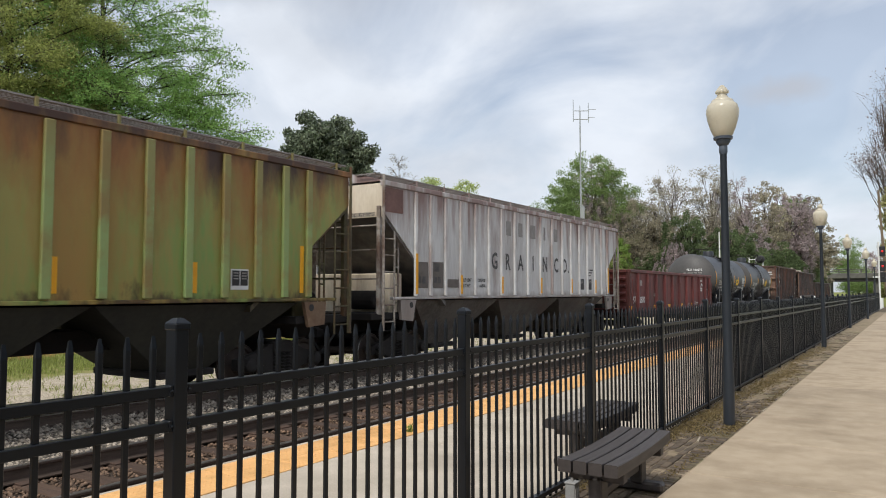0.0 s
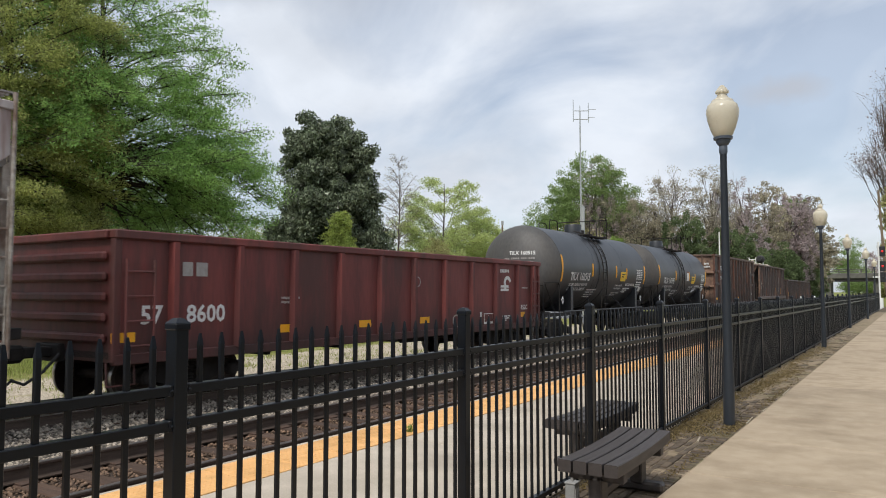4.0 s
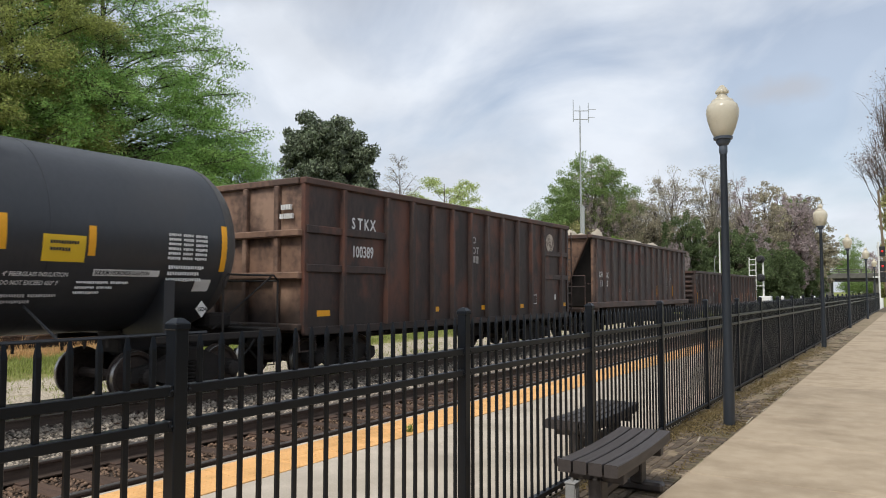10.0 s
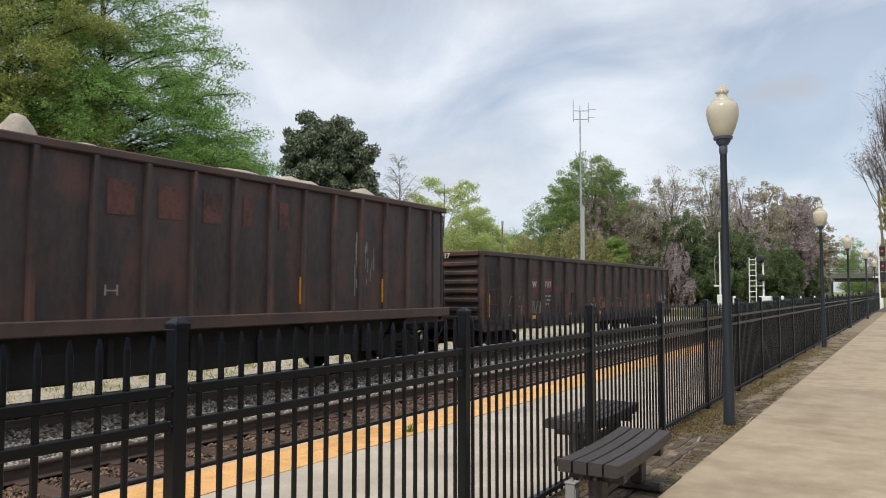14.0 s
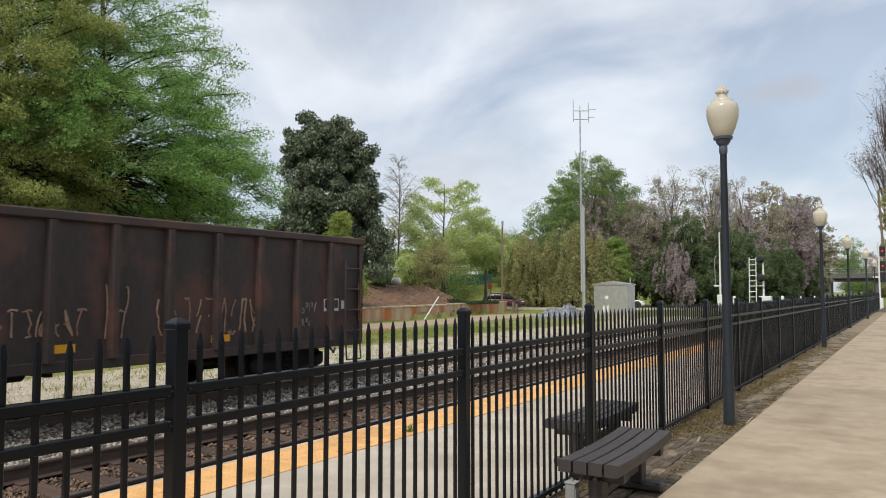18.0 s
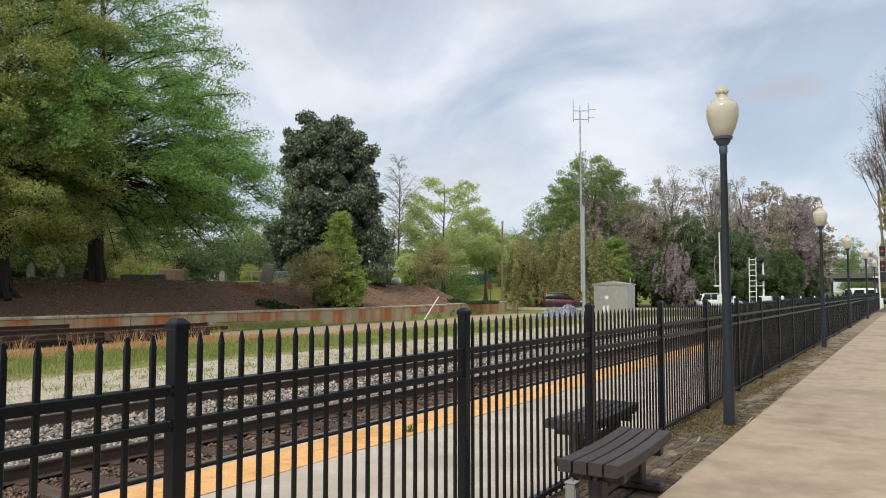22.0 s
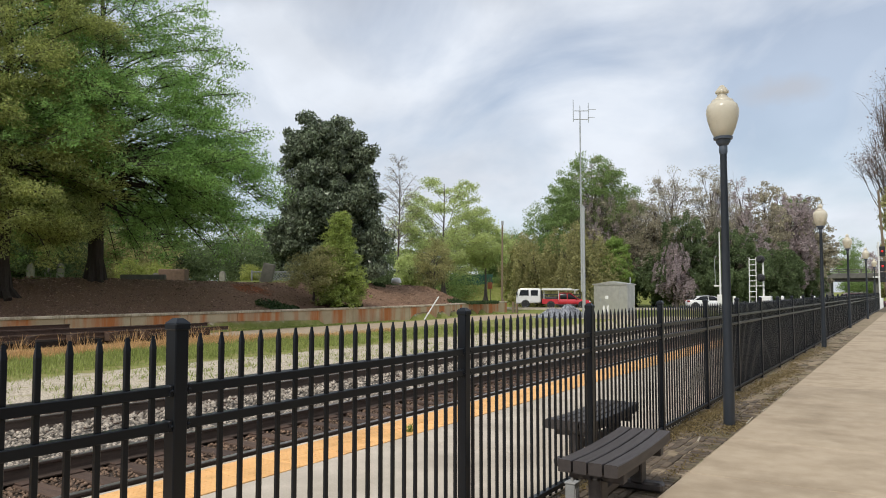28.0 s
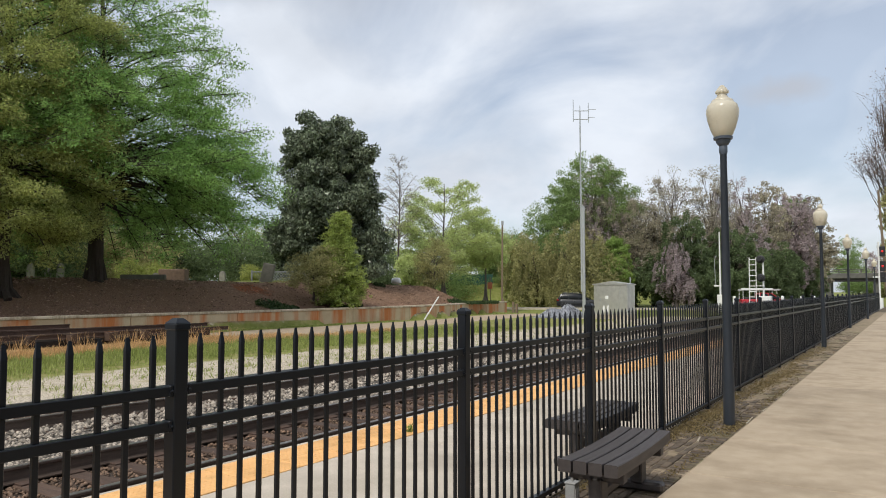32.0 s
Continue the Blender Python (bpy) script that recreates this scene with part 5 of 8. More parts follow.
        part("saddle", Geo().prism([(-1.42, 1.1), (-1.42, 2.0), (-1.30, 1.95), (-0.7, 1.35), (0.7, 1.35), (1.30, 1.95), (1.42, 2.0), (1.42, 1.1)], s * 3.55 - 0.1, s * 3.55 + 0.1, "y"), TANK, root)
        part("end_sill", Geo().bevel_box(-1.45, 1.45, min(s * 5.5, s * 6.0), max(s * 5.5, s * 6.0), 1.02, 1.14, 0.015), UNDER, root)
        part("side_sill", Geo().bevel_box(1.36, 1.46, min(s * 3.3, s * 6.0), max(s * 3.3, s * 6.0), 0.98, 1.10, 0.012), UNDER, root)
        part("side_sill", Geo().bevel_box(-1.46, -1.36, min(s * 3.3, s * 6.0), max(s * 3.3, s * 6.0), 0.98, 1.10, 0.012), UNDER, root)
        g = Geo()
        for x in (-1.42, 1.42):
            g.tube([(x, s * 5.95, 1.1), (x, s * 5.95, 2.02), (x, s * 5.85, 2.12), (x, s * 4.75, 2.12), (x, s * 4.65, 2.02), (x, s * 4.65, 1.1)], 0.02, 6)
        g.tube([(-1.42, s * 5.95, 2.02), (1.42, s * 5.95, 2.02)], 0.02, 6)
        g.tube([(1.40, s * 5.8, 2.1), (1.2, s * 4.6, 1.15)], 0.018, 6)
        part("end_handrail", g, UNDER, root)
        g = Geo()
        g.tube([(1.4, s * 5.9, 1.0), (1.4, s * 5.9, 0.45), (1.4, s * 5.5, 0.45), (1.4, s * 5.5, 1.0)], 0.018, 6)
        part("step", g, UNDER, root)
        part("brake_gear", Geo().bevel_box(0.2, 0.7, min(s * 4.9, s * 5.5), max(s * 4.9, s * 5.5), 1.14, 1.42, 0.06), UNDER, root)
        g = Geo()
        g.tube([(1.45, s * 1.7, 1.15), (1.1, s * 1.4, 1.62)], 0.02, 6)
        part("sill_strut", g, TANK, root)
    part("bottom_outlet", Geo().lathe([(0.1, 0.5), (0.16, 0.55), (0.16, 0.8), (0.3, 0.9), (0.3, 1.2)], 16, pose(0, 0.1, 0)), UNDER, root, smooth=40)
    g = Geo()
    for i in range(16):
        y = -2.6 + i * 0.34
        g.box(1.33, 1.37, y, y + 0.03, 0.98, 1.14)
    part("pipe_hanger", g, UNDER, root)
    for y, za, zb in ((-half + 0.08, 2.16, 3.08), (-1.70, 2.38, 2.86), (0.90, 2.38, 2.86), (2.16, 2.34, 2.78), (half - 0.03, 2.16, 2.95)):
        patch(root, "reflector", y - 0.055, y + 0.055, za, zb, 0, YELLOW, bend)
    side_text(root, "TILX", 0.39, -3.43, 2.22, 0, DECAL_WHITE, bend, squeeze=0.88)
    side_text(root, number, 0.39, -2.44, 2.22, 0, DECAL_WHITE, bend, squeeze=0.86)
    side_text(root, "LD LMT 203900 LB  92500 KG" if not seal else "LD LMT 203600 LB  92350 KG", 0.135, -2.93, 2.02, 0, DECAL_WHITE, bend)
    side_text(root, "LT WT  59100 LB  26800 KG" if not seal else "LT WT  59400 LB  26950 KG", 0.135, -2.97, 1.86, 0, DECAL_WHITE, bend)
    patch(root, "warning_sign", 1.44, 2.06, 2.24, 2.62, 0, YELLOW_SIGN, bend)
    bars(root, [[0.42], [0.3]], 1.54, 2.54, 0, DECAL_BLACK, 0.05, 0.05, bend)
    bars(root, [[0.5, 0.5], [0.45, 0.4], [0.5, 0.3], [0.7]], -1.95, 1.90, 0, DECAL_GREY, 0.045, 0.04, bend)
    bars(root, [[0.5, 0.4], [0.6]], 0.85, 1.78, 0, DECAL_GREY, 0.045, 0.04, bend)
    bars(root, [[0.5, 0.3], [0.3, 0.25], [0.4]], 2.02, 1.97, 0, DECAL_WHITE, 0.04, 0.035, bend)
    patch(root, "notice", 2.24, 3.36, 2.05, 2.15, 0, DECAL_WHITE, bend)
    side_text(root, "SODIUM HYDROXIDE SOLUTION", 0.085, 2.72, 2.07, 0, DECAL_BLACK, (R + 0.004, zc), squeeze=0.72)
    side_text(root, "4\" FIBERGLASS INSULATION", 0.085, 1.42, 2.03, 0, DECAL_WHITE, bend, squeeze=0.85)
    side_text(root, "DO NOT EXCEED 650\u00b0 F", 0.085, 1.36, 1.91, 0, DECAL_WHITE, bend, squeeze=0.85)
    bars(root, [[0.24, 0.2, 0.24]] * 6, 3.46, 2.76, 0, DECAL_WHITE, 0.048, 0.028, bend)
    bars(root, [[0.7], [0.62], [0.7]], 3.5, 2.24, 0, DECAL_WHITE, 0.06, 0.04, bend)
    patch(root, "placard", 4.1, 4.42, 1.82, 2.02, 0, DECAL_WHITE, bend)
    if seal:
        patch(root, "notice", 0.45, 0.82, 2.37, 2.8, 0, DECAL_WHITE, bend)
        patch(root, "notice_band", 0.45, 0.82, 2.8, 2.88, 0, RED_DECAL, bend)
    g = Geo()
    for y, z in ((4.2, 1.52), (-4.35, 1.52)):
        g.prism([(y - 0.12, z), (y, z - 0.14), (y + 0.12, z), (y, z + 0.14)], 1.40, 1.412)
    part("placard", g, DECAL_WHITE, root)
    side_text(root, "1824", 0.1, 4.2, 1.485, 1.416, DECAL_BLACK)
    side_text(root, "1824", 0.1, -4.35, 1.485, 1.416, DECAL_BLACK)
    # marks on the domed end that faces the oncoming side
    def head_mark(name, g2, material):
        part(name, g2, material, root)
    me = letters("TILX " + number, 0.175)
    co = np.empty(len(me.vertices) * 3, np.float32)
    me.vertices.foreach_get("co", co)
    co = co.reshape(-1, 3)
    xx, zz = 0.35 + co[:, 0], 3.08 + co[:, 1]
    rr = np.clip((xx ** 2 + (zz - zc) ** 2) / R ** 2, 0, 0.98)
    me.vertices.foreach_set("co", np.stack([xx, -half - 0.78 * np.sqrt(1 - rr) - 0.015, zz], 1).astype(np.float32).ravel())
    me.materials.clear()
    me.update()
    head_mark("lettering", me, DECAL_WHITE)
    g = Geo()
    for i, row in enumerate(((0.2, 0.32, 0.2, 0.22), (0.2, 0.3, 0.2, 0.2), (0.2, 0.3, 0.08))):
        x, z = -0.3, 2.98 - i * 0.13
        for w in row:
            n = max(1, int(w / 0.06))
            for k in range(n):
                xa = x + k * w / n
                rr = min(0.98, (xa ** 2 + (z - zc) ** 2) / R ** 2)
                y = -half - 0.78 * math.sqrt(1 - rr) - 0.012
                g.box(xa, xa + 0.7 * w / n, y - 0.004, y, z - 0.06, z)
            x += w + 0.06
    for i in range(4):
        for k in range(6):
            xa, z = -0.15 + k * 0.12, 1.95 - i * 0.1
            rr = min(0.98, (xa ** 2 + (z - zc) ** 2) / R ** 2)
            y = -half - 0.78 * math.sqrt(1 - rr) - 0.012
            g.box(xa, xa + 0.08, y - 0.004, y, z - 0.05, z)
    head_mark("small_print", g, DECAL_GREY)
    return root


T1 = tank_car(51.32, "160515", "black tank car with yellow reflectors and white lettering", False)
T2 = tank_car(62.82, "160995", "black tank car with a white notice and yellow reflectors", True)

ribs = [70.43, 71.93, 72.93, 73.80, 74.72, 75.64, 76.55, 77.45, 78.42, 79.33, 80.25, 81.62]
G2, sx = gondola(75.78, 6.47, "tall rust-brown gondola car with ribbed steel sides", "gondola car", BROWN_A, 3.98, 1.0, [v - 75.78 for v in ribs], 0.075, 0, BROWN_END_LIT,
                 beams=((-6.45, -3.9, 2.28), (-6.45, -3.9, 3.05), (4.5, 6.4, 2.28), (4.5, 6.4, 3.05)))
for i, ch in enumerate("STKX"):
    side_text(G2, ch, 0.34, -4.98 + i * 0.22, 3.15, sx + 0.004, DECAL_WHITE, squeeze=0.8)
side_text(G2, "100389", 0.34, -4.66, 2.55, sx + 0.004, DECAL_WHITE, squeeze=0.72)
for y in (-5.9, -1.83, 0.7, 2.9, 6.1):
    patch(G2, "reflector", y - 0.19, y + 0.19, 1.32, 1.44, sx, YELLOW)
side_text(G2, "DO", 0.26, 0.02, 3.12, sx + 0.004, DECAL_GREY)
side_text(G2, "NOT", 0.26, 0.08, 2.84, sx + 0.004, DECAL_GREY)
bars(G2, [[0.48]], -0.1, 2.78, sx, DECAL_GREY, 0.2)
ring_shape(G2, 5.05, 3.4, sx, 0.0, 0.30, 0, 360, mat("faded_disc", (0.50, 0.43, 0.35), (0.16, 0.12, 0.095), 0.7, scale=5, fine=20, lo=0.46, hi=0.6, bump=0))
patch(G2, "data_panel", 3.60, 4.03, 1.43, 1.72, sx, DECAL_WHITE)
patch(G2, "data_plate", 3.625, 4.005, 1.455, 1.695, sx + 0.006, BROWN_A)
patch(G2, "tag", 5.38, 5.48, 1.55, 1.72, sx, DECAL_WHITE)
g = Geo()
for k in range(4):
    g.box(1.02 + k * 0.07, 1.07 + k * 0.07, -6.56, -6.505, 3.44, 3.54)
for k in range(6):
    g.box(0.99 + k * 0.06, 1.03 + k * 0.06, -6.56, -6.505, 3.26, 3.36)
part("end_small_print", g, DECAL_WHITE, G2)


def open_hopper(u):
    """An open-topped hopper car with sloping ends, loaded with pale sacks."""
    half, W, top, bottom = 6.75, 1.56, 3.86, 1.32
    root = rail_car(u, "dark brown open hopper car with sloped ends loaded with pale sacks", "hopper car", half + 0.35, half - 1.3)
    for s in (-1, 1):
        part("side_sheet", Geo().box(s * W - 0.02, s * W + 0.02, -half + 0.25, half - 0.25, bottom, top), BROWN_B, root)
        part("top_chord", Geo().bevel_box(s * W - 0.08, s * W + 0.11, -half, half, top - 0.06, top + 0.07, 0.02), BROWN_B, root)
        part("side_sill", Geo().bevel_box(s * W - 0.06, s * W + 0.13, -half - 0.1, half + 0.1, bottom - 0.12, bottom + 0.10, 0.02), BROWN_B, root)
        for q in (-1, 1):
            # The end towards the sun gets the painted sunlit tone, the other plain brown.
            part("corner_plate", Geo().bevel_box(q * W - 0.04, q * W + 0.05, min(s * (half - 0.55), s * (half - 0.2)), max(s * (half - 0.55), s * (half - 0.2)), bottom + 0.05, top - 0.1, 0.02), BROWN_END_LIT if s < 0 else BROWN_B, root)
        e = s * half
        t = s * (half - 0.3)
        # Same lit and unlit colours on the slope sheets.
        part("end_slope", Geo().face_set([(-W + 0.06, e, top), (W - 0.06, e, top), (0.16, t, 1.25), (-0.16, t, 1.25), (-W + 0.06, e - s * 0.06, top), (W - 0.06, e - s * 0.06, top), (0.16, t - s * 0.06, 1.25), (-0.16, t - s * 0.06, 1.25)],
                                         [(0, 1, 2, 3), (7, 6, 5, 4), (0, 4, 5, 1), (1, 5, 6, 2), (2, 6, 7, 3), (3, 7, 4, 0)]), BROWN_END_LIT if s < 0 else BROWN_B, root)
        for q in (-1, 1):
            # Dark sheet stands in for the shadowed opening beside the slope.
            part("end_wing", Geo().face_set([(q * (W - 0.02), e - s * 0.25, top), (q * (W - 0.08), e - s * 0.02, top), (q * 0.17, t - s * 0.07, 1.25), (q * (W - 0.02), t - s * 0.9, 1.25)], [(0, 1, 2, 3)]), UNDER, root)
            part("end_strut", Geo().bevel_box(-0.05, 0.05, -0.04, 0.04, 0, 1, 0.01).mesh("end_strut"), BROWN_B, root, at=Matrix.Translation((q * (W - 0.08), e, top - 0.05)) @ (Vector((q * 0.18, t - s * 0.03, 1.25)) - Vector((q * (W - 0.08), e, top - 0.05))).to_track_quat("Z", "Y").to_matrix().to_4x4() @ Matrix.Diagonal((0.7, 0.7, 2.88, 1)))
        part("end_chord", Geo().bevel_box(-W + 0.08, W - 0.08, min(e - s * 0.08, e + s * 0.1), max(e - s * 0.08, e + s * 0.1), top - 0.08, top + 0.068, 0.02), BROWN_B, root)
        part("end_platform", Geo().bevel_box(-1.4, 1.4, min(s * (half - 1.4), s * (half + 0.3)), max(s * (half - 1.4), s * (half + 0.3)), 1.05, 1.2, 0.02), BROWN_B, root)
        g = Geo()
        g.tube([(1.45, e + s * 0.2, 1.15), (1.45, e + s * 0.2, 2.4), (-1.4, e + s * 0.2, 2.4)], 0.02, 6)
        g.tube([(1.45, e + s * 0.2, 2.0), (-1.4, e + s * 0.2, 2.0)], 0.02, 6)
        g.tube([(1.45, e - s * 0.5, 1.2), (1.45, e - s * 0.5, 2.1), (1.45, e - s * 0.05, 2.1)], 0.02, 6)
        part("end_handrail", g, BROWN_B, root)
        part("end_leg", Geo().bevel_box(W - 0.1, W + 0.0, min(e - s * 0.1, e), max(e - s * 0.1, e), 1.1, top - 0.1, 0.02) if s > 0 else Geo().bevel_box(-W, -W + 0.1, e, e + 0.1, 1.1, top - 0.1, 0.02), BROWN_B, root)
    rib = Geo().prism([(W + 0.021, -0.06), (W + 0.11, -0.035), (W + 0.11, 0.035), (W + 0.021, 0.06)], bottom + 0.09, top - 0.06, "z").mesh("rib")
    for i in range(15):
        part("rib", rib, BROWN_B, root, at=pose(0, -6.20 + 0.872 * i, 0))
    for c in (-3.2, 0, 3.2):
        part("hopper_bin", Geo().face_set([(-1.5, c - 1.58, 1.3), (1.5, c - 1.58, 1.3), (1.5, c + 1.58, 1.3), (-1.5, c + 1.58, 1.3), (-1.1, c - 0.45, 0.45), (1.1, c - 0.45, 0.45), (1.1, c + 0.45, 0.45), (-1.1, c + 0.45, 0.45)],
                                          [(0, 1, 2, 3), (7, 6, 5, 4), (0, 4, 5, 1), (1, 5, 6, 2), (2, 6, 7, 3), (3, 7, 4, 0)]), UNDER, root)
    for s in (-1, 1):
        part("bay_sheet", Geo().prism([(-5.0, 1.28), (-4.3, 0.5), (4.3, 0.5), (5.0, 1.28)], s * 1.3 - 0.025, s * 1.3 + 0.025), UNDER, root)
        for i in range(6):
            y = -3.75 + i * 1.5
            part("bay_rib", Geo().bevel_box(min(s * 1.325, s * 1.4), max(s * 1.325, s * 1.4), y - 0.05, y + 0.05, 0.52, 1.24, 0.012), UNDER, root)
    part("centre_sill", Geo().bevel_box(-0.3, 0.3, -half - 0.3, half + 0.3, 0.75, 1.05, 0.02), UNDER, root)
    for y, x, r, h in ((-5.75, 0.35, 0.42, 0.36), (-4.6, 0.4, 0.5, 0.30), (-3.3, 0.55, 0.42, 0.52), (-1.9, -0.2, 0.9, 0.5), (0.8, 0.1, 1.2, 0.42), (3.0, -0.2, 1.3, 0.55), (4.9, 0.3, 0.7, 0.45)):
        me = bpy.data.meshes.new("sack")
        bm = bmesh.new()
        bmesh.ops.create_icosphere(bm, subdivisions=3, radius=1)
        for v in bm.verts:
            k = 1 + 0.16 * noise.noise(v.co * 2.3 + Vector((y, x, r)))
            v.co = Vector((v.co.x * r * 0.9 * k, v.co.y * r * k, v.co.z * h * 1.7 * k))
        bm.to_mesh(me)
        bm.free()
        me.polygons.foreach_set("use_smooth", [True] * len(me.polygons))
        part("sack", me, NET, root, "pale woven sack", at=pose(x, y, top - h * 0.72))
    part("load", Geo().box(-W + 0.1, W - 0.1, -half + 1.9, half - 1.9, 2.4, top - 0.35), NET, root)
    sx = W + 0.024
    side_text(root, "DH", 0.31, -5.65, 2.36, sx + 0.004, DECAL_WHITE, squeeze=0.85)
    side_text(root, "GX", 0.31, -5.03, 2.34, sx + 0.004, DECAL_WHITE, squeeze=0.85)
    side_text(root, "13", 0.33, -5.62, 2.01, sx + 0.004, DECAL_WHITE, squeeze=0.85)
    side_text(root, "20", 0.33, -5.04, 2.01, sx + 0.004, DECAL_WHITE, squeeze=0.85)
    patch(root, "tag", -2.5, -2.475, 1.76, 1.92, sx, DECAL_GREY)
    patch(root, "tag", -2.31, -2.285, 1.76, 1.92, sx, DECAL_GREY)
    patch(root, "tag", -2.475, -2.31, 1.82, 1.845, sx, DECAL_GREY)
    for y in (1.6, 4.2, 6.1):
        patch(root, "reflector", y - 0.045, y + 0.045, 1.58, 2.1, sx, YELLOW)
    fade = mat("faded_red_letter", (0.145, 0.060, 0.046), (0.060, 0.035, 0.031), 0.7, scale=3, fine=14, lo=0.42, hi=0.6, bump=0)
    for i in range(5):
        y = -2.52 + i * 0.872
        patch(root, "faded_letter", y + 0.02, y + 0.02 + (0.46, 0.44, 0.4, 0.2, 0.24)[i], 2.97, 3.5, sx, fade)
    rng = random.Random(8)
    g = Geo()
    for i in range(26):
        y, z = rng.uniform(3.2, 3.9), rng.uniform(1.5, 3.1)
        g.box(sx, sx + 0.004, y, y + rng.uniform(0.01, 0.03), z, z + rng.uniform(0.1, 0.5))
    part("scrape", g, DECAL_GREY, root)
    me = letters("DHGX", 0.155)
    me.transform(pose(0.05, -half + 0.036, 3.35, 96.6, 0, 0))
    me.materials.clear()
    part("lettering", me, DECAL_WHITE, root)
    me = letters("1320", 0.15)
    me.transform(pose(0.02, -half + 0.066, 3.08, 96.6, 0, 0))
    me.materials.clear()
    part("lettering", me, DECAL_WHITE, root)
    return root


H3 = open_hopper(91.15)

G3, sx = gondola(109.0, 9.1, "long black-brown gondola car marked with pale scrawls", "gondola car", BROWN_C, 2.86, 0.74, [-8.15 + 0.955 * i for i in range(18)], 0.08, 7)
patch(G3, "red_field", -6.24, -5.57, 1.80, 2.23, sx, RED_DECAL)
patch(G3, "red_field", -5.27, -4.52, 1.78, 2.23, sx, RED_DECAL)
patch(G3, "red_field", -4.29, -3.92, 1.65, 2.05, sx, RED_DECAL)
side_text(G3, "NW", 0.27, -5.95, 1.95, sx + 0.01, DECAL_WHITE)
side_text(G3, "97117", 0.27, -4.9, 1.95, sx + 0.01, DECAL_WHITE, squeeze=0.9)
bars(G3, [[0.3, 0.25], [0.2, 0.3], [0.3, 0.1]], -5.2, 1.7, sx, DECAL_GREY, 0.07, 0.06)
for y in (-5.96, -3.1, -0.25, 2.55, 5.33):
    patch(G3, "reflector", y - 0.2, y + 0.2, 0.96, 1.08, sx, YELLOW)
patch(G3, "reflector", -8.95, -8.83, 1.1, 1.75, sx + 0.06, YELLOW)
patch(G3, "reflector", 8.95, 9.03, 1.2, 2.0, sx + 0.06, YELLOW)
patch(G3, "data_panel", 7.93, 8.37, 1.42, 1.67, sx, DECAL_WHITE)
for dy in (7.955, 8.165):
    patch(G3, "data_plate", dy, dy + 0.185, 1.48, 1.65, sx + 0.006, BROWN_C)
patch(G3, "tag", 8.46, 8.6, 1.46, 1.63, sx, DECAL_WHITE)


def scrawl(parent, y0, y1, z0, z1, x, material, seed, n, r=0.012):
    """Sprayed strokes: each sign is a few crooked lines that spell nothing."""
    rng = random.Random(seed)
    for k in range(n):
        w = (y1 - y0) / n
        ya = y0 + w * k
        g = Geo()
        for s in range(rng.choice((2, 3, 3, 4))):
            a = (rng.choice((0.08, 0.4, 0.72)), rng.choice((0, 0.5, 1)))
            b = (rng.choice((0.08, 0.4, 0.72)), rng.choice((0, 0.5, 1)))
            if a == b:
                b = (0.8 - a[0], 1 - a[1])
            pts = []
            bow = rng.uniform(-0.2, 0.2)
            for i in range(6):
                t = i / 5
                pts.append((x, ya + w * (a[0] + (b[0] - a[0]) * t + bow * math.sin(3.14 * t) + rng.uniform(-0.03, 0.03)), z0 + (z1 - z0) * (a[1] + (b[1] - a[1]) * t + bow * 0.5 * math.sin(3.14 * t) + rng.uniform(-0.04, 0.04))))
            g.tube(pts, r * rng.uniform(0.6, 1.2), 4)
        part("paint_scrawl", g, material, parent)


for y, stroke in ((-0.84, ((0, 0), (0.02, 1), (0.5, 0.92), (0.55, 0.65), (0.05, 0.52), (0.62, 0.4), (0.6, 0.08), (0, 0))), (-0.42, ((0.2, 0), (0.22, 1))), (-0.16, ((0.8, 0.8), (0.4, 1), (0, 0.6), (0.05, 0.2), (0.4, 0), (0.8, 0.12), (0.82, 0.42), (0.45, 0.45)))):
    part("chalk_letter", Geo().tube([(sx, y + 0.36 * p, 1.2 + 0.42 * q) for p, q in stroke], 0.017, 4), ORANGE_CHALK, G3)
scrawl(G3, -7.6, -6.5, 1.1, 1.7, sx, ORANGE_CHALK, 1, 4)
scrawl(G3, -6.2, -5.3, 1.15, 1.5, sx, DECAL_GREY, 2, 6)
scrawl(G3, 0.17, 0.80, 1.2, 1.6, sx, ORANGE_CHALK, 4, 4, 0.016)
scrawl(G3, -4.6, -3.6, 1.0, 1.75, sx, CHALK_GHOST, 21, 4, 0.03)
scrawl(G3, -2.9, -2.0, 0.95, 1.8, sx, CHALK_GHOST, 22, 4, 0.03)
scrawl(G3, 1.22, 2.95, 1.2, 1.55, sx, ORANGE_CHALK, 6, 9, 0.016)
scrawl(G3, 3.18, 3.58, 1.15, 1.9, sx, ORANGE_CHALK, 9, 2)
scrawl(G3, 4.0, 6.2, 1.12, 1.7, sx, ORANGE_CHALK, 10, 9, 0.016)
scrawl(G3, 7.05, 7.75, 1.42, 1.6, sx, DECAL_GREY, 11, 6, 0.008)
scrawl(G3, 7.15, 7.55, 1.15, 1.3, sx, DECAL_GREY, 12, 3, 0.008)
me = letters("NW 97117", 0.2)
me.transform(pose(0.1, -9.21, 2.76, 90, 0, 0))
me.materials.clear()
part("lettering", me, DECAL_WHITE, G3)


# ---- trees ----
def leaf_quads(rng, P, size, aspect, flat, droop=0.0, tri=False):
    """Corners of one small quad per point: random turn, lying flatter as flat nears 1, tips hanging by droop."""
    n = len(P)
    a = rng.uniform(0, 2 * np.pi, n)
    el = rng.normal(0, 1.0 - 0.8 * flat, n) - droop
    d = np.stack([np.cos(a) * np.cos(el), np.sin(a) * np.cos(el), np.sin(el)], 1)
    q = rng.normal(0, 1, (n, 3))
    q[:, 2] *= 1 - flat * 0.8
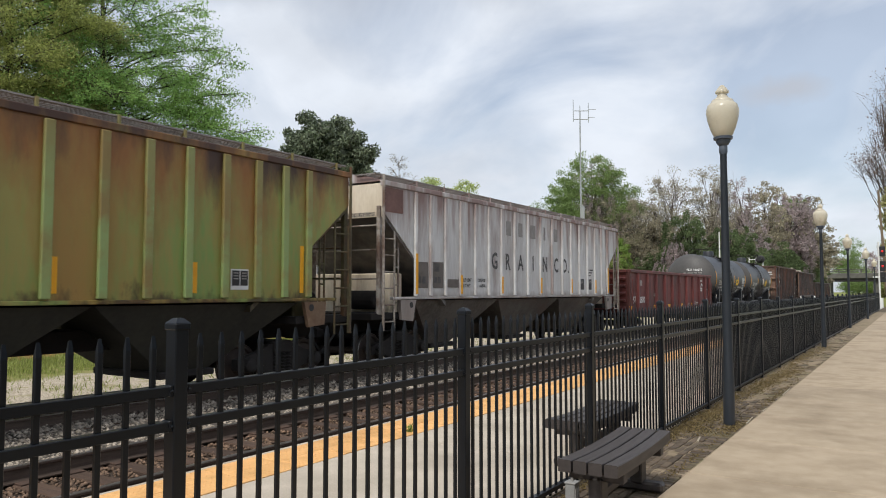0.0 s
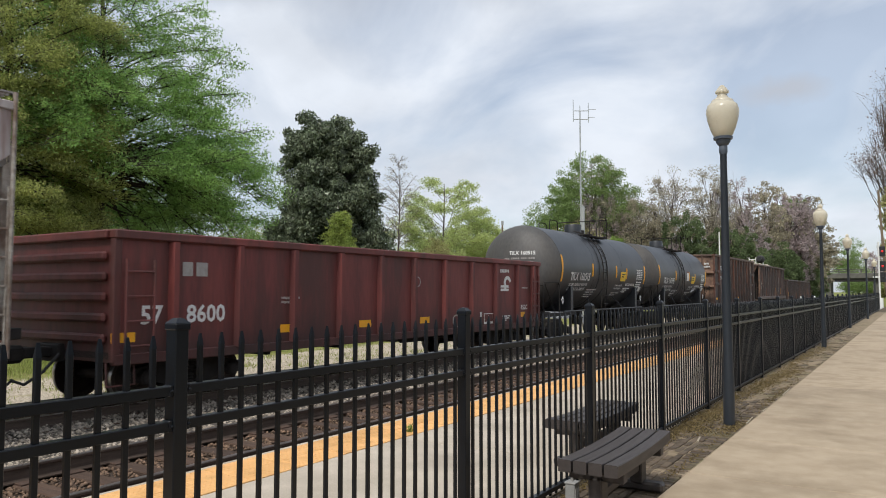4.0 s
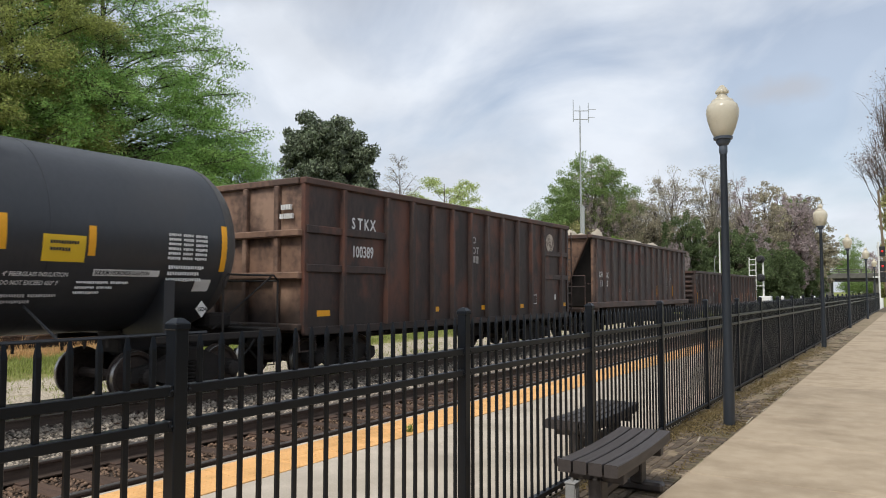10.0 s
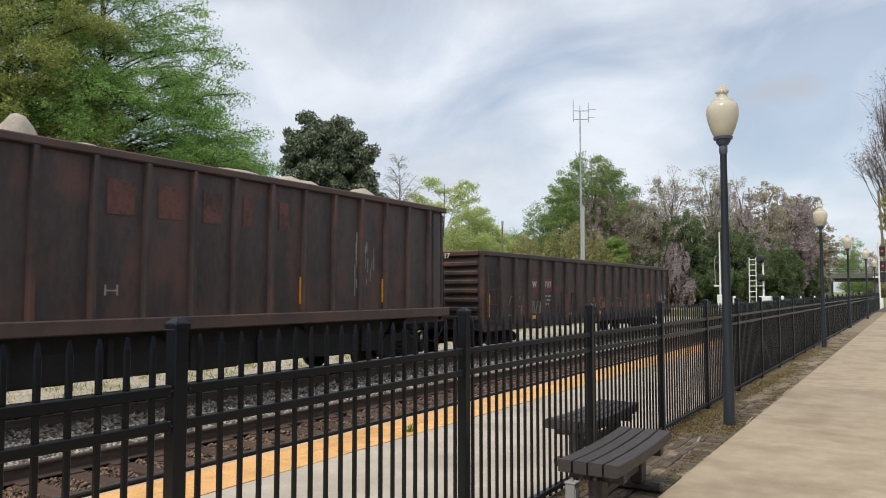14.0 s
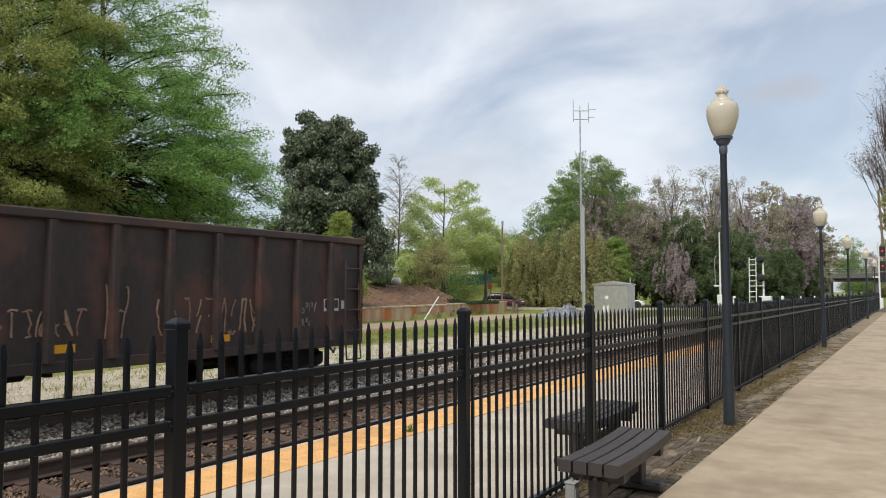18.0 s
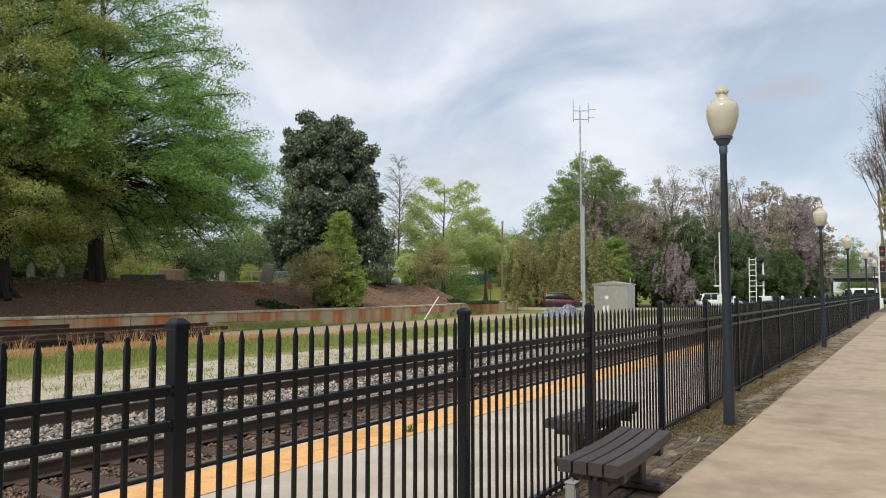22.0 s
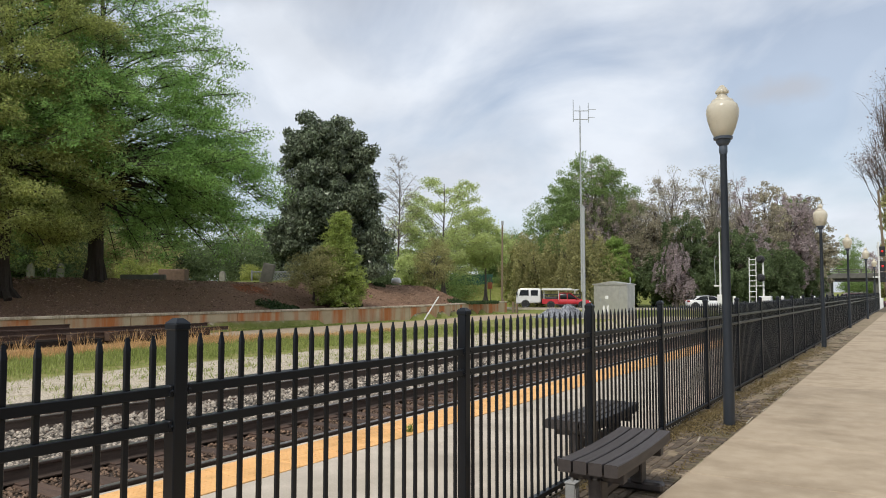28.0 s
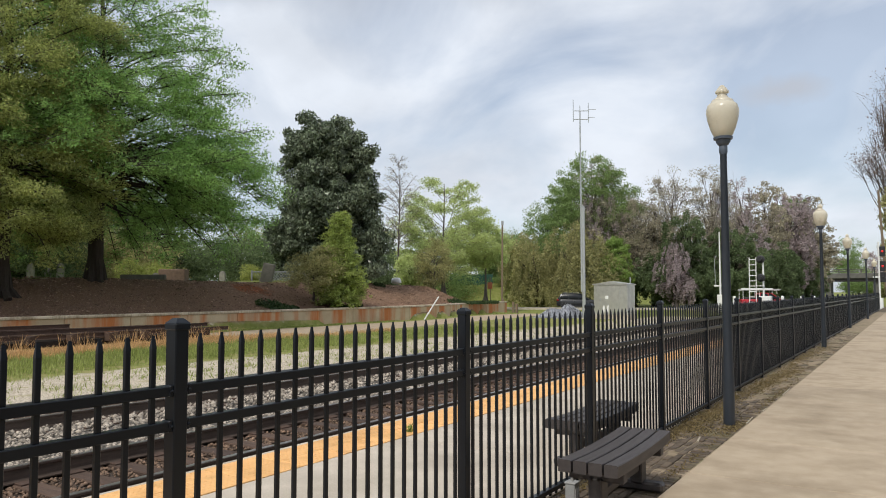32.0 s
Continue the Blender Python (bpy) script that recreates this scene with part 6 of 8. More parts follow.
    w = np.cross(d, q + 1e-4)
    w /= np.linalg.norm(w, axis=1, keepdims=True) + 1e-9
    s = size * rng.uniform(0.6, 1.35, n)[:, None]
    L, Wd = d * s * 0.5, w * s * 0.5 * aspect
    tip = 0.35
    if tri:
        return np.stack([P - L * 1.1, P + L * 1.0 - Wd, P + L * 0.5 + Wd * 1.2], 1).reshape(-1, 3)
    return np.stack([P - L - Wd * tip, P - L * 0.1 - Wd, P + L, P - L * 0.1 + Wd], 1).reshape(-1, 3)


def tree(name, label, base, lobes, trunk, leaves, size, mat_leaf, bark=None, clumps=120, clump_r=0.8, aspect=0.5, flat=0.3, droop=0.0, seed=1, branches=60, lean=(0, 0),
         clump_flat=0.6, hollow=0.55, fork=0.25, top=0.8, twigs=0, hang=0.0):
    """A tapered trunk with limbs that reach into a crown of leaf clumps filling the lobes (centre x, y, z and radii)."""
    rng = np.random.default_rng(seed)
    rnd = random.Random(seed)
    bark = bark or BARK
    root = thing(name, pose(*base), label, "tree" if "tree" in name or "magnolia" in name or "oak" in name else "shrub")
    vol = np.array([l[3] * l[4] * l[5] for l in lobes])
    which = rng.choice(len(lobes), clumps, p=vol / vol.sum())
    C = np.array(lobes)[which]
    d = rng.normal(0, 1, (clumps, 3))
    d /= np.linalg.norm(d, axis=1, keepdims=True)
    r = hollow + (1 - hollow) * rng.random(clumps) ** 0.6
    cen = C[:, :3] + d * C[:, 3:] * r[:, None]
    H = max(l[2] + l[5] for l in lobes)
    d = d[cen[:, 2] > 0.25]
    cen = cen[cen[:, 2] > 0.25]
    per = leaves // max(1, len(cen))
    off = rng.normal(0, 1, (len(cen), per, 3))
    off *= (rng.random((len(cen), per, 1)) ** 0.4) / np.linalg.norm(off, axis=2, keepdims=True) * clump_r * 1.7 * rng.uniform(0.6, 1.3, (len(cen), 1, 1))
    off[..., 2] *= clump_flat
    if droop:
        off[..., 2] -= droop * 0.55 * (off[..., 0] ** 2 + off[..., 1] ** 2) / max(0.1, clump_r)
    if hang:
        u = rng.random((len(cen), per))
        out = d[:len(cen), None, :2] * u[..., None] * hang * 0.35
        off[..., :2] = off[..., :2] * 0.5 + out
        off[..., 2] = off[..., 2] * 0.4 - hang * u ** 1.4
    P = (cen[:, None] + off).reshape(-1, 3)
    P = P[P[:, 2] > 0.05]
    part("crown", quads("crown", leaf_quads(rng, P, size, aspect, flat, droop, True), mat_leaf, 3), mat_leaf, root)
    g = Geo()
    th = H * top
    bend = [Vector((lean[0] * k * k + 0.012 * H * math.sin(5 * k + seed), lean[1] * k * k + 0.012 * H * math.cos(4 * k + seed), th * k)) for k in [i / 7 for i in range(8)]]
    g.tube([bend[0] - Vector((0, 0, 0.5))] + bend, trunk, 9, trunk * 0.22)
    g.tube([Vector((0, 0, -0.4)), Vector((0, 0, trunk * 1.1))], trunk * 1.55, 9, trunk * 0.95)
    part("trunk", g, bark, root)
    g = Geo()
    pick = list(range(len(cen)))
    rnd.shuffle(pick)
    for j in pick[:branches]:
        c = Vector(cen[j])
        k = min(0.95, max(fork, (c.z / th) * rnd.uniform(0.45, 0.8)))
        i = min(6, int(k * 7))
        s = bend[i].lerp(bend[i + 1], k * 7 - i)
        mid = s.lerp(c, 0.5) + Vector((rnd.uniform(-1, 1), rnd.uniform(-1, 1), rnd.uniform(0.2, 1.4))) * 0.06 * (c - s).length
        rr = trunk * 0.30 * (1 - 0.6 * k) * rnd.uniform(0.5, 1.1)
        g.tube([s, s.lerp(mid, 0.5) + Vector((0, 0, 0.03)), mid, mid.lerp(c, 0.6), c], rr, 5, max(0.008, rr * 0.18), caps=False)
        for t in range(twigs):
            e = c + Vector([rnd.gauss(0, clump_r) for _ in range(3)])
            b0 = mid.lerp(c, rnd.uniform(0.1, 1))
            g.tube([b0, b0.lerp(e, 0.5) + Vector((0, 0, 0.08)), e], rr * 0.3 + 0.006, 3, 0.005, caps=False)
    if branches:
        part("branchwork", g, bark, root, kind="stuff")
    return root


def limb_tree(name, label, base, profile, trunk, mat_leaf, leaves, size, n_limbs, fork, seed, slope=(-0.15, 0.8), spray=(0.5, 0.14), aspect=0.42, droop=0.35, clear=0.2, bark=None, skew=(0, 0), low=0.0, start=0.35, gap=None):
    """A tree grown limb by limb: limbs reach out to a profile of (height, radius), carry side branches, and these carry flat sprays of leaves."""
    rnd, rng = random.Random(seed), np.random.default_rng(seed)
    bark = bark or BARK
    root = thing(name, pose(*base), label, "tree")
    hs, rs = [p[0] for p in profile], [p[1] for p in profile]
    H, widest = hs[-1], max(rs)
    axis = [Vector((skew[0] * k * k + 0.010 * H * math.sin(5 * k + seed) * k, skew[1] * k * k + 0.010 * H * math.cos(4 * k + seed) * k, 0.94 * H * k)) for k in [i / 10 for i in range(11)]]

    def on_axis(z):
        k = min(9.999, max(0, z / (0.94 * H) * 10))
        return axis[int(k)].lerp(axis[int(k) + 1], k - int(k))

    g = Geo().tube([axis[0] - Vector((0, 0, 0.6))] + axis, trunk, 10, trunk * 0.1)
    for i in range(6):
        a = i * 1.05 + rnd.uniform(-0.2, 0.2)
        g.tube([(math.cos(a) * trunk * 1.9, math.sin(a) * trunk * 1.9, -0.35), (math.cos(a) * trunk * 1.0, math.sin(a) * trunk * 1.0, 0.15), (math.cos(a) * trunk * 0.6, math.sin(a) * trunk * 0.6, 1.3)], trunk * 0.5, 6, trunk * 0.25)
    part("trunk", g, bark, root)
    zz = np.linspace(hs[0], H, 200)
    cum = np.cumsum((np.interp(zz, hs, rs) + 0.6) * (1 + low * (zz < 0.2 * H)))
    cum /= cum[-1]
    centres = []
    for i in range(n_limbs):
        zt = float(np.interp((i + rnd.random()) / n_limbs, cum, zz))
        short = rnd.uniform(0.45, 0.8) if i % 3 == 2 else rnd.uniform(0.80, 1.08)
        R = float(np.interp(zt, hs, rs)) * short
        k, a = zt / H, i * 2.39996 + rnd.uniform(-0.35, 0.35)
        if gap and zt < gap[2] and abs((a - gap[0] + math.pi) % (2 * math.pi) - math.pi) < gap[1]:
            continue
        rise = R * (slope[0] + (slope[1] - slope[0]) * k) * rnd.uniform(0.5, 1.5)
        o = on_axis(min(max(fork + rnd.random() * 0.14 * H, zt - rise), 0.9 * H))
        c = on_axis(zt)
        tip = Vector((c.x + math.cos(a) * R, c.y + math.sin(a) * R, zt))
        arch = R * (0.16 * (1 - k) + 0.03) * rnd.uniform(0.2, 1.3)
        wob = [rnd.uniform(-0.04, 0.04) * R for _ in range(4)]

        def at(q):
            p = o.lerp(tip, q) + Vector((wob[0] * math.sin(6 * q) - wob[1] * q, wob[2] * math.sin(5 * q), arch * 4 * q * (1 - q) * (1.15 - 0.3 * q) + wob[3] * math.sin(7 * q)))
            return p

        rr = max(0.025, trunk * 0.22 * (R / widest) ** 0.8 * (1 - 0.45 * k))
        g = Geo().tube([at(q / 8) for q in range(9)], rr, 6, 0.014, caps=False)
        flat_d = Vector((math.cos(a), math.sin(a), 0))
        for q in (0.62, 0.74, 0.86, 0.95, 1.0):
            centres.append(at(q))
        for j in range(max(6, int(R * 2.5))):
            q = rnd.uniform(clear, 1.0) ** 0.85
            p = at(q)
            b = rnd.uniform(0.45, 1.3) * (1 if j % 2 else -1)
            d = Matrix.Rotation(b, 3, "Z") @ flat_d
            ln = R * rnd.uniform(0.14, 0.34) * (1.3 - 0.8 * q) + 0.45
            e = p + d * ln + Vector((0, 0, rnd.uniform(-0.2, 0.35) * ln - droop * 0.22 * ln * ln * (1.1 - k)))
            m = p.lerp(e, 0.5) + Vector((0, 0, 0.10 * ln))
            g.tube([p, m, e], rr * 0.3 * (1.2 - q) + 0.012, 4, 0.007, caps=False)
            n = max(3, int(ln / 0.34))
            for t in range(n):
                f = start + (1.07 - start) * (t + rnd.random() * 0.6) / n
                centres.append((p.lerp(m, f * 2) if f < 0.5 else m.lerp(e, f * 2 - 1)) + Vector((rnd.gauss(0, 0.14), rnd.gauss(0, 0.14), rnd.gauss(0, 0.10))))
        part("limb", g, bark, root)
    C = np.array([tuple(c) for c in centres])
    per = max(4, leaves // len(C))
    off = rng.normal(0, 1, (len(C), per, 3))
    off *= (rng.random((len(C), per, 1)) ** 0.5) / np.linalg.norm(off, axis=2, keepdims=True)
    grow = rng.uniform(0.55, 1.35, (len(C), 1, 1))
    off = off * grow * np.array([spray[0], spray[0], spray[1]])
    off[..., 2] -= droop * (off[..., 0] ** 2 + off[..., 1] ** 2) / spray[0]
    P = (C[:, None] + off).reshape(-1, 3)
    part("crown", quads("crown", leaf_quads(rng, P, size, aspect, 0.35, droop, True), mat_leaf, 3), mat_leaf, root)
    return root


OAK = leaf("oak_leaf", (0.335, 0.515, 0.160), (0.205, 0.355, 0.105), 0.45, tr=0.64, rough=0.75)
OAK_WARM = leaf("oak_leaf_olive", (0.44, 0.48, 0.165), (0.29, 0.335, 0.115), 0.42, tr=0.64, rough=0.75)
MAG = leaf("magnolia_leaf", (0.20, 0.235, 0.155), (0.12, 0.150, 0.095), 0.75, tr=0.25, rough=0.26)
CYP = leaf("cypress_leaf", (0.40, 0.47, 0.13), (0.28, 0.36, 0.09), 0.4, tr=0.5)
LIME = leaf("spring_leaf", (0.58, 0.65, 0.28), (0.44, 0.52, 0.21), 0.25, tr=0.5, rough=0.8)
OLIVE = leaf("olive_bush_leaf", (0.48, 0.46, 0.21), (0.28, 0.27, 0.12), 0.32, tr=0.5, rough=0.8)
MID = leaf("mid_green_leaf", (0.28, 0.38, 0.14), (0.20, 0.29, 0.10), 0.32, tr=0.5, rough=0.8)
DARKG = leaf("dark_green_leaf", (0.19, 0.25, 0.115), (0.125, 0.17, 0.08), 0.4, tr=0.5, rough=0.8)
FRESH = leaf("fresh_green_leaf", (0.36, 0.47, 0.14), (0.25, 0.36, 0.10), 0.3, tr=0.5, rough=0.8)
GOLD = leaf("golden_leaf", (0.44, 0.47, 0.15), (0.32, 0.36, 0.10), 0.25, tr=0.5, rough=0.8)
MAUVE = leaf("mauve_bloom", (0.56, 0.475, 0.48), (0.37, 0.31, 0.30), 0.35, tr=0.5, rough=0.8)
GREYT = leaf("budding_grey_brown", (0.50, 0.46, 0.33), (0.34, 0.30, 0.23), 0.32, tr=0.5, rough=0.8)
BROWNT = leaf("brown_bud", (0.33, 0.22, 0.16), (0.22, 0.145, 0.105), 0.4, tr=0.5, rough=0.8)

limb_tree("oak_tree", "large spreading oak with fresh drooping green foliage", (-35.8, 22.2, 2.0),
          [(1.2, 6.0), (2.0, 7.6), (3.2, 8.8), (5.0, 8.9), (6.6, 8.4), (9.8, 7.0), (12.4, 5.9), (15.0, 4.7), (17.0, 3.4), (18.8, 1.3)], 0.46, OAK, 290000, 0.135, 190, 4.2, 11, slope=(-0.22, 0.75), spray=(0.60, 0.34), droop=0.3, low=0.6, clear=0.4, start=0.5, gap=(-0.55, 0.55, 4.6))
limb_tree("oak_tree", "broad oak with olive-green spring foliage", (-33.9, 16.6, 1.6),
          [(1.2, 3.0), (2.4, 4.0), (4.4, 4.6), (8.0, 5.0), (12.0, 4.7), (15.0, 4.1), (18.0, 2.8), (20.0, 0.8)], 0.36, OAK_WARM, 210000, 0.135, 150, 3.0, 12, slope=(-0.25, 0.6), spray=(0.60, 0.34), droop=0.3, low=0.8, clear=0.3, start=0.5)
# Oak outside the view, added only to cast shade on the left bank.
limb_tree("oak_tree", "unseen oak added left of the view to shade the bank", (-33.6, 8.6, 1.5), [(1.4, 3.6), (4.0, 4.4), (9.0, 4.4), (13.0, 3.4), (16.0, 1.0)], 0.34, OAK_WARM, 60000, 0.25, 70, 3.0, 10, slope=(-0.2, 0.6), spray=(0.7, 0.4), droop=0.3)
tree("magnolia", "dense dark glossy magnolia tree", (-38.7, 44.1, 2.1),
     [(-1.75, -1.1, 12.0, 1.7, 1.7, 1.9), (-0.3, -0.2, 11.7, 2.1, 2.1, 1.7), (-0.7, -0.4, 10.6, 3.1, 3.1, 2.0), (0.9, 0.5, 10.9, 2.2, 2.2, 1.9), (-0.2, -0.15, 9.0, 3.7, 3.7, 2.3), (-0.2, -0.15, 6.6, 4.2, 4.2, 2.6), (-0.3, -0.2, 3.8, 4.7, 4.7, 3.0), (0.0, 0.0, 1.7, 4.4, 4.4, 1.8)], 0.4, 160000, 0.27, MAG, clumps=800, clump_r=0.42, aspect=0.5, flat=0.1, seed=13, branches=140, hollow=0.35, clump_flat=0.8)
limb_tree("cypress_tree", "conical yellow-green cypress at the edge of the bank", (-30.7, 35.6, 0.5),
          [(0.15, 1.25), (0.7, 1.5), (1.6, 1.42), (3.0, 1.02), (4.4, 0.58), (5.5, 0.26), (6.2, 0.05)], 0.10, CYP, 60000, 0.11, 130, 0.25, 14, slope=(-0.1, 0.75), spray=(0.20, 0.13), aspect=0.4, droop=0.15)
tree("olive_shrub", "loose olive-brown shrub beside the cypress", (-31.4, 34.0, 1.5), [(0, 0, 1.2, 1.5, 1.7, 1.3), (0.5, 0.6, 2.0, 1.1, 1.1, 1.1)], 0.06, 12000, 0.15, OLIVE, clumps=110, clump_r=0.34, aspect=0.35, seed=15, branches=50, fork=0.05, twigs=2)
limb_tree("spring_tree", "airy lime-green spring tree with grey limbs", (-40.4, 63.0, 1.6),
          [(2.0, 3.8), (4.0, 5.0), (6.8, 5.4), (9.4, 4.4), (11.8, 1.6)], 0.20, LIME, 44000, 0.20, 60, 1.6, 16, slope=(0.5, 1.0), spray=(0.6, 0.4), droop=0.1, clear=0.4, bark=BARK_GREY)
limb_tree("spring_tree", "young lime-green tree beside the road", (-37.4, 66.5, 1.0),
          [(3.4, 2.2), (4.6, 2.8), (6.0, 2.4), (7.8, 0.8)], 0.14, LIME, 16000, 0.2, 34, 2.4, 20, slope=(0.4, 1.0), spray=(0.6, 0.4), droop=0.1, clear=0.35, bark=BARK_GREY)
limb_tree("bare_tree", "thin tree nearly bare of leaves", (-42.3, 57.8, 2.1), [(4.0, 1.6), (7.0, 2.2), (10.0, 1.9), (13.4, 0.4)], 0.13, GREYT, 1600, 0.1, 52, 3.0, 17, slope=(0.7, 1.2), bark=BARK_GREY)
tree("brown_shrub", "twiggy red-brown shrub on the bank", (-37.6, 57.0, 1.5), [(0, 0, 2.7, 1.7, 1.7, 2.2)], 0.07, 10000, 0.15, OLIVE, BARK_GREY, clumps=90, clump_r=0.42, seed=18, branches=80, fork=0.03, twigs=3)
for x, y, r, sd in ((-44.2, 29.9, 1.0, 90), (-44.2, 40.6, 0.9, 93), (-46.2, 33.6, 0.9, 96)):
    tree("golden_shrub", "sunlit yellow-green shrub behind the lawn", (x, y, 1.9), [(0, 0, 0.9, r, r, 0.9)], 0.05, 3500, 0.12, GOLD, clumps=50, clump_r=0.28, seed=sd, branches=20, fork=0.05)
tree("green_shrub", "bright green shrub on the bank", (-40.5, 57.2, 2.0), [(0, 0, 1.7, 1.3, 1.3, 1.5)], 0.07, 6000, 0.2, LIME, clumps=60, clump_r=0.38, seed=19, branches=30, fork=0.05)

# the wooded edge beyond the road
WOODS = [
    # kind, x, y, height, radius, seed
    ("MID", -46.5, 91, 11.0, 4.0, 31), ("MID", -43.0, 94, 14.5, 4.2, 29), ("OLIVE", -41.5, 87, 10.0, 4.8, 32), ("OLIVE", -36.5, 88, 11.5, 5.2, 34), 
    ("GREYT", -37.0, 97, 20.5, 5.0, 33), ("MAUVE", -35.5, 95, 16.0, 4.2, 30), ("DARKG", -38.5, 92, 8.0, 4.6, 57), ("DARKG", -33.5, 92, 9.0, 4.2, 36), ("GREYT", -31.5, 97, 15.0, 4.4, 37), ("FRESH", -32.0, 91, 9.0, 2.2, 38),
    ("GREYT", -27.5, 102, 19.0, 5.0, 39), ("GREYT", -29.5, 99, 16.5, 4.4, 28), ("MAUVE", -25.0, 93.5, 9.0, 2.1, 40), ("DARKG", -24.5, 97, 12.5, 4.4, 41), ("DARKG", -27.5, 95, 8.0, 3.6, 56),
    ("GREYT", -23.0, 104, 19.5, 5.0, 42), ("MAUVE", -19.5, 107, 18.5, 4.8, 43), ("DARKG", -19.5, 100, 11.0, 4.2, 44), ("DARKG", -21.0, 97, 7.0, 3.4, 27), ("GREYT", -17.5, 114, 18.0, 4.8, 45),
    ("MAUVE", -15.8, 122, 18.0, 4.6, 46), ("DARKG", -16.0, 108, 9.5, 3.6, 47), ("DARKG", -15.2, 114, 8.0, 3.2, 26), ("GREYT", -15.0, 133, 18.5, 4.8, 48), ("MID", -17.2, 148, 19.5, 4.6, 49),
    ("DARKG", -15.5, 126, 9.5, 3.4, 50), ("MAUVE", -16.2, 140, 12.0, 3.2, 24), ("DARKG", -17.0, 150, 12.0, 3.6, 25), ("MID", -20.0, 175, 18.0, 5.2, 51), ("DARKG", -19.5, 168, 12.0, 4.0, 52), ("MID", -19, 300, 22.0, 6.5, 53), ("MAUVE", -12, 330, 20.0, 9.0, 54), ("GREYT", 2, 360, 16.0, 9.0, 58),
    ("MID", -50, 96, 11.0, 5.0, 55), ("MID", -15, 285, 9.0, 6.0, 61), ("OLIVE", -8, 292, 9.0, 6.5, 62), ("MID", -1, 300, 9.0, 6.5, 63),
]
NAMES = {"FRESH": ("spring_tree", "fresh bright green tree in the wood"), "MID": ("leafy_tree", "leafy mid-green tree in the wood beyond the road"), "OLIVE": ("olive_tree", "drooping olive-green tree at the wood's edge"),
         "GREYT": ("budding_tree", "grey-brown budding tree in the wood"), "MAUVE": ("flowering_tree", "twiggy tree with dusty mauve blossom"),
         "DARKG": ("evergreen_tree", "dark ivy-covered tree in the wood"), "LIME": ("spring_tree", "fresh lime-green tree in the wood")}
for kind, x, y, h, r, sd in WOODS:
    M = {"FRESH": FRESH, "MID": MID, "OLIVE": OLIVE, "GREYT": GREYT, "MAUVE": MAUVE, "DARKG": DARKG, "LIME": LIME}[kind]
    thin = kind in ("GREYT", "MAUVE")
    full = kind in ("DARKG", "OLIVE")
    q = random.Random(sd)
    lob = [(q.uniform(-.2, .2) * r, q.uniform(-.2, .2) * r, h * 0.72, r * 0.75, r * 0.75, h * 0.28), (q.uniform(-.3, .3) * r, q.uniform(-.3, .3) * r, h * 0.48, r, r, h * 0.28),
           (q.uniform(-.3, .3) * r, q.uniform(-.3, .3) * r, h * (0.25 if full else 0.36), r * 0.95, r * 0.95, h * 0.25)]
    tree(*NAMES[kind], (x, y, -0.4), lob, 0.2 + h * 0.008, (24000 if thin else 30000) if y < 112 else 16000, (0.21 if thin else 0.27) if y < 112 else 0.42, M, BARK_GREY if thin else BARK, clumps=300 if thin else 420 if kind == "OLIVE" else 260, clump_r=r * (0.11 if thin else 0.10 if kind == "OLIVE" else 0.14),
         aspect=0.42, seed=sd, branches=130 if thin and y < 145 else 60 if y < 130 else 25, hollow=0.3, twigs=8 if thin and y < 145 else 2, clump_flat=0.7, hang={"OLIVE": 2.4, "MAUVE": 1.1, "DARKG": 0.7}.get(kind, 0.0))
for x, y, h, r, sd in ((-62, 60, 6, 4.5, 71), (-70, 45, 10, 6, 72), (-66, 30, 8, 5, 73), (-60, 20, 9, 5, 74), (-58, 72, 9, 5, 75), (-52, 82, 9, 5, 76), (-75, 70, 11, 7, 77), (-64, 8, 9, 6, 78), (-52, 28, 6, 3.6, 94), (-50, 24.5, 6, 3.4, 98), (-72, 40, 12, 7, 82), (-57, 51, 5.5, 4, 90), (-53, 36.5, 4.5, 3.4, 93), (-54, 41.5, 4.2, 3.2, 94), (-55, 32.5, 5.0, 3.6, 97), (-75, 52, 12, 7, 86), (-50, 66, 6, 3.5, 79), (-54, 24, 6.5, 4.5, 84), (-52, 15, 7, 4.5, 85), (-60, 40, 8, 5, 86), (-51, 20, 6, 3.6, 95)):
    tree("leafy_tree", "leafy tree behind the lawn", (x, y, 1.8 if y < 62 else 0), [(0, 0, h * 0.62, r, r, h * 0.38), (0, 0, h * 0.25, r * 0.9, r * 0.9, h * 0.25)], 0.2, 14000, 0.23, (MID, OLIVE, DARKG, DARKG)[sd % 4], clumps=130, clump_r=r * 0.2, seed=sd, branches=30, hollow=0.4)
limb_tree("leafy_tree", "round-crowned green tree rising above the wood", (-38.0, 98.0, -0.4),
          [(7.0, 6.2), (10.0, 6.8), (14.0, 6.8), (17.5, 5.8), (20.0, 4.0), (21.6, 1.6)], 0.4, MID, 60000, 0.30, 110, 4.0, 35, slope=(0.5, 0.9), spray=(0.8, 0.5), droop=0.1, clear=0.4, bark=BARK_GREY)
tree("bare_tree", "tall twiggy tree with brown buds beyond the crossing", (-1.9, 100, -0.4), [(1.2, 0, 22, 3.2, 4, 8), (-0.8, 0, 17.6, 3.2, 4, 2.0), (1.0, 0, 13, 1.8, 4, 4)], 0.3, 9000, 0.16, BROWNT, BARK_GREY, clumps=160, clump_r=0.8, seed=81, branches=160, hollow=0.2, twigs=6, fork=0.3)
tree("olive_tree", "shaggy brown-green evergreen beside the crossing", (-1.2, 98, -0.4), [(0, 0, 8, 1.2, 2, 7)], 0.2, 9000, 0.3, OLIVE, clumps=100, clump_r=0.6, seed=82, branches=20)


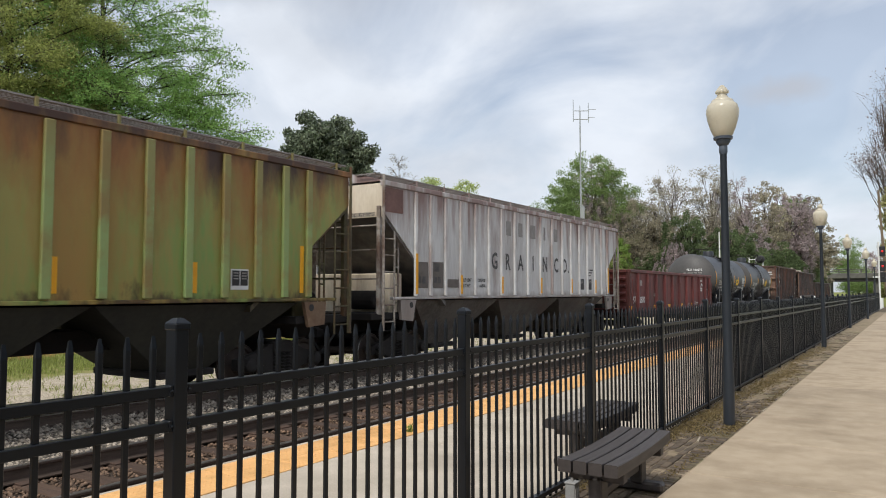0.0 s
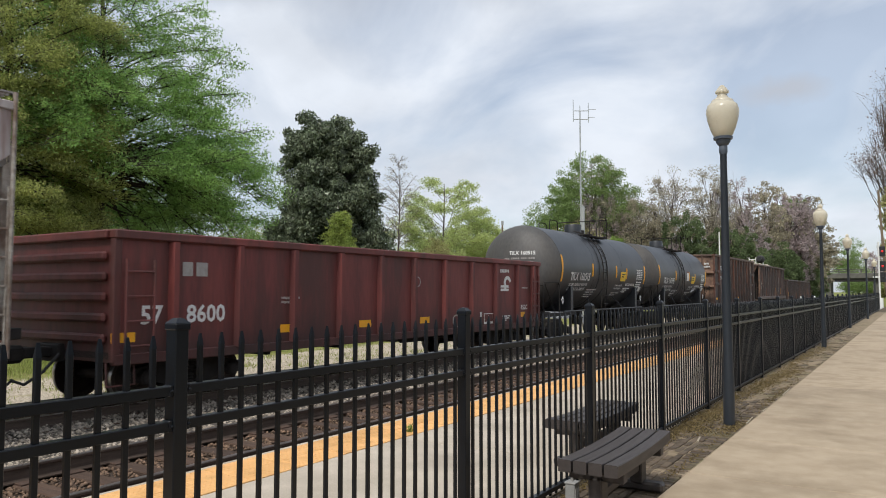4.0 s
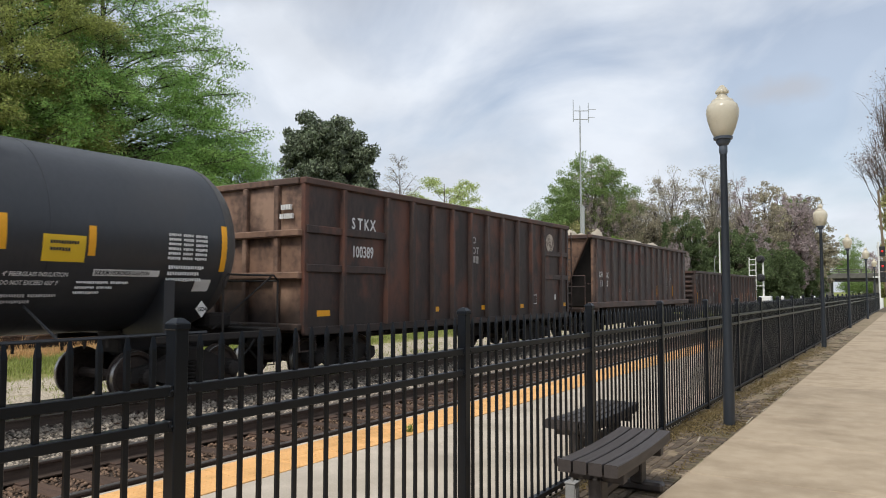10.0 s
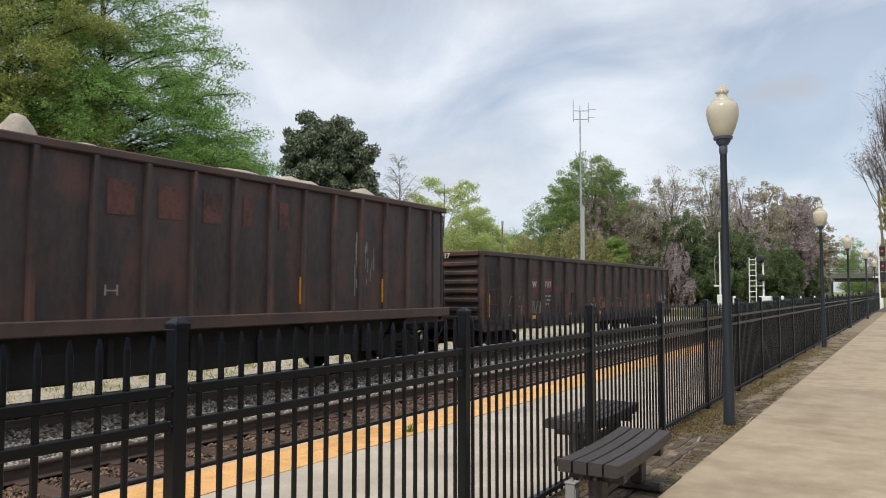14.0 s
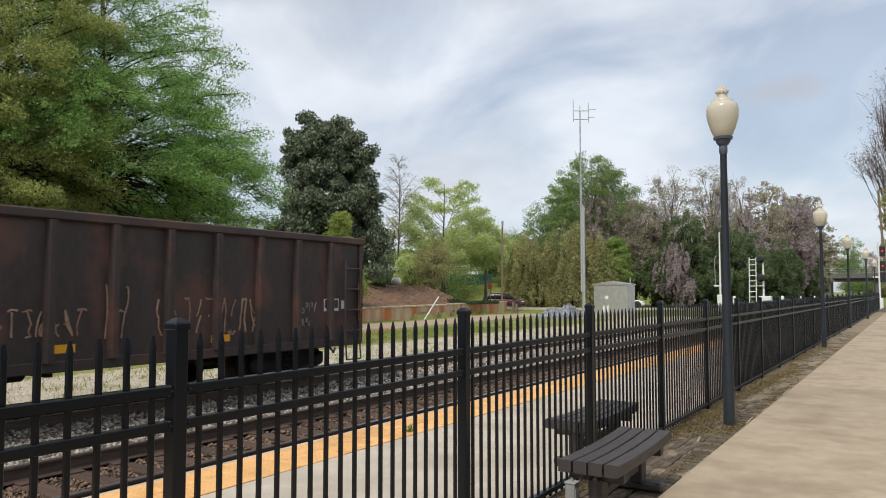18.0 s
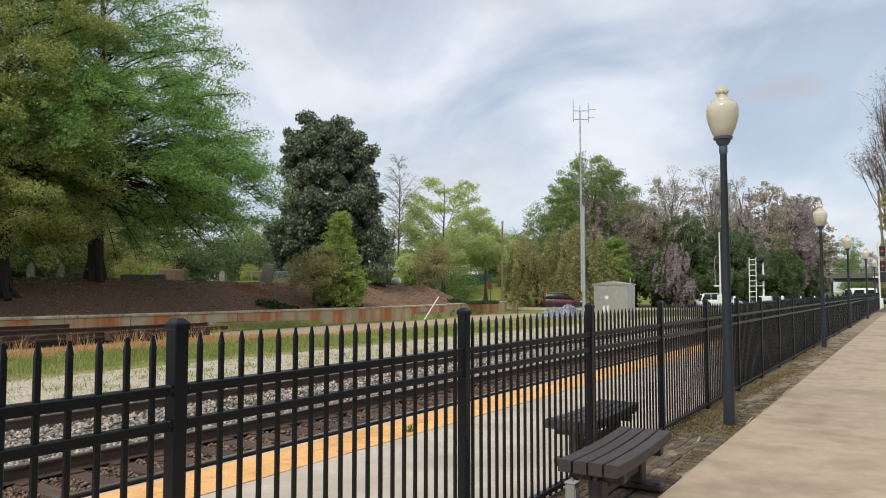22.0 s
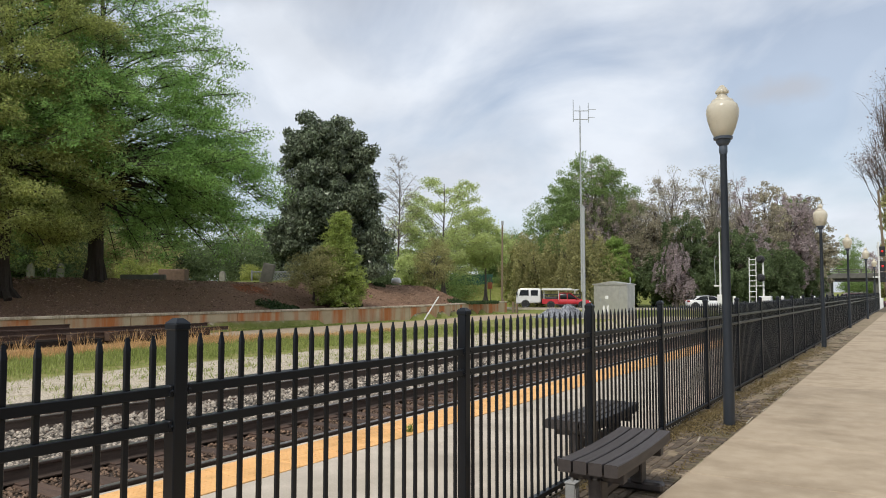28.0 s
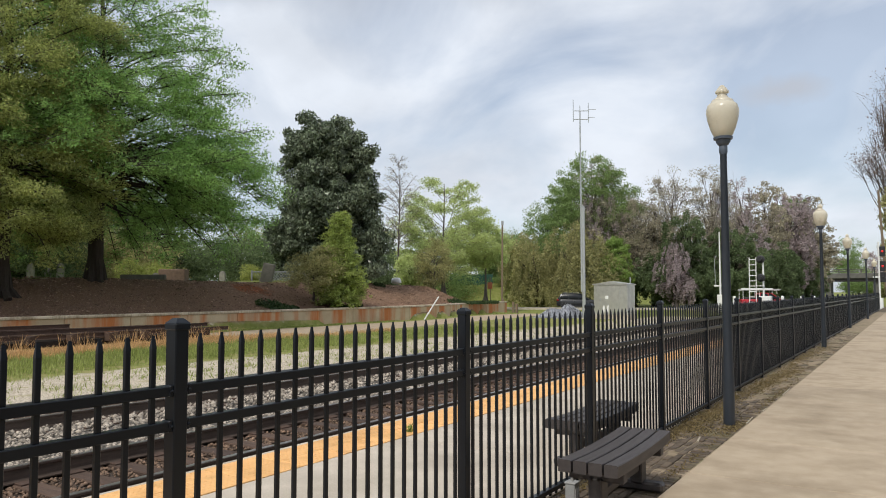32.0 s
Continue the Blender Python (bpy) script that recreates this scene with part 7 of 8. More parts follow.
# ---- grass and trackside clutter ----
def blades(name, label, n, boxes, h0, h1, w, material, seed, lean=0.3):
    """Grass blades, each a narrow tapered strip, scattered over boxes (x0, x1, y0, y1, weight)."""
    rng = np.random.default_rng(seed)
    P = []
    tot = sum(b[4] for b in boxes)
    for x0, x1, y0, y1, q in boxes:
        k = int(n * q / tot)
        c = max(1, k // 14)
        cx, cy = rng.uniform(x0, x1, c), rng.uniform(y0, y1, c)
        i = rng.integers(0, c, k)
        P.append(np.stack([cx[i] + rng.normal(0, 0.12, k), cy[i] + rng.normal(0, 0.16, k)], 1))
    P = np.concatenate(P)
    m = len(P)
    z = np.array([ground_z(x, y) for x, y in P]) - 0.02
    B = np.column_stack([P, z])
    a = rng.uniform(0, 6.283, m)
    hh = rng.uniform(h0, h1, m)
    side = np.stack([np.cos(a), np.sin(a), 0 * a], 1) * w * 0.5
    tip = B + np.stack([rng.normal(0, lean, m) * hh, rng.normal(0, lean, m) * hh, hh], 1)
    V = np.stack([B - side, B + side, tip + side * 0.25, tip - side * 0.25], 1).reshape(-1, 3)
    tagged(new(name, quads(name, V, material)), label, "grass", kind="stuff")


GRASS_G = leaf("grass_green", (0.33, 0.37, 0.11), (0.24, 0.29, 0.08), 0.35)
GRASS_D = leaf("grass_dry", (0.64, 0.42, 0.20), (0.50, 0.32, 0.15), 0.35)
blades("green_grass", "bright green grass strip beside the gravel", 30000, [(-22.4, -18.3, 5, 24, 3), (-21.6, -18.2, 24, 36, 0.7)], 0.06, 0.19, 0.022, GRASS_G, 5)
blades("dry_grass", "orange dry grass in front of the old rails", 20000, [(-24.6, -22.0, 7, 24, 3), (-22.8, -21.6, 22, 30, 0.4)], 0.06, 0.22, 0.022, GRASS_D, 6)
blades("tall_dry_weeds", "tall dead weeds standing before the old rails", 500, [(-25.7, -24.6, 8, 22, 1)], 0.2, 0.62, 0.02, GRASS_D, 16)
blades("gravel_weeds", "sparse weeds growing in the pale gravel", 9000, [(-18.2, -14.2, 4, 22, 2), (-20, -13.6, 22, 48, 2)], 0.03, 0.13, 0.022, GRASS_G, 7)
blades("verge_grass", "short green grass along the foot of the wall", 9000, [(-29.4, -28.7, 20, 40, 2), (-31.5, -30.0, 46, 60, 1)], 0.04, 0.12, 0.03, GRASS_G, 8)


def paving_litter():
    """Moss, dead leaves and dirt caught in the paving strip, thickest at the foot of the fence."""
    rng = np.random.default_rng(9)
    P = []
    for x, y, sx, sy, k in ((-2.36, 7.2, 0.04, 0.5, 400), (-2.33, 8.5, 0.06, 0.7, 800), (-2.25, 9.9, 0.11, 0.6, 1100), (-2.1, 8.9, 0.1, 0.25, 200), (-1.85, 9.3, 0.06, 0.25, 300), (-2.3, 11.6, 0.08, 0.9, 700), (-2.2, 14.0, 0.12, 0.9, 1300),
                            (-2.1, 16.0, 0.12, 0.7, 700), (-2.3, 18.5, 0.08, 1.5, 700), (-1.83, 12.5, 0.04, 1.2, 250), (-1.84, 7.2, 0.03, 0.8, 100), (-2.2, 22.0, 0.15, 2.0, 900), (-2.35, 5.8, 0.03, 0.5, 300)):
        k = int(k * 1.8)
        P.append(np.stack([np.clip(rng.normal(x, sx, k), -2.45, -1.77), rng.normal(y, sy, k), rng.uniform(0.0, 0.014, k)], 1))
    m = leaf("moss_and_litter", (0.25, 0.19, 0.09), (0.15, 0.115, 0.05), 0.5)
    g = Geo()
    nx, ny = 9, 420
    for j in range(ny):
        y = 6.6 + 60 * (j / ny) ** 1.6
        for i in range(nx):
            x = -2.462 + 0.735 * i / (nx - 1)
            h = 0.012 * smooth(9.0, 14.0, y) - 0.017 + 0.016 * noise.noise(Vector((x * 5, y * 1.6, 1))) + 0.008 * noise.noise(Vector((x * 17, y * 7, 5)))
            g.v.append((x, y, h if i < nx - 1 else -0.01))
    g.f = [(j * nx + i, j * nx + i + 1, (j + 1) * nx + i + 1, (j + 1) * nx + i) for j in range(ny - 1) for i in range(nx - 1)]
    dm = mat("dry_tan_dirt", (0.30, 0.235, 0.155), (0.185, 0.14, 0.088), 1, scale=5, fine=60, bump=0.6, bump_dist=0.01, c=(0.14, 0.125, 0.055), c_amt=0.7, c_scale=1.3, coord="World")
    ob = new("dirt_drift", g.mesh("dirt_drift", fix=False))
    ob.data.materials.append(dm)
    tagged(ob, "tan dirt and crumbled leaves drifted over the paving strip", "dirt", kind="stuff")
    chip = mat("pale_mortar_chip", (0.42, 0.37, 0.28), (0.30, 0.25, 0.18), 0.9, bump=0.2)
    for x, y, a, ln in ((-2.02, 8.35, 8, 0.26), (-1.77, 9.9, 2, 0.5), (-1.76, 13.0, 1, 0.9), (-1.98, 15.6, 20, 0.3), (-1.75, 10.9, 0, 0.35)):
        solo("mortar_chip", Geo().bevel_box(-0.010, 0.010, -ln / 2, ln / 2, -0.02, 0.004, 0.003), chip, "pale broken mortar strip along the walkway edge", "mortar", "mortar along the walkway", m=pose(x, y, 0, 0, 0, a))
    tagged(new("paving_litter", quads("paving_litter", leaf_quads(rng, np.concatenate(P), 0.024, 0.55, 0.6), m)), "moss, dead leaves and dirt in the paving strip", "moss", kind="stuff")


paving_litter()
tuft = np.random.default_rng(10)
_p = np.stack([tuft.normal(-4.92, 0.02, 60), tuft.normal(6.96, 0.03, 60), tuft.uniform(0.0, 0.07, 60)], 1)
tagged(new("weed_tuft", quads("weed_tuft", leaf_quads(tuft, _p, 0.07, 0.25, -0.4), GRASS_G)), "small green weed growing from the platform joint", "weed")


def bank_plants():
    ivy = leaf("juniper_green", (0.050, 0.085, 0.025), (0.03, 0.055, 0.018), 0.4)
    for x, y, r, n in ((-30.9, 31.0, 0.8, 1300), (-30.4, 36.2, 0.9, 1700), (-32.4, 55.5, 2.4, 4200), (-31.8, 30.6, 0.7, 700), (-35.5, 46, 0.5, 300)):
        rng = np.random.default_rng(int(-x * 100 + y))
        a, q = rng.uniform(0, 6.283, n), np.sqrt(rng.random(n)) * r
        px, py = x + q * np.cos(a) * 0.8, y + q * np.sin(a) * 1.3
        pz = np.array([max(ground_z(u, v), 0.55 if u > wall_x(v) - 0.25 else -9) for u, v in zip(px, py)]) + rng.random(n) * 0.22
        P = np.stack([px, py, pz], 1)
        ob = new("juniper_shrub", quads("juniper_shrub", leaf_quads(rng, P, 0.16, 0.4, 0.4, 0.1), ivy))
        tagged(ob, "low dark green juniper spreading over the bank", "shrub")


bank_plants()


def mulch_chips():
    rng = np.random.default_rng(21)
    n = 16000
    y = 4 + 56 * rng.random(n) ** 1.2
    back = 0.3 + 6.6 * rng.random(n)
    x = np.array([wall_x(v) for v in y]) - back
    z = np.array([ground_z(u, v) for u, v in zip(x, y)]) + 0.015
    P = np.stack([x, y, z], 1)
    m = mat("mulch_chip", (0.36, 0.24, 0.165), (0.14, 0.088, 0.060), 1, scale=0.8, fine=5, bump=0, per="island", per_amt=0.45)
    tagged(new("mulch_chips", quads("mulch_chips", leaf_quads(rng, P, 0.13, 0.45, 0.85), m)), "loose brown bark mulch and dead leaves on the bank", "mulch", kind="stuff")


mulch_chips()


# Near-black colour for the shadow in the gap under the rail stack.
GAP_SHADE = mat("black_gap_shade", (0.030, 0.022, 0.016), (0.018, 0.014, 0.011), 1, scale=5, fine=40, bump=0.6)


def old_rails():
    root = thing("rail_stack", pose(-26.6, 0, -0.22), "stack of rusty old rails lying on timbers", "rails", "")
    for k, (x, z, y0, y1) in enumerate(((0, 0.28, 2.0, 21.9), (0.22, 0.28, 1.0, 19.5), (-0.25, 0.28, 3.0, 20.4), (0.05, 0.455, 2.5, 15.5), (0.55, 0.12, 4, 22.6))):
        part("rail", Geo().prism([(x + a, z + b) for a, b in rail_profile()], y0, y1, "y"), OLD_RUST, root)
    for i in range(13):
        y = 3.2 + i * 1.5
        part("timber", Geo().bevel_box(-0.8, 0.9, y - 0.12, y + 0.12, -0.05, 0.27 if i % 2 else 0.26, 0.015), TIE, root)
    # Added dark block that paints the shaded void between the timbers.
    part("spill", Geo().bevel_box(-0.75, 0.55, 2, 21, -0.3, 0.05, 0.05), GAP_SHADE, root)


old_rails()


BALLAST_GREY = mat("blue_grey_stone", (0.30, 0.31, 0.34), (0.15, 0.16, 0.18), 0.95, scale=5, fine=24, bump=0.6, bump_dist=0.03, per="island", per_amt=0.5)


def stone_heap():
    rng = np.random.default_rng(4)
    n = 5200
    a, q = rng.uniform(0, 6.283, n), np.sqrt(rng.random(n))
    lump = 0.82 + 0.18 * np.sin(3 * a + 1) + 0.1 * np.sin(7 * a)
    P = np.stack([q * np.cos(a) * 2.75 * lump, q * np.sin(a) * 1.5 * lump, 0.92 * (1 - q) ** 0.8 * (1 + 0.25 * np.sin(4 * q * np.cos(a) * 2.4)) + 0.03], 1)
    base = np.array([(1, 0, 0), (-1, 0, 0), (0, 1, 0), (0, -1, 0), (0, 0, 1), (0, 0, -1)], float)
    tri = np.array([(0, 2, 4), (2, 1, 4), (1, 3, 4), (3, 0, 4), (2, 0, 5), (1, 2, 5), (3, 1, 5), (0, 3, 5)])
    V = base[None] * (1 + rng.uniform(-0.4, 0.4, (n, 6, 1))) * rng.uniform(0.06, 0.13, (n, 1, 1)) + rng.normal(0, 0.012, (n, 6, 3)) + P[:, None]
    ob = new("stone_heap", quads("stone_heap", V[:, tri].reshape(-1, 3), BALLAST_GREY, 3))
    ob.matrix_basis = pose(-22.2, 51.6, -0.50, 0, 0, 30)
    tagged(ob, "heap of blue-grey crushed stone beside the track", "stone heap", kind="stuff")


stone_heap()


def small_posts():
    pipe = solo("white_pipe", Geo().tube([(0, 0, 0), (0.9, 0.62, 1.75)], 0.05, 8), WHITE_PAINT, "white plastic pipe leaning against the wall", "pipe", m=pose(-29.0, 42.6, -0.5) @ pose(0, 0, 0))
    for x, y, h in ((-33.6, 63.2, 1.3), (-33.0, 64.2, 1.05), (-31.6, 62.2, 0.9)):
        solo("wooden_post", Geo().bevel_box(-0.1, 0.1, -0.1, 0.1, 0, h, 0.015), POLE_WOOD, "short grey timber post by the road", "post", m=pose(x, y, -0.45))
    root = thing("road_sign", pose(-38.9, 70.2, -0.4), "orange sign on a thin post beside the road", "sign")
    part("post", Geo().tube([(0, 0, 0), (0, 0, 3.6)], 0.05, 6), POLE_WOOD, root)
    part("panel", Geo().bevel_box(-0.3, 0.3, -0.08, -0.05, 2.3, 3.0, 0.01), mat("sign_orange", (0.62, 0.20, 0.12), (0.55, 0.17, 0.1), 0.6, bump=0), root)


small_posts()


def churchyard():
    stone = mat("grave_stone", (0.20, 0.185, 0.16), (0.14, 0.13, 0.11), 0.9, scale=4, fine=30, bump=0.2, per="object", per_amt=0.2)
    rng = random.Random(5)
    base = Geo().prism([(-0.35, 0), (-0.35, 0.75), (-0.2, 0.95), (0, 1.0), (0.2, 0.95), (0.35, 0.75), (0.35, 0)], -0.08, 0.08, "y").mesh("headstone")
    pale = mat("pale_grave_stone", (0.30, 0.285, 0.25), (0.19, 0.18, 0.155), 0.9, scale=4, fine=30, bump=0.2, per="object", per_amt=0.2)
    for k, (b, d, h) in enumerate(((62.2, 54, 1.3), (61.2, 56, 1.1), (60.4, 55, 1.3), (54.2, 54, 0.8), (52.7, 55, 1.1), (49.5, 57, 0.9))):
        x, y = -d * math.sin(radians(b)), d * math.cos(radians(b))
        ob = solo("headstone", base, pale if k % 3 != 2 else stone, "small weathered headstone on the lawn" if k % 3 == 2 else "pale upright headstone on the shaded lawn", "headstone", "headstones on the lawn")
        ob.matrix_basis = pose(x, y, ground_z(x, y) - 0.1, rng.uniform(-5, 5), 0, b - 90 + rng.uniform(60, 120)) @ Matrix.Diagonal((0.6, 1.6, h, 1))
    solo("low_stone_wall", Geo().bevel_box(-1.3, 1.3, -0.2, 0.2, -0.3, 0.42, 0.03), stone, "low dark stone wall on the lawn behind the oak", "wall", m=pose(-38.6, 27.0, 2.2, 0, 0, 35))
    solo("brick_tomb", Geo().bevel_box(-0.9, 0.9, -0.5, 0.5, -0.2, 0.95, 0.03), mat("tomb_brick", (0.20, 0.13, 0.095), (0.12, 0.08, 0.06), 0.9, scale=6, fine=30, bump=0.2), "low brown brick tomb behind the oak", "tomb", m=pose(-43.6, 32.9, ground_z(-43.6, 32.9), 0, 0, 36))
    big = solo("stone_marker", Geo().bevel_box(-0.42, 0.42, -0.15, 0.15, 0, 1.5, 0.05), stone, "tall leaning pale stone slab on the bank", "stone")
    big.matrix_basis = pose(-38.2, 36.4, 2.1, 0, 12, 30)
    root = thing("lattice_fence", pose(-39.5, 37.4, 2.15, 0, 0, 33), "low grey wooden lattice fence", "fence")
    g = Geo()
    for i in range(26):
        for s in (-1, 1):
            x = i * 0.2
            g.tube([(x, s * 0.012, 0.05), (x + s * 0.75, s * 0.012, 0.85)], 0.018, 4)
    lat = mat("weathered_lattice", (0.30, 0.31, 0.33), (0.22, 0.225, 0.24), 0.9, bump=0.1)
    part("lattice", g, lat, root)
    part("top_bar", Geo().bevel_box(-0.8, 5.9, -0.04, 0.04, 0.84, 0.92, 0.01), lat, root)
    for x in (-0.8, 2.5, 5.9):
        part("post", Geo().bevel_box(x - 0.05, x + 0.05, -0.05, 0.05, 0, 1.0, 0.01), lat, root)
    solo("white_sack", Geo().lathe([(0.3, 0), (0.5, 0.1), (0.46, 0.34), (0.36, 0.52), (0.12, 0.55)], 9, Matrix.Diagonal((1.05, 0.6, 1, 1))), WHITE_PAINT, "white rounded sack lying on top of the bank", "sack", smooth=60, m=pose(-37.1, 50.4, 2.25))
    root = thing("screen_fence", pose(-54.5, 85.1, 2.45, 0, 0, 24.2), "green fabric screen fence with steel posts on the hill", "fence")
    part("fabric", Geo().bevel_box(0, 6.8, -0.02, 0.02, 0.1, 1.5, 0.005), mat("green_fabric", (0.045, 0.13, 0.10), (0.03, 0.085, 0.066), 0.9, bump=0.2), root)
    for i in range(4):
        part("post", Geo().tube([(i * 2.26, 0.05, -0.6), (i * 2.26, 0.05, 1.6)], 0.04, 6), GALV, root)
    solo("parked_trailer", Geo().bevel_box(-1.3, 1.3, -0.9, 0.9, 0, 2.2, 0.25), WHITE_PAINT, "white rounded trailer parked behind the green screen", "trailer", m=pose(-51.9, 88.0, 1.85, 0, 0, 24))


churchyard()


# ---- signals, mast, cabinet, bridge ----
def radio_mast():
    root = thing("radio_mast", pose(-20.45, 51.2, -0.42), "tall grey radio mast with a dipole antenna on top", "mast")
    part("lower_tube", Geo().tube([(0, 0, 0), (0, 0, 8.4)], 0.125, 12, 0.115), GALV, root)
    part("upper_tube", Geo().tube([(-0.14, -0.05, 2.0), (-0.14, -0.05, 15.6)], 0.075, 10, 0.05), GALV, root)
    g = Geo()
    c, s = math.cos(radians(32.7)), math.sin(radians(32.7))
    P = lambda a, z: (-0.14 + a * c, -0.05 + a * s, z)
    g.tube([P(-0.45, 14.95), P(0.68, 14.95)], 0.03, 6)
    g.tube([P(-0.45, 15.6), P(0.68, 15.6)], 0.03, 6)
    g.tube([P(-0.5, 14.75), P(-0.5, 16.45)], 0.028, 6)
    g.tube([P(0.64, 14.7), P(0.64, 16.2)], 0.028, 6)
    g.tube([P(0, 14.6), P(0, 16.0)], 0.03, 6)
    g.tube([P(0.64, 15.1), P(1.1, 15.1)], 0.018, 6)
    g.tube([P(0.64, 15.7), P(1.2, 15.7)], 0.018, 6)
    part("antenna", g, GALV, root)
    part("base_plate", Geo().bevel_box(-0.4, 0.4, -0.4, 0.4, -0.1, 0.06, 0.02), PLATFORM, root)


radio_mast()


def signal_cabinet():
    root = thing("signal_cabinet", pose(-18.63, 52.5, -0.42, 0, 0, 1), "pale aluminium signal cabinet with a pitched lid", "cabinet")
    part("plinth", Geo().bevel_box(-1.3, 1.4, -0.95, 0.95, -0.1, 0.34, 0.02), PLATFORM, root)
    part("body", Geo().bevel_box(-1.22, 1.32, -0.9, 0.9, 0.34, 2.52, 0.02), ALU, root)
    part("lid", Geo().prism([(-1.29, 2.52), (-1.29, 2.58), (0.05, 2.78), (1.39, 2.58), (1.39, 2.52)], -0.98, 0.98, "y"), ALU, root)
    part("side_door", Geo().bevel_box(1.32, 1.345, -0.75, 0.75, 0.45, 2.42, 0.008), ALU, root)
    d = part("door", Geo().bevel_box(-0.95, 0.75, -0.93, -0.90, 0.45, 2.42, 0.008), ALU, root)
    part("handle", Geo().bevel_box(-0.75, -0.66, -0.96, -0.93, 1.3, 1.55, 0.008), GALV, d)
    g = Geo()
    for x in (-0.45, -0.15):
        g.bevel_box(x - 0.07, x + 0.07, -0.955, -0.93, 0.5, 1.0, 0.006)
    part("vent", g, WHITE_PAINT, root)
    part("plate", Geo().bevel_box(-0.35, -0.1, -0.94, -0.93, 1.5, 1.72, 0.004), WHITE_PAINT, root)
    part("vent_pipe", Geo().tube([(1.1, 0.5, 2.5), (1.1, 0.5, 3.1)], 0.04, 8), GALV, root)


signal_cabinet()
RED_GLOW = glow("red_signal", (0.7, 0.02, 0.02), 0.35)
BLACK = mat("signal_black", (0.014, 0.014, 0.016), (0.02, 0.02, 0.022), 0.5, bump=0.05)


def block_signal():
    root = thing("block_signal", pose(-13.5, 80.6, -0.4), "white railway block signal with a ladder and black heads", "signal")
    part("mast", Geo().tube([(0.75, 0, 0), (0.75, 0, 5.6)], 0.09, 8), WHITE_PAINT, root)
    g = Geo()
    for x in (-0.55, 0.1):
        g.tube([(x, -0.3, 0.6), (x, -0.1, 5.5)], 0.05, 5)
    for i in range(9):
        g.tube([(-0.55, -0.3 + 0.02 * i, 0.9 + i * 0.55), (0.1, -0.3 + 0.02 * i, 0.9 + i * 0.55)], 0.04, 5)
    g.box(-0.6, 0.85, -0.3, 0.1, 2.55, 2.62)
    part("ladder", g, WHITE_PAINT, root)
    for z in (5.3, 3.4):
        h = part("signal_head", Geo().lathe([(0.1, 0), (0.42, 0.02), (0.42, 0.1), (0.3, 0.14)], 16, pose(0.55, -0.15, z, 90, 0, 0)), BLACK, root)
        part("visor", Geo().lathe([(0.17, 0.0), (0.2, 0.0), (0.2, 0.45), (0.17, 0.45)], 12, pose(0.55, -0.25, z, 90, 0, 0)), BLACK, h)
    part("relay_case", Geo().bevel_box(0.6, 1.5, -0.4, 0.4, 0, 1.55, 0.04), WHITE_PAINT, root)


block_signal()


def crossing_mast():
    root = thing("white_pole", pose(-15.9, 75.5, -0.4), "slim white pole with small brackets by the crossing", "pole")
    part("tube", Geo().tube([(0, 0, 0), (0, 0, 7.9)], 0.1, 8, 0.06), WHITE_PAINT, root)
    part("bracket", Geo().box(-0.6, 0.1, -0.05, 0.05, 2.5, 2.65), WHITE_PAINT, root)
    part("equipment_box", Geo().bevel_box(-0.28, 0.28, -0.2, 0.2, 0.0, 1.7, 0.03), WHITE_PAINT, root)
    part("whip", Geo().tube([(-0.45, 0, 2.6), (-0.5, 0, 5.2), (-0.3, 0, 5.6)], 0.03, 5), GALV, root)


crossing_mast()


def bollards():
    root = thing("bollard", pose(-14.9, 77.0, -0.4), "short white marker post near the crossing", "bollard", "crossing markers")
    part("post", Geo().lathe([(0.16, 0), (0.16, 1.45), (0.1, 1.55)], 10), WHITE_PAINT, root)
    for x, y in ((-12.9, 79.5), (-11.2, 82.0), (-9.4, 82.0), (-8.4, 83.0)):
        copy_thing(root, pose(x, y, -0.4))


bollards()


def crossing_signal():
    root = thing("crossing_signal", pose(-2.9, 92, -0.4), "white crossing mast with red warning lights", "signal")
    part("mast", Geo().tube([(0, 0, 0), (0, 0, 7.4)], 0.09, 8), WHITE_PAINT, root)
    for z in (6.35, 4.75, 3.55):
        h = part("light_head", Geo().bevel_box(0.08, 0.62, -0.12, 0.12, z - 0.55, z + 0.55, 0.05), BLACK, root)
        part("red_lens" if z > 4 else "dark_lens", Geo().lathe([(0.12, 0), (0.1, 0.03), (0.04, 0.05)], 14, pose(0.35, -0.13, z, 90, 0, 0)), RED_GLOW if z > 4 else BLACK, h)
    part("crossbuck", Geo().box(-0.6, 0.7, -0.05, -0.02, 3.5, 3.65, None), WHITE_PAINT, root)
    part("gate_case", Geo().bevel_box(-0.3, 0.3, -0.3, 0.3, 0, 1.3, 0.04), WHITE_PAINT, root)


crossing_signal()


BRIDGE = mat("old_bridge_concrete", (0.13, 0.125, 0.115), (0.085, 0.08, 0.072), 0.9, scale=1.2, fine=20, bump=0.2)


def overpass():
    root = thing("overpass_bridge", pose(-13, 262, 0), "concrete road bridge over the tracks in the distance", "bridge")
    part("deck", Geo().bevel_box(-30, 40, -5, 5, 5.6, 7.2, 0.1), BRIDGE, root)
    part("girder", Geo().box(-30, 40, -4.6, -4.2, 4.6, 5.6), UNDER, root)
    g = Geo()
    for i in range(24):
        g.box(-30 + i * 3, -29.7 + i * 3, -4.9, -4.7, 7.2, 8.4)
    for z in (7.7, 8.3):
        g.box(-30, 40, -4.85, -4.75, z, z + 0.16)
    part("parapet_rail", g, BRIDGE, root)
    for x in (-9, 4, 16):
        part("pier", Geo().bevel_box(x - 0.8, x + 0.8, -4, 4, -1, 4.7, 0.05), BRIDGE, root)


overpass()


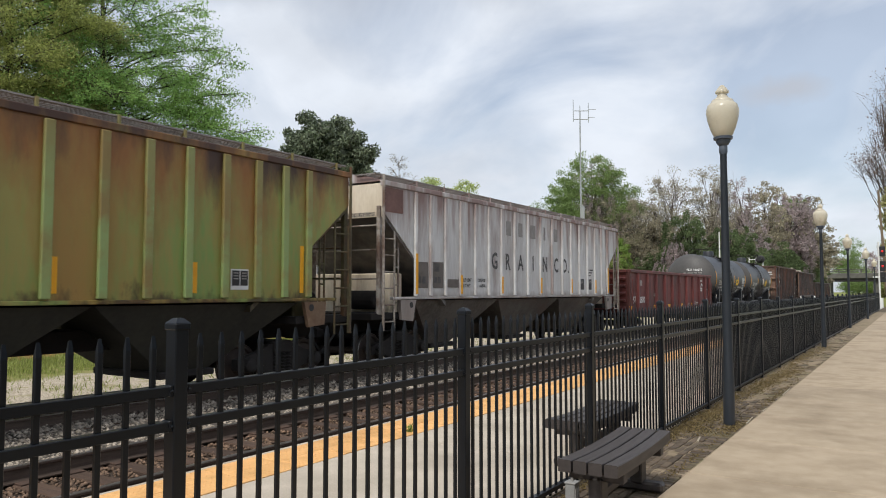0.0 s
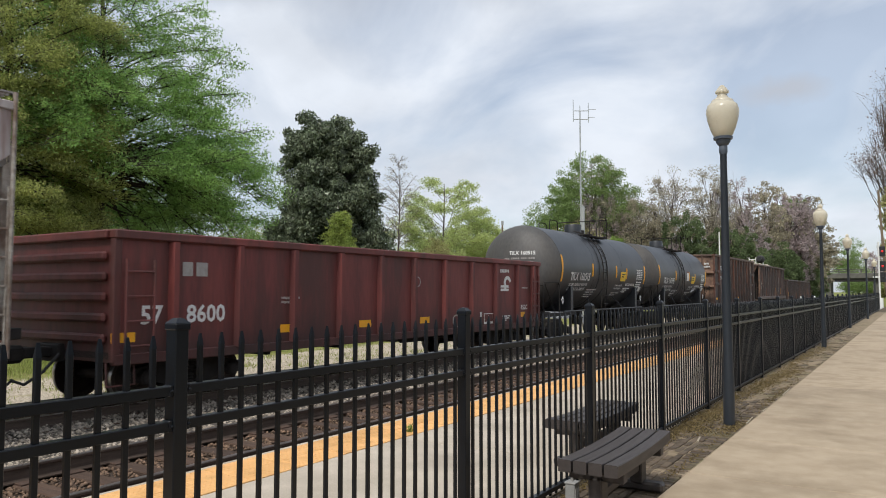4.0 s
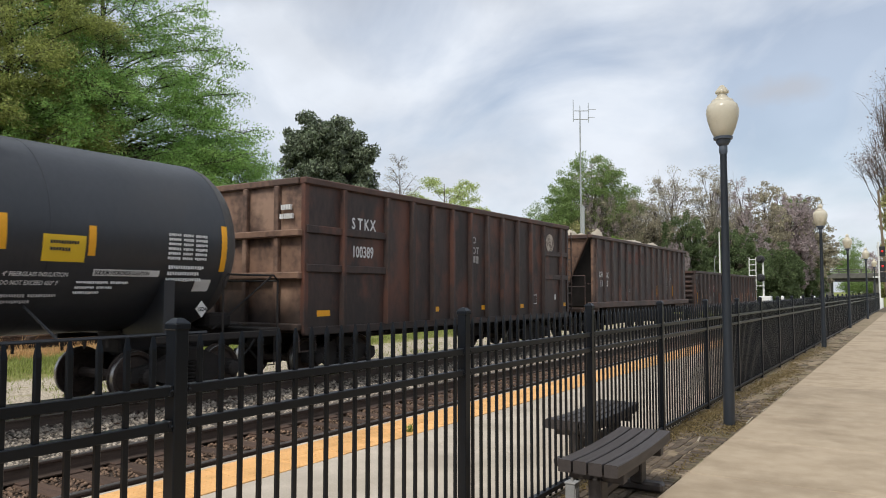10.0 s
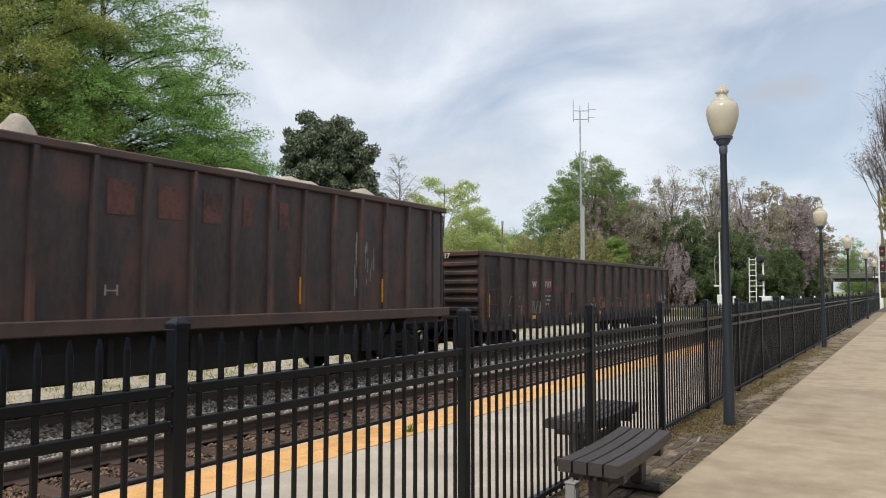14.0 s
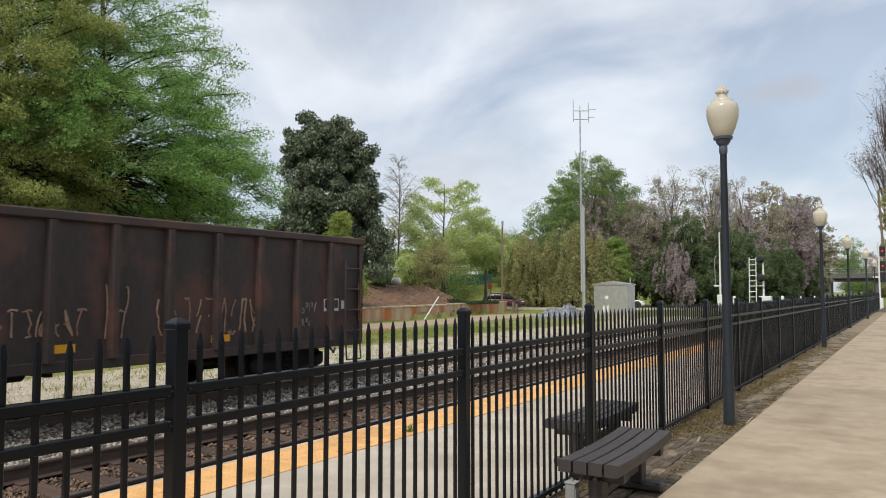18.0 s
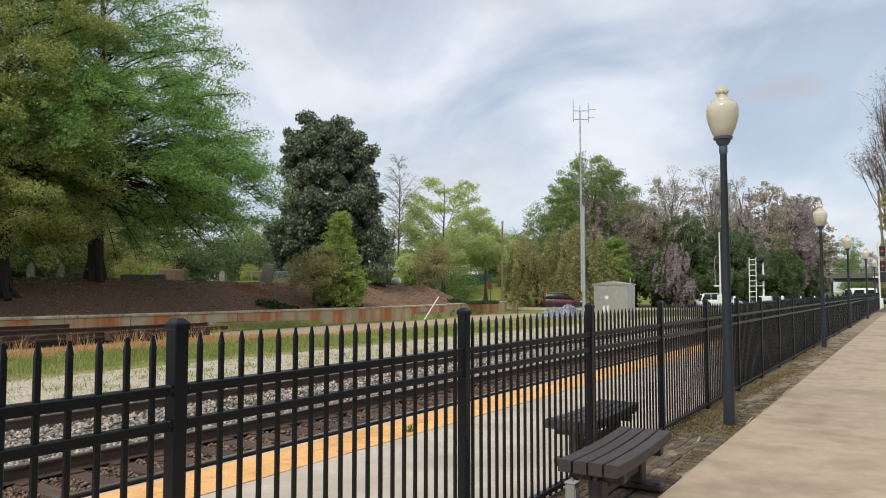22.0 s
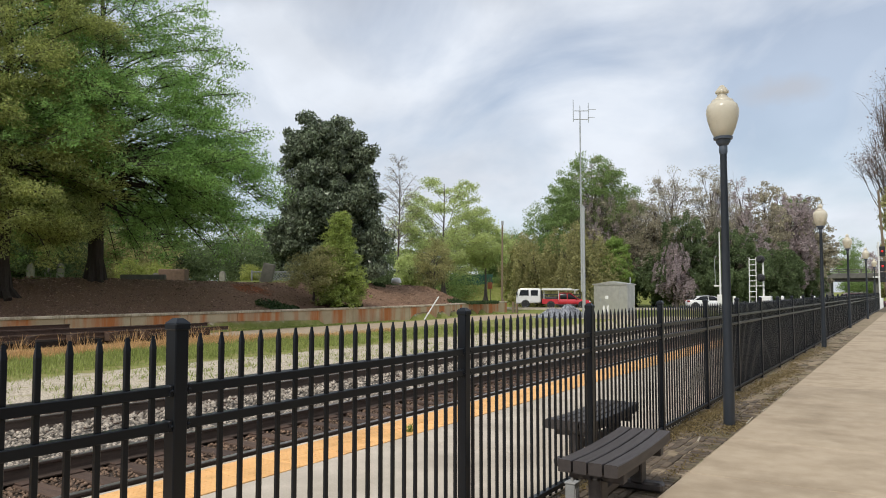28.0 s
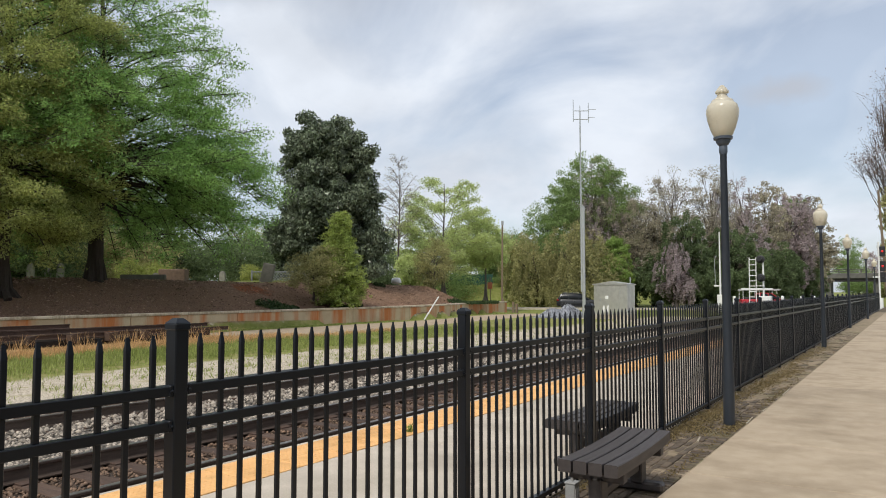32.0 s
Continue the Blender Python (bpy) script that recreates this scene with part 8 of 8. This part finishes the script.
def utility_poles():
    root = thing("utility_pole", pose(-34.1, 63.9, -0.4), "thin wooden utility pole", "pole")
    part("shaft", Geo().tube([(0, 0, 0), (0.1, 0, 9.0)], 0.11, 8, 0.08), POLE_WOOD, root)
    part("cap", Geo().bevel_box(0.0, 0.2, -0.1, 0.1, 8.6, 9.0, 0.02), GALV, root)
    r2 = thing("utility_pole", pose(-2.6, 96, -0.4), "leaning wooden utility pole beside the crossing", "pole")
    part("shaft", Geo().tube([(0.35, 0, 0), (-0.25, 0, 13.5)], 0.16, 8, 0.11), POLE_WOOD, r2)


utility_poles()


# ---- road ----
ROAD_A, ROAD_B = Vector((-42.89, 74.97, 0)), Vector((-5.98, 91.51, 0))
ROAD_D = (ROAD_B - ROAD_A).normalized()
ROAD_N = Vector((-ROAD_D.y, ROAD_D.x, 0))
ROAD_ANG = math.degrees(math.atan2(ROAD_D.y, ROAD_D.x))
ROAD_Z = -0.34


def road():
    m = pose(ROAD_A.x, ROAD_A.y, 0, 0, 0, ROAD_ANG)
    root = thing("road", m, "grey asphalt road crossing the tracks", "road", kind="structure")
    part("carriageway", Geo().box(-6, 110, -2.1, 5.4, -0.9, ROAD_Z), ASPHALT, root)
    part("kerb", Geo().bevel_box(-6, 36, -2.45, -2.1, -0.9, ROAD_Z + 0.12, 0.02), PLATFORM, root)
    part("centre_line", Geo().box(-6, 110, 1.55, 1.67, ROAD_Z, ROAD_Z + 0.005), YELLOW_SIGN, root)


road()


# ---- vehicles ----
GLASS_DARK = mat("car_glass", (0.012, 0.014, 0.016), (0.018, 0.02, 0.024), 0.25, bump=0, spec=0.25)
TYRE = mat("tyre_rubber", (0.018, 0.018, 0.018), (0.025, 0.025, 0.025), 0.85, bump=0.1)
HUB = mat("wheel_alloy", (0.42, 0.42, 0.43), (0.34, 0.34, 0.35), 0.35, metal=0.7, bump=0)
PLASTIC = mat("black_trim", (0.025, 0.025, 0.027), (0.035, 0.035, 0.037), 0.6, bump=0)
LENS = mat("headlight_lens", (0.62, 0.64, 0.66), (0.55, 0.57, 0.6), 0.15, bump=0)
TAIL = mat("tail_lamp", (0.30, 0.012, 0.012), (0.22, 0.01, 0.01), 0.2, bump=0)
VEHICLES = []


def paint(name, c):
    return mat(name, c, tuple(v * 0.85 for v in c), 0.3, scale=2, fine=20, bump=0, spec=0.6)


def road_pose(s, lane):
    p = ROAD_A + ROAD_D * s + ROAD_N * lane
    return pose(p.x, p.y, ROAD_Z, 0, 0, ROAD_ANG)


def wheels(root, xs, w, r):
    arch = Geo().lathe([(r * 0.85, 0.0), (r * 0.85, 0.008), (r * 1.2, 0.008), (r * 1.2, 0.0)], 20, pose(0, 0, 0, 90, 0, 0), False).mesh("wheel_arch")
    tyre = Geo().lathe([(r * 0.66, -0.11), (r * 0.93, -0.11), (r, -0.07), (r, 0.07), (r * 0.93, 0.11), (r * 0.66, 0.11)], 20, pose(0, 0, 0, 90, 0, 0)).mesh("wheel", True)
    rim = Geo().lathe([(0.03, -0.075), (r * 0.2, -0.095), (r * 0.25, -0.05), (r * 0.55, -0.07), (r * 0.68, -0.115), (r * 0.68, 0.115), (r * 0.55, 0.07), (r * 0.25, 0.05), (r * 0.2, 0.095), (0.03, 0.075)], 14, pose(0, 0, 0, 90, 0, 0)).mesh("rim")
    for x in xs:
        for s in (-1, 1):
            y = s * (w - 0.09)
            part("wheel_arch", arch, PLASTIC, root, at=pose(x, s * (w + 0.004), r + 0.03))
            t = part("wheel", tyre, TYRE, root, at=pose(x, y, r))
            part("rim", rim, HUB, t)
            VEH_WHEELS.append((root, t, x, y, r))


VEH_WHEELS = []


def hull(stations, r=0.09):
    """A rounded body lofted through stations: (x, bottom, top, half width low, half width high)."""
    g = Geo()
    for x, zb, zt, wb, wt in stations:
        q = min(r, (zt - zb) * 0.35)
        half = [(wb * 0.86, zb), (wb * 0.97, zb + q), (wb, zb + (zt - zb) * 0.45), (wt + (wb - wt) * 0.25, zt - q * 1.1), (wt - q * 0.35, zt - q * 0.25), (wt - q * 1.6, zt)]
        g.v += [(x, y, z) for y, z in half] + [(x, -y, z) for y, z in half[::-1]]
    n = 12
    for i in range(len(stations) - 1):
        for k in range(n):
            a, b = i * n + k, i * n + (k + 1) % n
            g.f.append((a, b, b + n, a + n))
    g.f += [tuple(range(n))[::-1], tuple(range(len(g.v) - n, len(g.v)))]
    return g


def car(name, label, colour, L, W, H, style):
    root = thing(name, pose(0, 0, 0), label, "car", "vehicles on the road")
    h, w = L / 2, W / 2
    if style == "sedan":
        body = [(-h, 0.42, 0.80, w * 0.70, w * 0.66), (-h + 0.14, 0.28, 0.98, w * 0.90, w * 0.80), (-h + 0.6, 0.21, 1.03, w * 0.98, w * 0.87), (-1.0, 0.19, 0.98, w, w * 0.93), (0.2, 0.19, 0.94, w, w * 0.93),
                (1.1, 0.19, 0.92, w, w * 0.91), (h - 0.8, 0.2, 0.86, w * 0.98, w * 0.86), (h - 0.3, 0.22, 0.76, w * 0.92, w * 0.78), (h - 0.06, 0.3, 0.66, w * 0.76, w * 0.66), (h, 0.38, 0.58, w * 0.66, w * 0.56)]
        top = [(-h + 0.55, 0.93, 1.05, w * 0.86, w * 0.76), (-1.3, 0.92, 1.34, w * 0.88, w * 0.68), (-0.75, 0.92, H - 0.03, w * 0.88, w * 0.66), (-0.1, 0.9, H, w * 0.88, w * 0.66), (0.45, 0.9, H - 0.05, w * 0.88, w * 0.67), (1.05, 0.88, 1.16, w * 0.88, w * 0.74), (1.5, 0.86, 0.94, w * 0.86, w * 0.8)]
        pillars = [((1.42, 0.95), (0.48, H - 0.06), 0.035), ((-0.12, 0.95), (-0.16, H - 0.03), 0.04), ((-1.72, 1.02), (-1.0, H - 0.08), 0.075)]
        roof = top[1:5]
        belt = 0.95
    else:
        belt = H * 0.60
        body = [(-h, 0.42, belt - 0.12, w * 0.80, w * 0.76), (-h + 0.12, 0.32, belt, w * 0.95, w * 0.86), (-h + 0.7, 0.26, belt + 0.03, w, w * 0.92), (0.0, 0.25, belt, w, w * 0.94), (h - 1.35, 0.25, belt - 0.01, w, w * 0.93),
                (h - 0.7, 0.26, belt - 0.06, w * 0.99, w * 0.88), (h - 0.22, 0.28, belt - 0.17, w * 0.94, w * 0.8), (h - 0.03, 0.36, belt - 0.32, w * 0.82, w * 0.7), (h + 0.02, 0.42, belt - 0.42, w * 0.74, w * 0.62)]
        top = [(-h + 0.12, belt - 0.08, belt + 0.06, w * 0.88, w * 0.82), (-h + 0.42, belt - 0.08, H - 0.14, w * 0.90, w * 0.74), (-h + 0.8, belt - 0.08, H - 0.03, w * 0.90, w * 0.74), (-0.4, belt - 0.08, H, w * 0.90, w * 0.74), (0.35, belt - 0.08, H - 0.06, w * 0.90, w * 0.74), (0.95, belt - 0.08, H - 0.38, w * 0.90, w * 0.78), (1.35, belt - 0.08, belt + 0.02, w * 0.89, w * 0.84)]
        pillars = [((1.28, belt + 0.02), (0.38, H - 0.08), 0.04), ((0.05, belt), (0.0, H - 0.03), 0.045), ((-1.05, belt), (-1.05, H - 0.03), 0.045), ((-h + 0.3, belt), (-h + 0.6, H - 0.08), 0.09)]
        roof = top[1:5]
        for s in (-1, 1):
            part("roof_rail", Geo().tube([(-h + 0.8, s * w * 0.62, H - 0.02), (-h + 0.95, s * w * 0.62, H + 0.05), (0.1, s * w * 0.62, H + 0.05), (0.3, s * w * 0.62, H - 0.03)], 0.02, 6), HUB, root)
    part("body", hull(body), colour, root, smooth=50)
    part("window_band", hull(top, 0.12), GLASS_DARK, root, smooth=40)
    part("roof", hull([(x, z1 - 0.05, z1 + 0.012, w1 * 0.99 + 0.045, w1 * 0.98 + 0.02) for x, z0, z1, w0, w1 in roof], 0.05), colour, root, smooth=50)
    for (xa, za), (xb, zb), r in pillars:
        for s in (-1, 1):
            part("pillar", Geo().tube([(xa, s * w * 0.90, za - 0.06), ((xa + xb) / 2, s * w * 0.83, (za + zb) / 2), (xb, s * w * 0.71, zb)], r, 6), colour, root)
    part("sill_trim", Geo().bevel_box(-h + 1.25, h - 1.3, -w - 0.006, w + 0.006, 0.2, 0.33, 0.02), PLASTIC, root)
    part("front_grille", Geo().bevel_box(h - 0.12, h + 0.015, -w * 0.45, w * 0.45, 0.42, 0.55, 0.02), PLASTIC, root)
    for s in (-1, 1):
        part("headlight", Geo().bevel_box(h - 0.42, h - 0.1, s * w * 0.74 - 0.13, s * w * 0.74 + 0.13, belt - 0.33, belt - 0.2, 0.03), LENS, root)
        part("tail_lamp", Geo().bevel_box(-h + 0.0, -h + 0.3, s * w * 0.84 - 0.1, s * w * 0.84 + 0.1, belt - 0.16, belt + 0.0, 0.03), TAIL, root)
        part("mirror", Geo().bevel_box(0.98, 1.14, s * (w + 0.07) - 0.1, s * (w + 0.07) + 0.1, belt + 0.02, belt + 0.17, 0.04), colour, root)
        for x in (-0.35, 0.75):
            part("door_handle", Geo().bevel_box(x - 0.09, x + 0.09, s * w * 0.985 - 0.02, s * w * 0.985 + 0.02, belt - 0.2, belt - 0.17, 0.006), HUB if style == "suv" else colour, root)
    wheels(root, (-h + 0.88, h - 0.92), w, 0.34 if style == "sedan" else 0.38)
    return root


def pickup(label, colour):
    root = thing("pickup_truck", pose(0, 0, 0), label, "pickup", "vehicles on the road")
    h, w = 2.75, 0.97
    part("body", hull([(0.3, 0.42, 1.05, w, w * 0.95), (1.3, 0.42, 1.06, w, w * 0.93), (h - 0.6, 0.42, 1.02, w * 0.99, w * 0.88), (h - 0.18, 0.42, 0.93, w * 0.94, w * 0.82), (h, 0.46, 0.78, w * 0.84, w * 0.74)]), colour, root, smooth=50)
    part("cab_side", hull([(-0.85, 0.42, 1.06, w, w * 0.95), (0.32, 0.42, 1.06, w, w * 0.95)]), colour, root, smooth=50)
    for s in (-1, 1):
        part("bed_side", Geo().bevel_box(-h, -0.87, s * (w - 0.05) - 0.05, s * (w - 0.05) + 0.05, 0.5, 1.08, 0.03), colour, root)
    part("tailgate", Geo().bevel_box(-h - 0.02, -h + 0.06, -w + 0.1, w - 0.1, 0.55, 1.07, 0.02), colour, root)
    part("bed_floor", Geo().bevel_box(-h + 0.05, -0.87, -w + 0.1, w - 0.1, 0.55, 0.66, 0.01), PLASTIC, root)
    part("bed_load", Geo().bevel_box(-2.4, -0.95, -0.7, 0.7, 0.66, 1.32, 0.08), PLASTIC, root)
    part("window_band", hull([(-0.82, 1.0, 1.66, w * 0.9, w * 0.78), (-0.6, 1.0, 1.78, w * 0.9, w * 0.76), (0.45, 1.0, 1.76, w * 0.9, w * 0.76), (1.0, 1.0, 1.42, w * 0.9, w * 0.8), (1.45, 1.0, 1.08, w * 0.89, w * 0.85)], 0.12), GLASS_DARK, root, smooth=40)
    part("roof", hull([(-0.84, 1.62, 1.7, w * 0.82, w * 0.8), (-0.6, 1.73, 1.8, w * 0.82, w * 0.8), (0.5, 1.71, 1.78, w * 0.82, w * 0.8)], 0.05), colour, root, smooth=50)
    for (xa, za), (xb, zb), r in (((1.38, 1.06), (0.48, 1.73), 0.04), ((0.12, 1.04), (0.1, 1.75), 0.05), ((-0.78, 1.04), (-0.76, 1.68), 0.07)):
        for s in (-1, 1):
            part("pillar", Geo().tube([(xa, s * w * 0.92, za), ((xa + xb) / 2, s * w * 0.86, (za + zb) / 2), (xb, s * w * 0.79, zb)], r, 6), colour, root)
    part("bumper", Geo().bevel_box(h - 0.05, h + 0.1, -w + 0.1, w - 0.1, 0.42, 0.58, 0.03), HUB, root)
    for s in (-1, 1):
        part("headlight", Geo().bevel_box(h - 0.22, h - 0.02, s * 0.68 - 0.16, s * 0.68 + 0.16, 0.72, 0.88, 0.02), LENS, root)
        part("tail_lamp", Geo().bevel_box(-h - 0.03, -h + 0.1, s * 0.88 - 0.06, s * 0.88 + 0.1, 0.75, 1.02, 0.02), TAIL, root)
        part("mirror", Geo().bevel_box(1.02, 1.16, s * (w + 0.08) - 0.1, s * (w + 0.08) + 0.1, 1.08, 1.26, 0.04), PLASTIC, root)
    g = Geo()
    for x in (-2.55, -0.85, 1.0):
        for s in (-1, 1):
            g.tube([(x, s * 0.9, 1.0 if x < 0 else 1.7), (x, s * 0.85, 2.08)], 0.03, 6)
        g.tube([(x, -0.85, 2.08), (x, 0.85, 2.08)], 0.03, 6)
    for s in (-1, 1):
        g.tube([(-2.7, s * 0.85, 2.1), (1.3, s * 0.85, 2.1)], 0.035, 6)
    part("rack", g, WHITE_PAINT, root, "white ladder rack")
    part("rack_board", Geo().bevel_box(-2.75, 0.6, -0.9, -0.84, 2.1, 2.32, 0.01), WHITE_PAINT, root)
    g = Geo()
    for s in (-0.6, -0.2):
        g.bevel_box(-2.9, 1.5, s - 0.04, s + 0.04, 2.14, 2.22, 0.01)
    for i in range(12):
        g.box(-2.7 + i * 0.35, -2.64 + i * 0.35, -0.6, -0.2, 2.16, 2.2)
    part("carried_ladder", g, ALU, root)
    part("sill_trim", Geo().bevel_box(-1.2, 1.2, -w - 0.01, w + 0.01, 0.36, 0.48, 0.02), PLASTIC, root)
    wheels(root, (-1.75, 1.8), w, 0.38)
    return root


def flatbed(label):
    root = thing("flatbed_truck", pose(0, 0, 0), label, "truck", "vehicles on the road")
    w = 1.0
    white = paint("truck_white", (0.75, 0.75, 0.73))
    part("cab", hull([(0.2, 0.62, 2.26, w, w * 0.95), (0.4, 0.55, 2.34, w, w * 0.95), (2.6, 0.5, 2.34, w, w * 0.95), (2.85, 0.48, 2.2, w, w * 0.94), (3.08, 0.46, 1.4, w * 0.98, w * 0.95), (3.12, 0.5, 1.0, w * 0.94, w * 0.92)]), white, root, smooth=45)
    for s in (-1, 1):
        y = s * (w * 0.985)
        for a, b, tb in ((0.5, 1.35, 0.0), (1.6, 2.75, 0.18)):
            part("side_window", Geo().face_set([(a, y - s * 0.04, 1.45), (b, y - s * 0.04, 1.45), (b - tb, y - s * 0.06, 2.12), (a, y - s * 0.06, 2.12), (a, y + s * 0.02, 1.45), (b, y + s * 0.02, 1.45), (b - tb, y - s * 0.005, 2.12), (a, y - s * 0.005, 2.12)], [(0, 1, 2, 3), (7, 6, 5, 4), (0, 4, 5, 1), (1, 5, 6, 2), (2, 6, 7, 3), (3, 7, 4, 0)]), GLASS_DARK, root)
        part("headlight", Geo().bevel_box(3.0, 3.14, s * 0.72 - 0.15, s * 0.72 + 0.15, 0.72, 0.9, 0.02), LENS, root)
        part("mirror", Geo().bevel_box(2.95, 3.08, s * 1.12 - 0.08, s * 1.12 + 0.08, 1.5, 1.95, 0.03), PLASTIC, root)
    part("windscreen", Geo().face_set([(3.09, -0.86, 1.42), (3.09, 0.86, 1.42), (2.88, 0.82, 2.14), (2.88, -0.82, 2.14), (2.9, -0.86, 1.42), (2.9, 0.86, 1.42), (2.7, 0.82, 2.14), (2.7, -0.82, 2.14)], [(0, 1, 2, 3), (7, 6, 5, 4), (0, 4, 5, 1), (1, 5, 6, 2), (2, 6, 7, 3), (3, 7, 4, 0)]), GLASS_DARK, root)
    part("bed", Geo().bevel_box(-4.6, 0.1, -1.05, 1.05, 0.85, 1.0, 0.02), PLASTIC, root)
    g = Geo()
    for i in range(8):
        x = -4.55 + i * 0.65
        for s in (-1, 1):
            g.box(x - 0.03, x + 0.03, s * 1.02 - 0.03, s * 1.02 + 0.03, 1.0, 1.55)
    for z in (1.2, 1.5):
        for s in (-1, 1):
            g.box(-4.6, 0.1, s * 1.02 - 0.02, s * 1.02 + 0.02, z, z + 0.12)
    part("stake_rail", g, PLASTIC, root)
    part("headboard", Geo().bevel_box(0.03, 0.12, -1.0, 1.0, 1.0, 2.2, 0.02), PLASTIC, root)
    part("chassis", Geo().bevel_box(-4.5, 2.9, -0.4, 0.4, 0.5, 0.85, 0.02), PLASTIC, root)
    wheels(root, (-2.4, 2.0), w, 0.42)
    return root




def traffic():
    maroon = car("suv", "maroon sport utility vehicle waiting at and then leaving the crossing", paint("car_maroon", (0.085, 0.014, 0.024)), 4.75, 1.86, 1.75, "suv")
    white = car("suv", "white sport utility vehicle driving over the crossing", paint("car_white", (0.72, 0.72, 0.70)), 4.8, 1.88, 1.72, "suv")
    sedan = car("sedan", "white sedan driving towards the crossing", paint("car_pearl", (0.74, 0.74, 0.73)), 4.85, 1.84, 1.47, "sedan")
    red = pickup("red pickup truck with a white ladder rack", paint("car_red", (0.52, 0.028, 0.04)))
    dark = car("suv", "black sport utility vehicle following along the road", paint("car_black", (0.018, 0.019, 0.022)), 4.8, 1.88, 1.74, "suv")
    lorry = flatbed("white cab-over truck with a black stake bed")
    return [
        (maroon, 0, [(0, 2.86), (18.6, 2.9), (19, 3.1), (19.5, 3.55), (20.2, 4.7), (21, 6.25), (22, 9.6), (22.6, 12.2), (23.4, 16.3), (24, 19.5), (24.6, 22.6), (25.2, 25.8), (28, 42), (32, 70)]),
        (white, 0, [(0, 16.4), (19, 16.4), (19.5, 17.5), (20.2, 19.8), (21, 22.1), (22, 27.0), (22.6, 30.8), (23, 32.8), (23.4, 34.8), (24, 38.7), (26, 52), (32, 95)]),
        (sedan, 0, [(0, -62), (21, -13), (22.5, -2.0), (23.4, 0.95), (24, 3.3), (24.6, 6.1), (25.2, 9.4), (27.5, 22.7), (28, 25.8), (28.6, 29.9), (29.4, 36.5), (32, 58)]),
        (red, 0, [(0, -80), (23, -15), (26.3, 2.0), (27.5, 8.1), (28, 10.0), (28.6, 13.1), (29.4, 19.5), (30.2, 23.0), (31, 27.0), (31.8, 31.0), (32, 31.9)]),
        (dark, 0, [(0, -80), (26, -25), (29.4, -3.0), (30, 0.5), (31, 5.6), (32, 11.3)]),
        (lorry, 3.6, [(0, 92), (20, 57), (21.5, 47.4), (22.5, 42.6), (23, 40.4), (24, 35.4), (24.6, 32.0), (25.2, 28.0), (28, 7.2), (28.6, 2.9), (32, -22)]),
    ]


TRAFFIC = traffic()


# ---- movement ----
def motions():
    for root, u in CARS:
        walk(root, [(t, pose(TRACK_2, u - SPEED * t, RAIL_Z)) for t in range(0, 33)])
    for w, y in WHEELS:
        walk(w, [(k * 0.1, pose(0, y, 0.42, math.degrees(SPEED * k * 0.1 / 0.42))) for k in range(321)])
    for root, lane, rows in TRAFFIC:
        back = lane > 1
        walk(root, [(t, road_pose(s, lane) @ pose(0, 0, 0, 0, 0, 180 if back else 0)) for t, s in rows])
        ts, ss = [t for t, _ in rows], [s for _, s in rows]
        for owner, wheel, x, y, r in VEH_WHEELS:
            if owner is root:
                turns, last = [], None
                for k in range(641):
                    go = abs(float(np.interp(k * 0.05, ts, ss)) - ss[0])
                    if last is None or go - last > 0.5 * r or k % 40 == 0:
                        turns.append((k * 0.05, pose(x, y, r, 0, math.degrees(go / r), 0)))
                        last = go
                walk(wheel, turns)


motions()
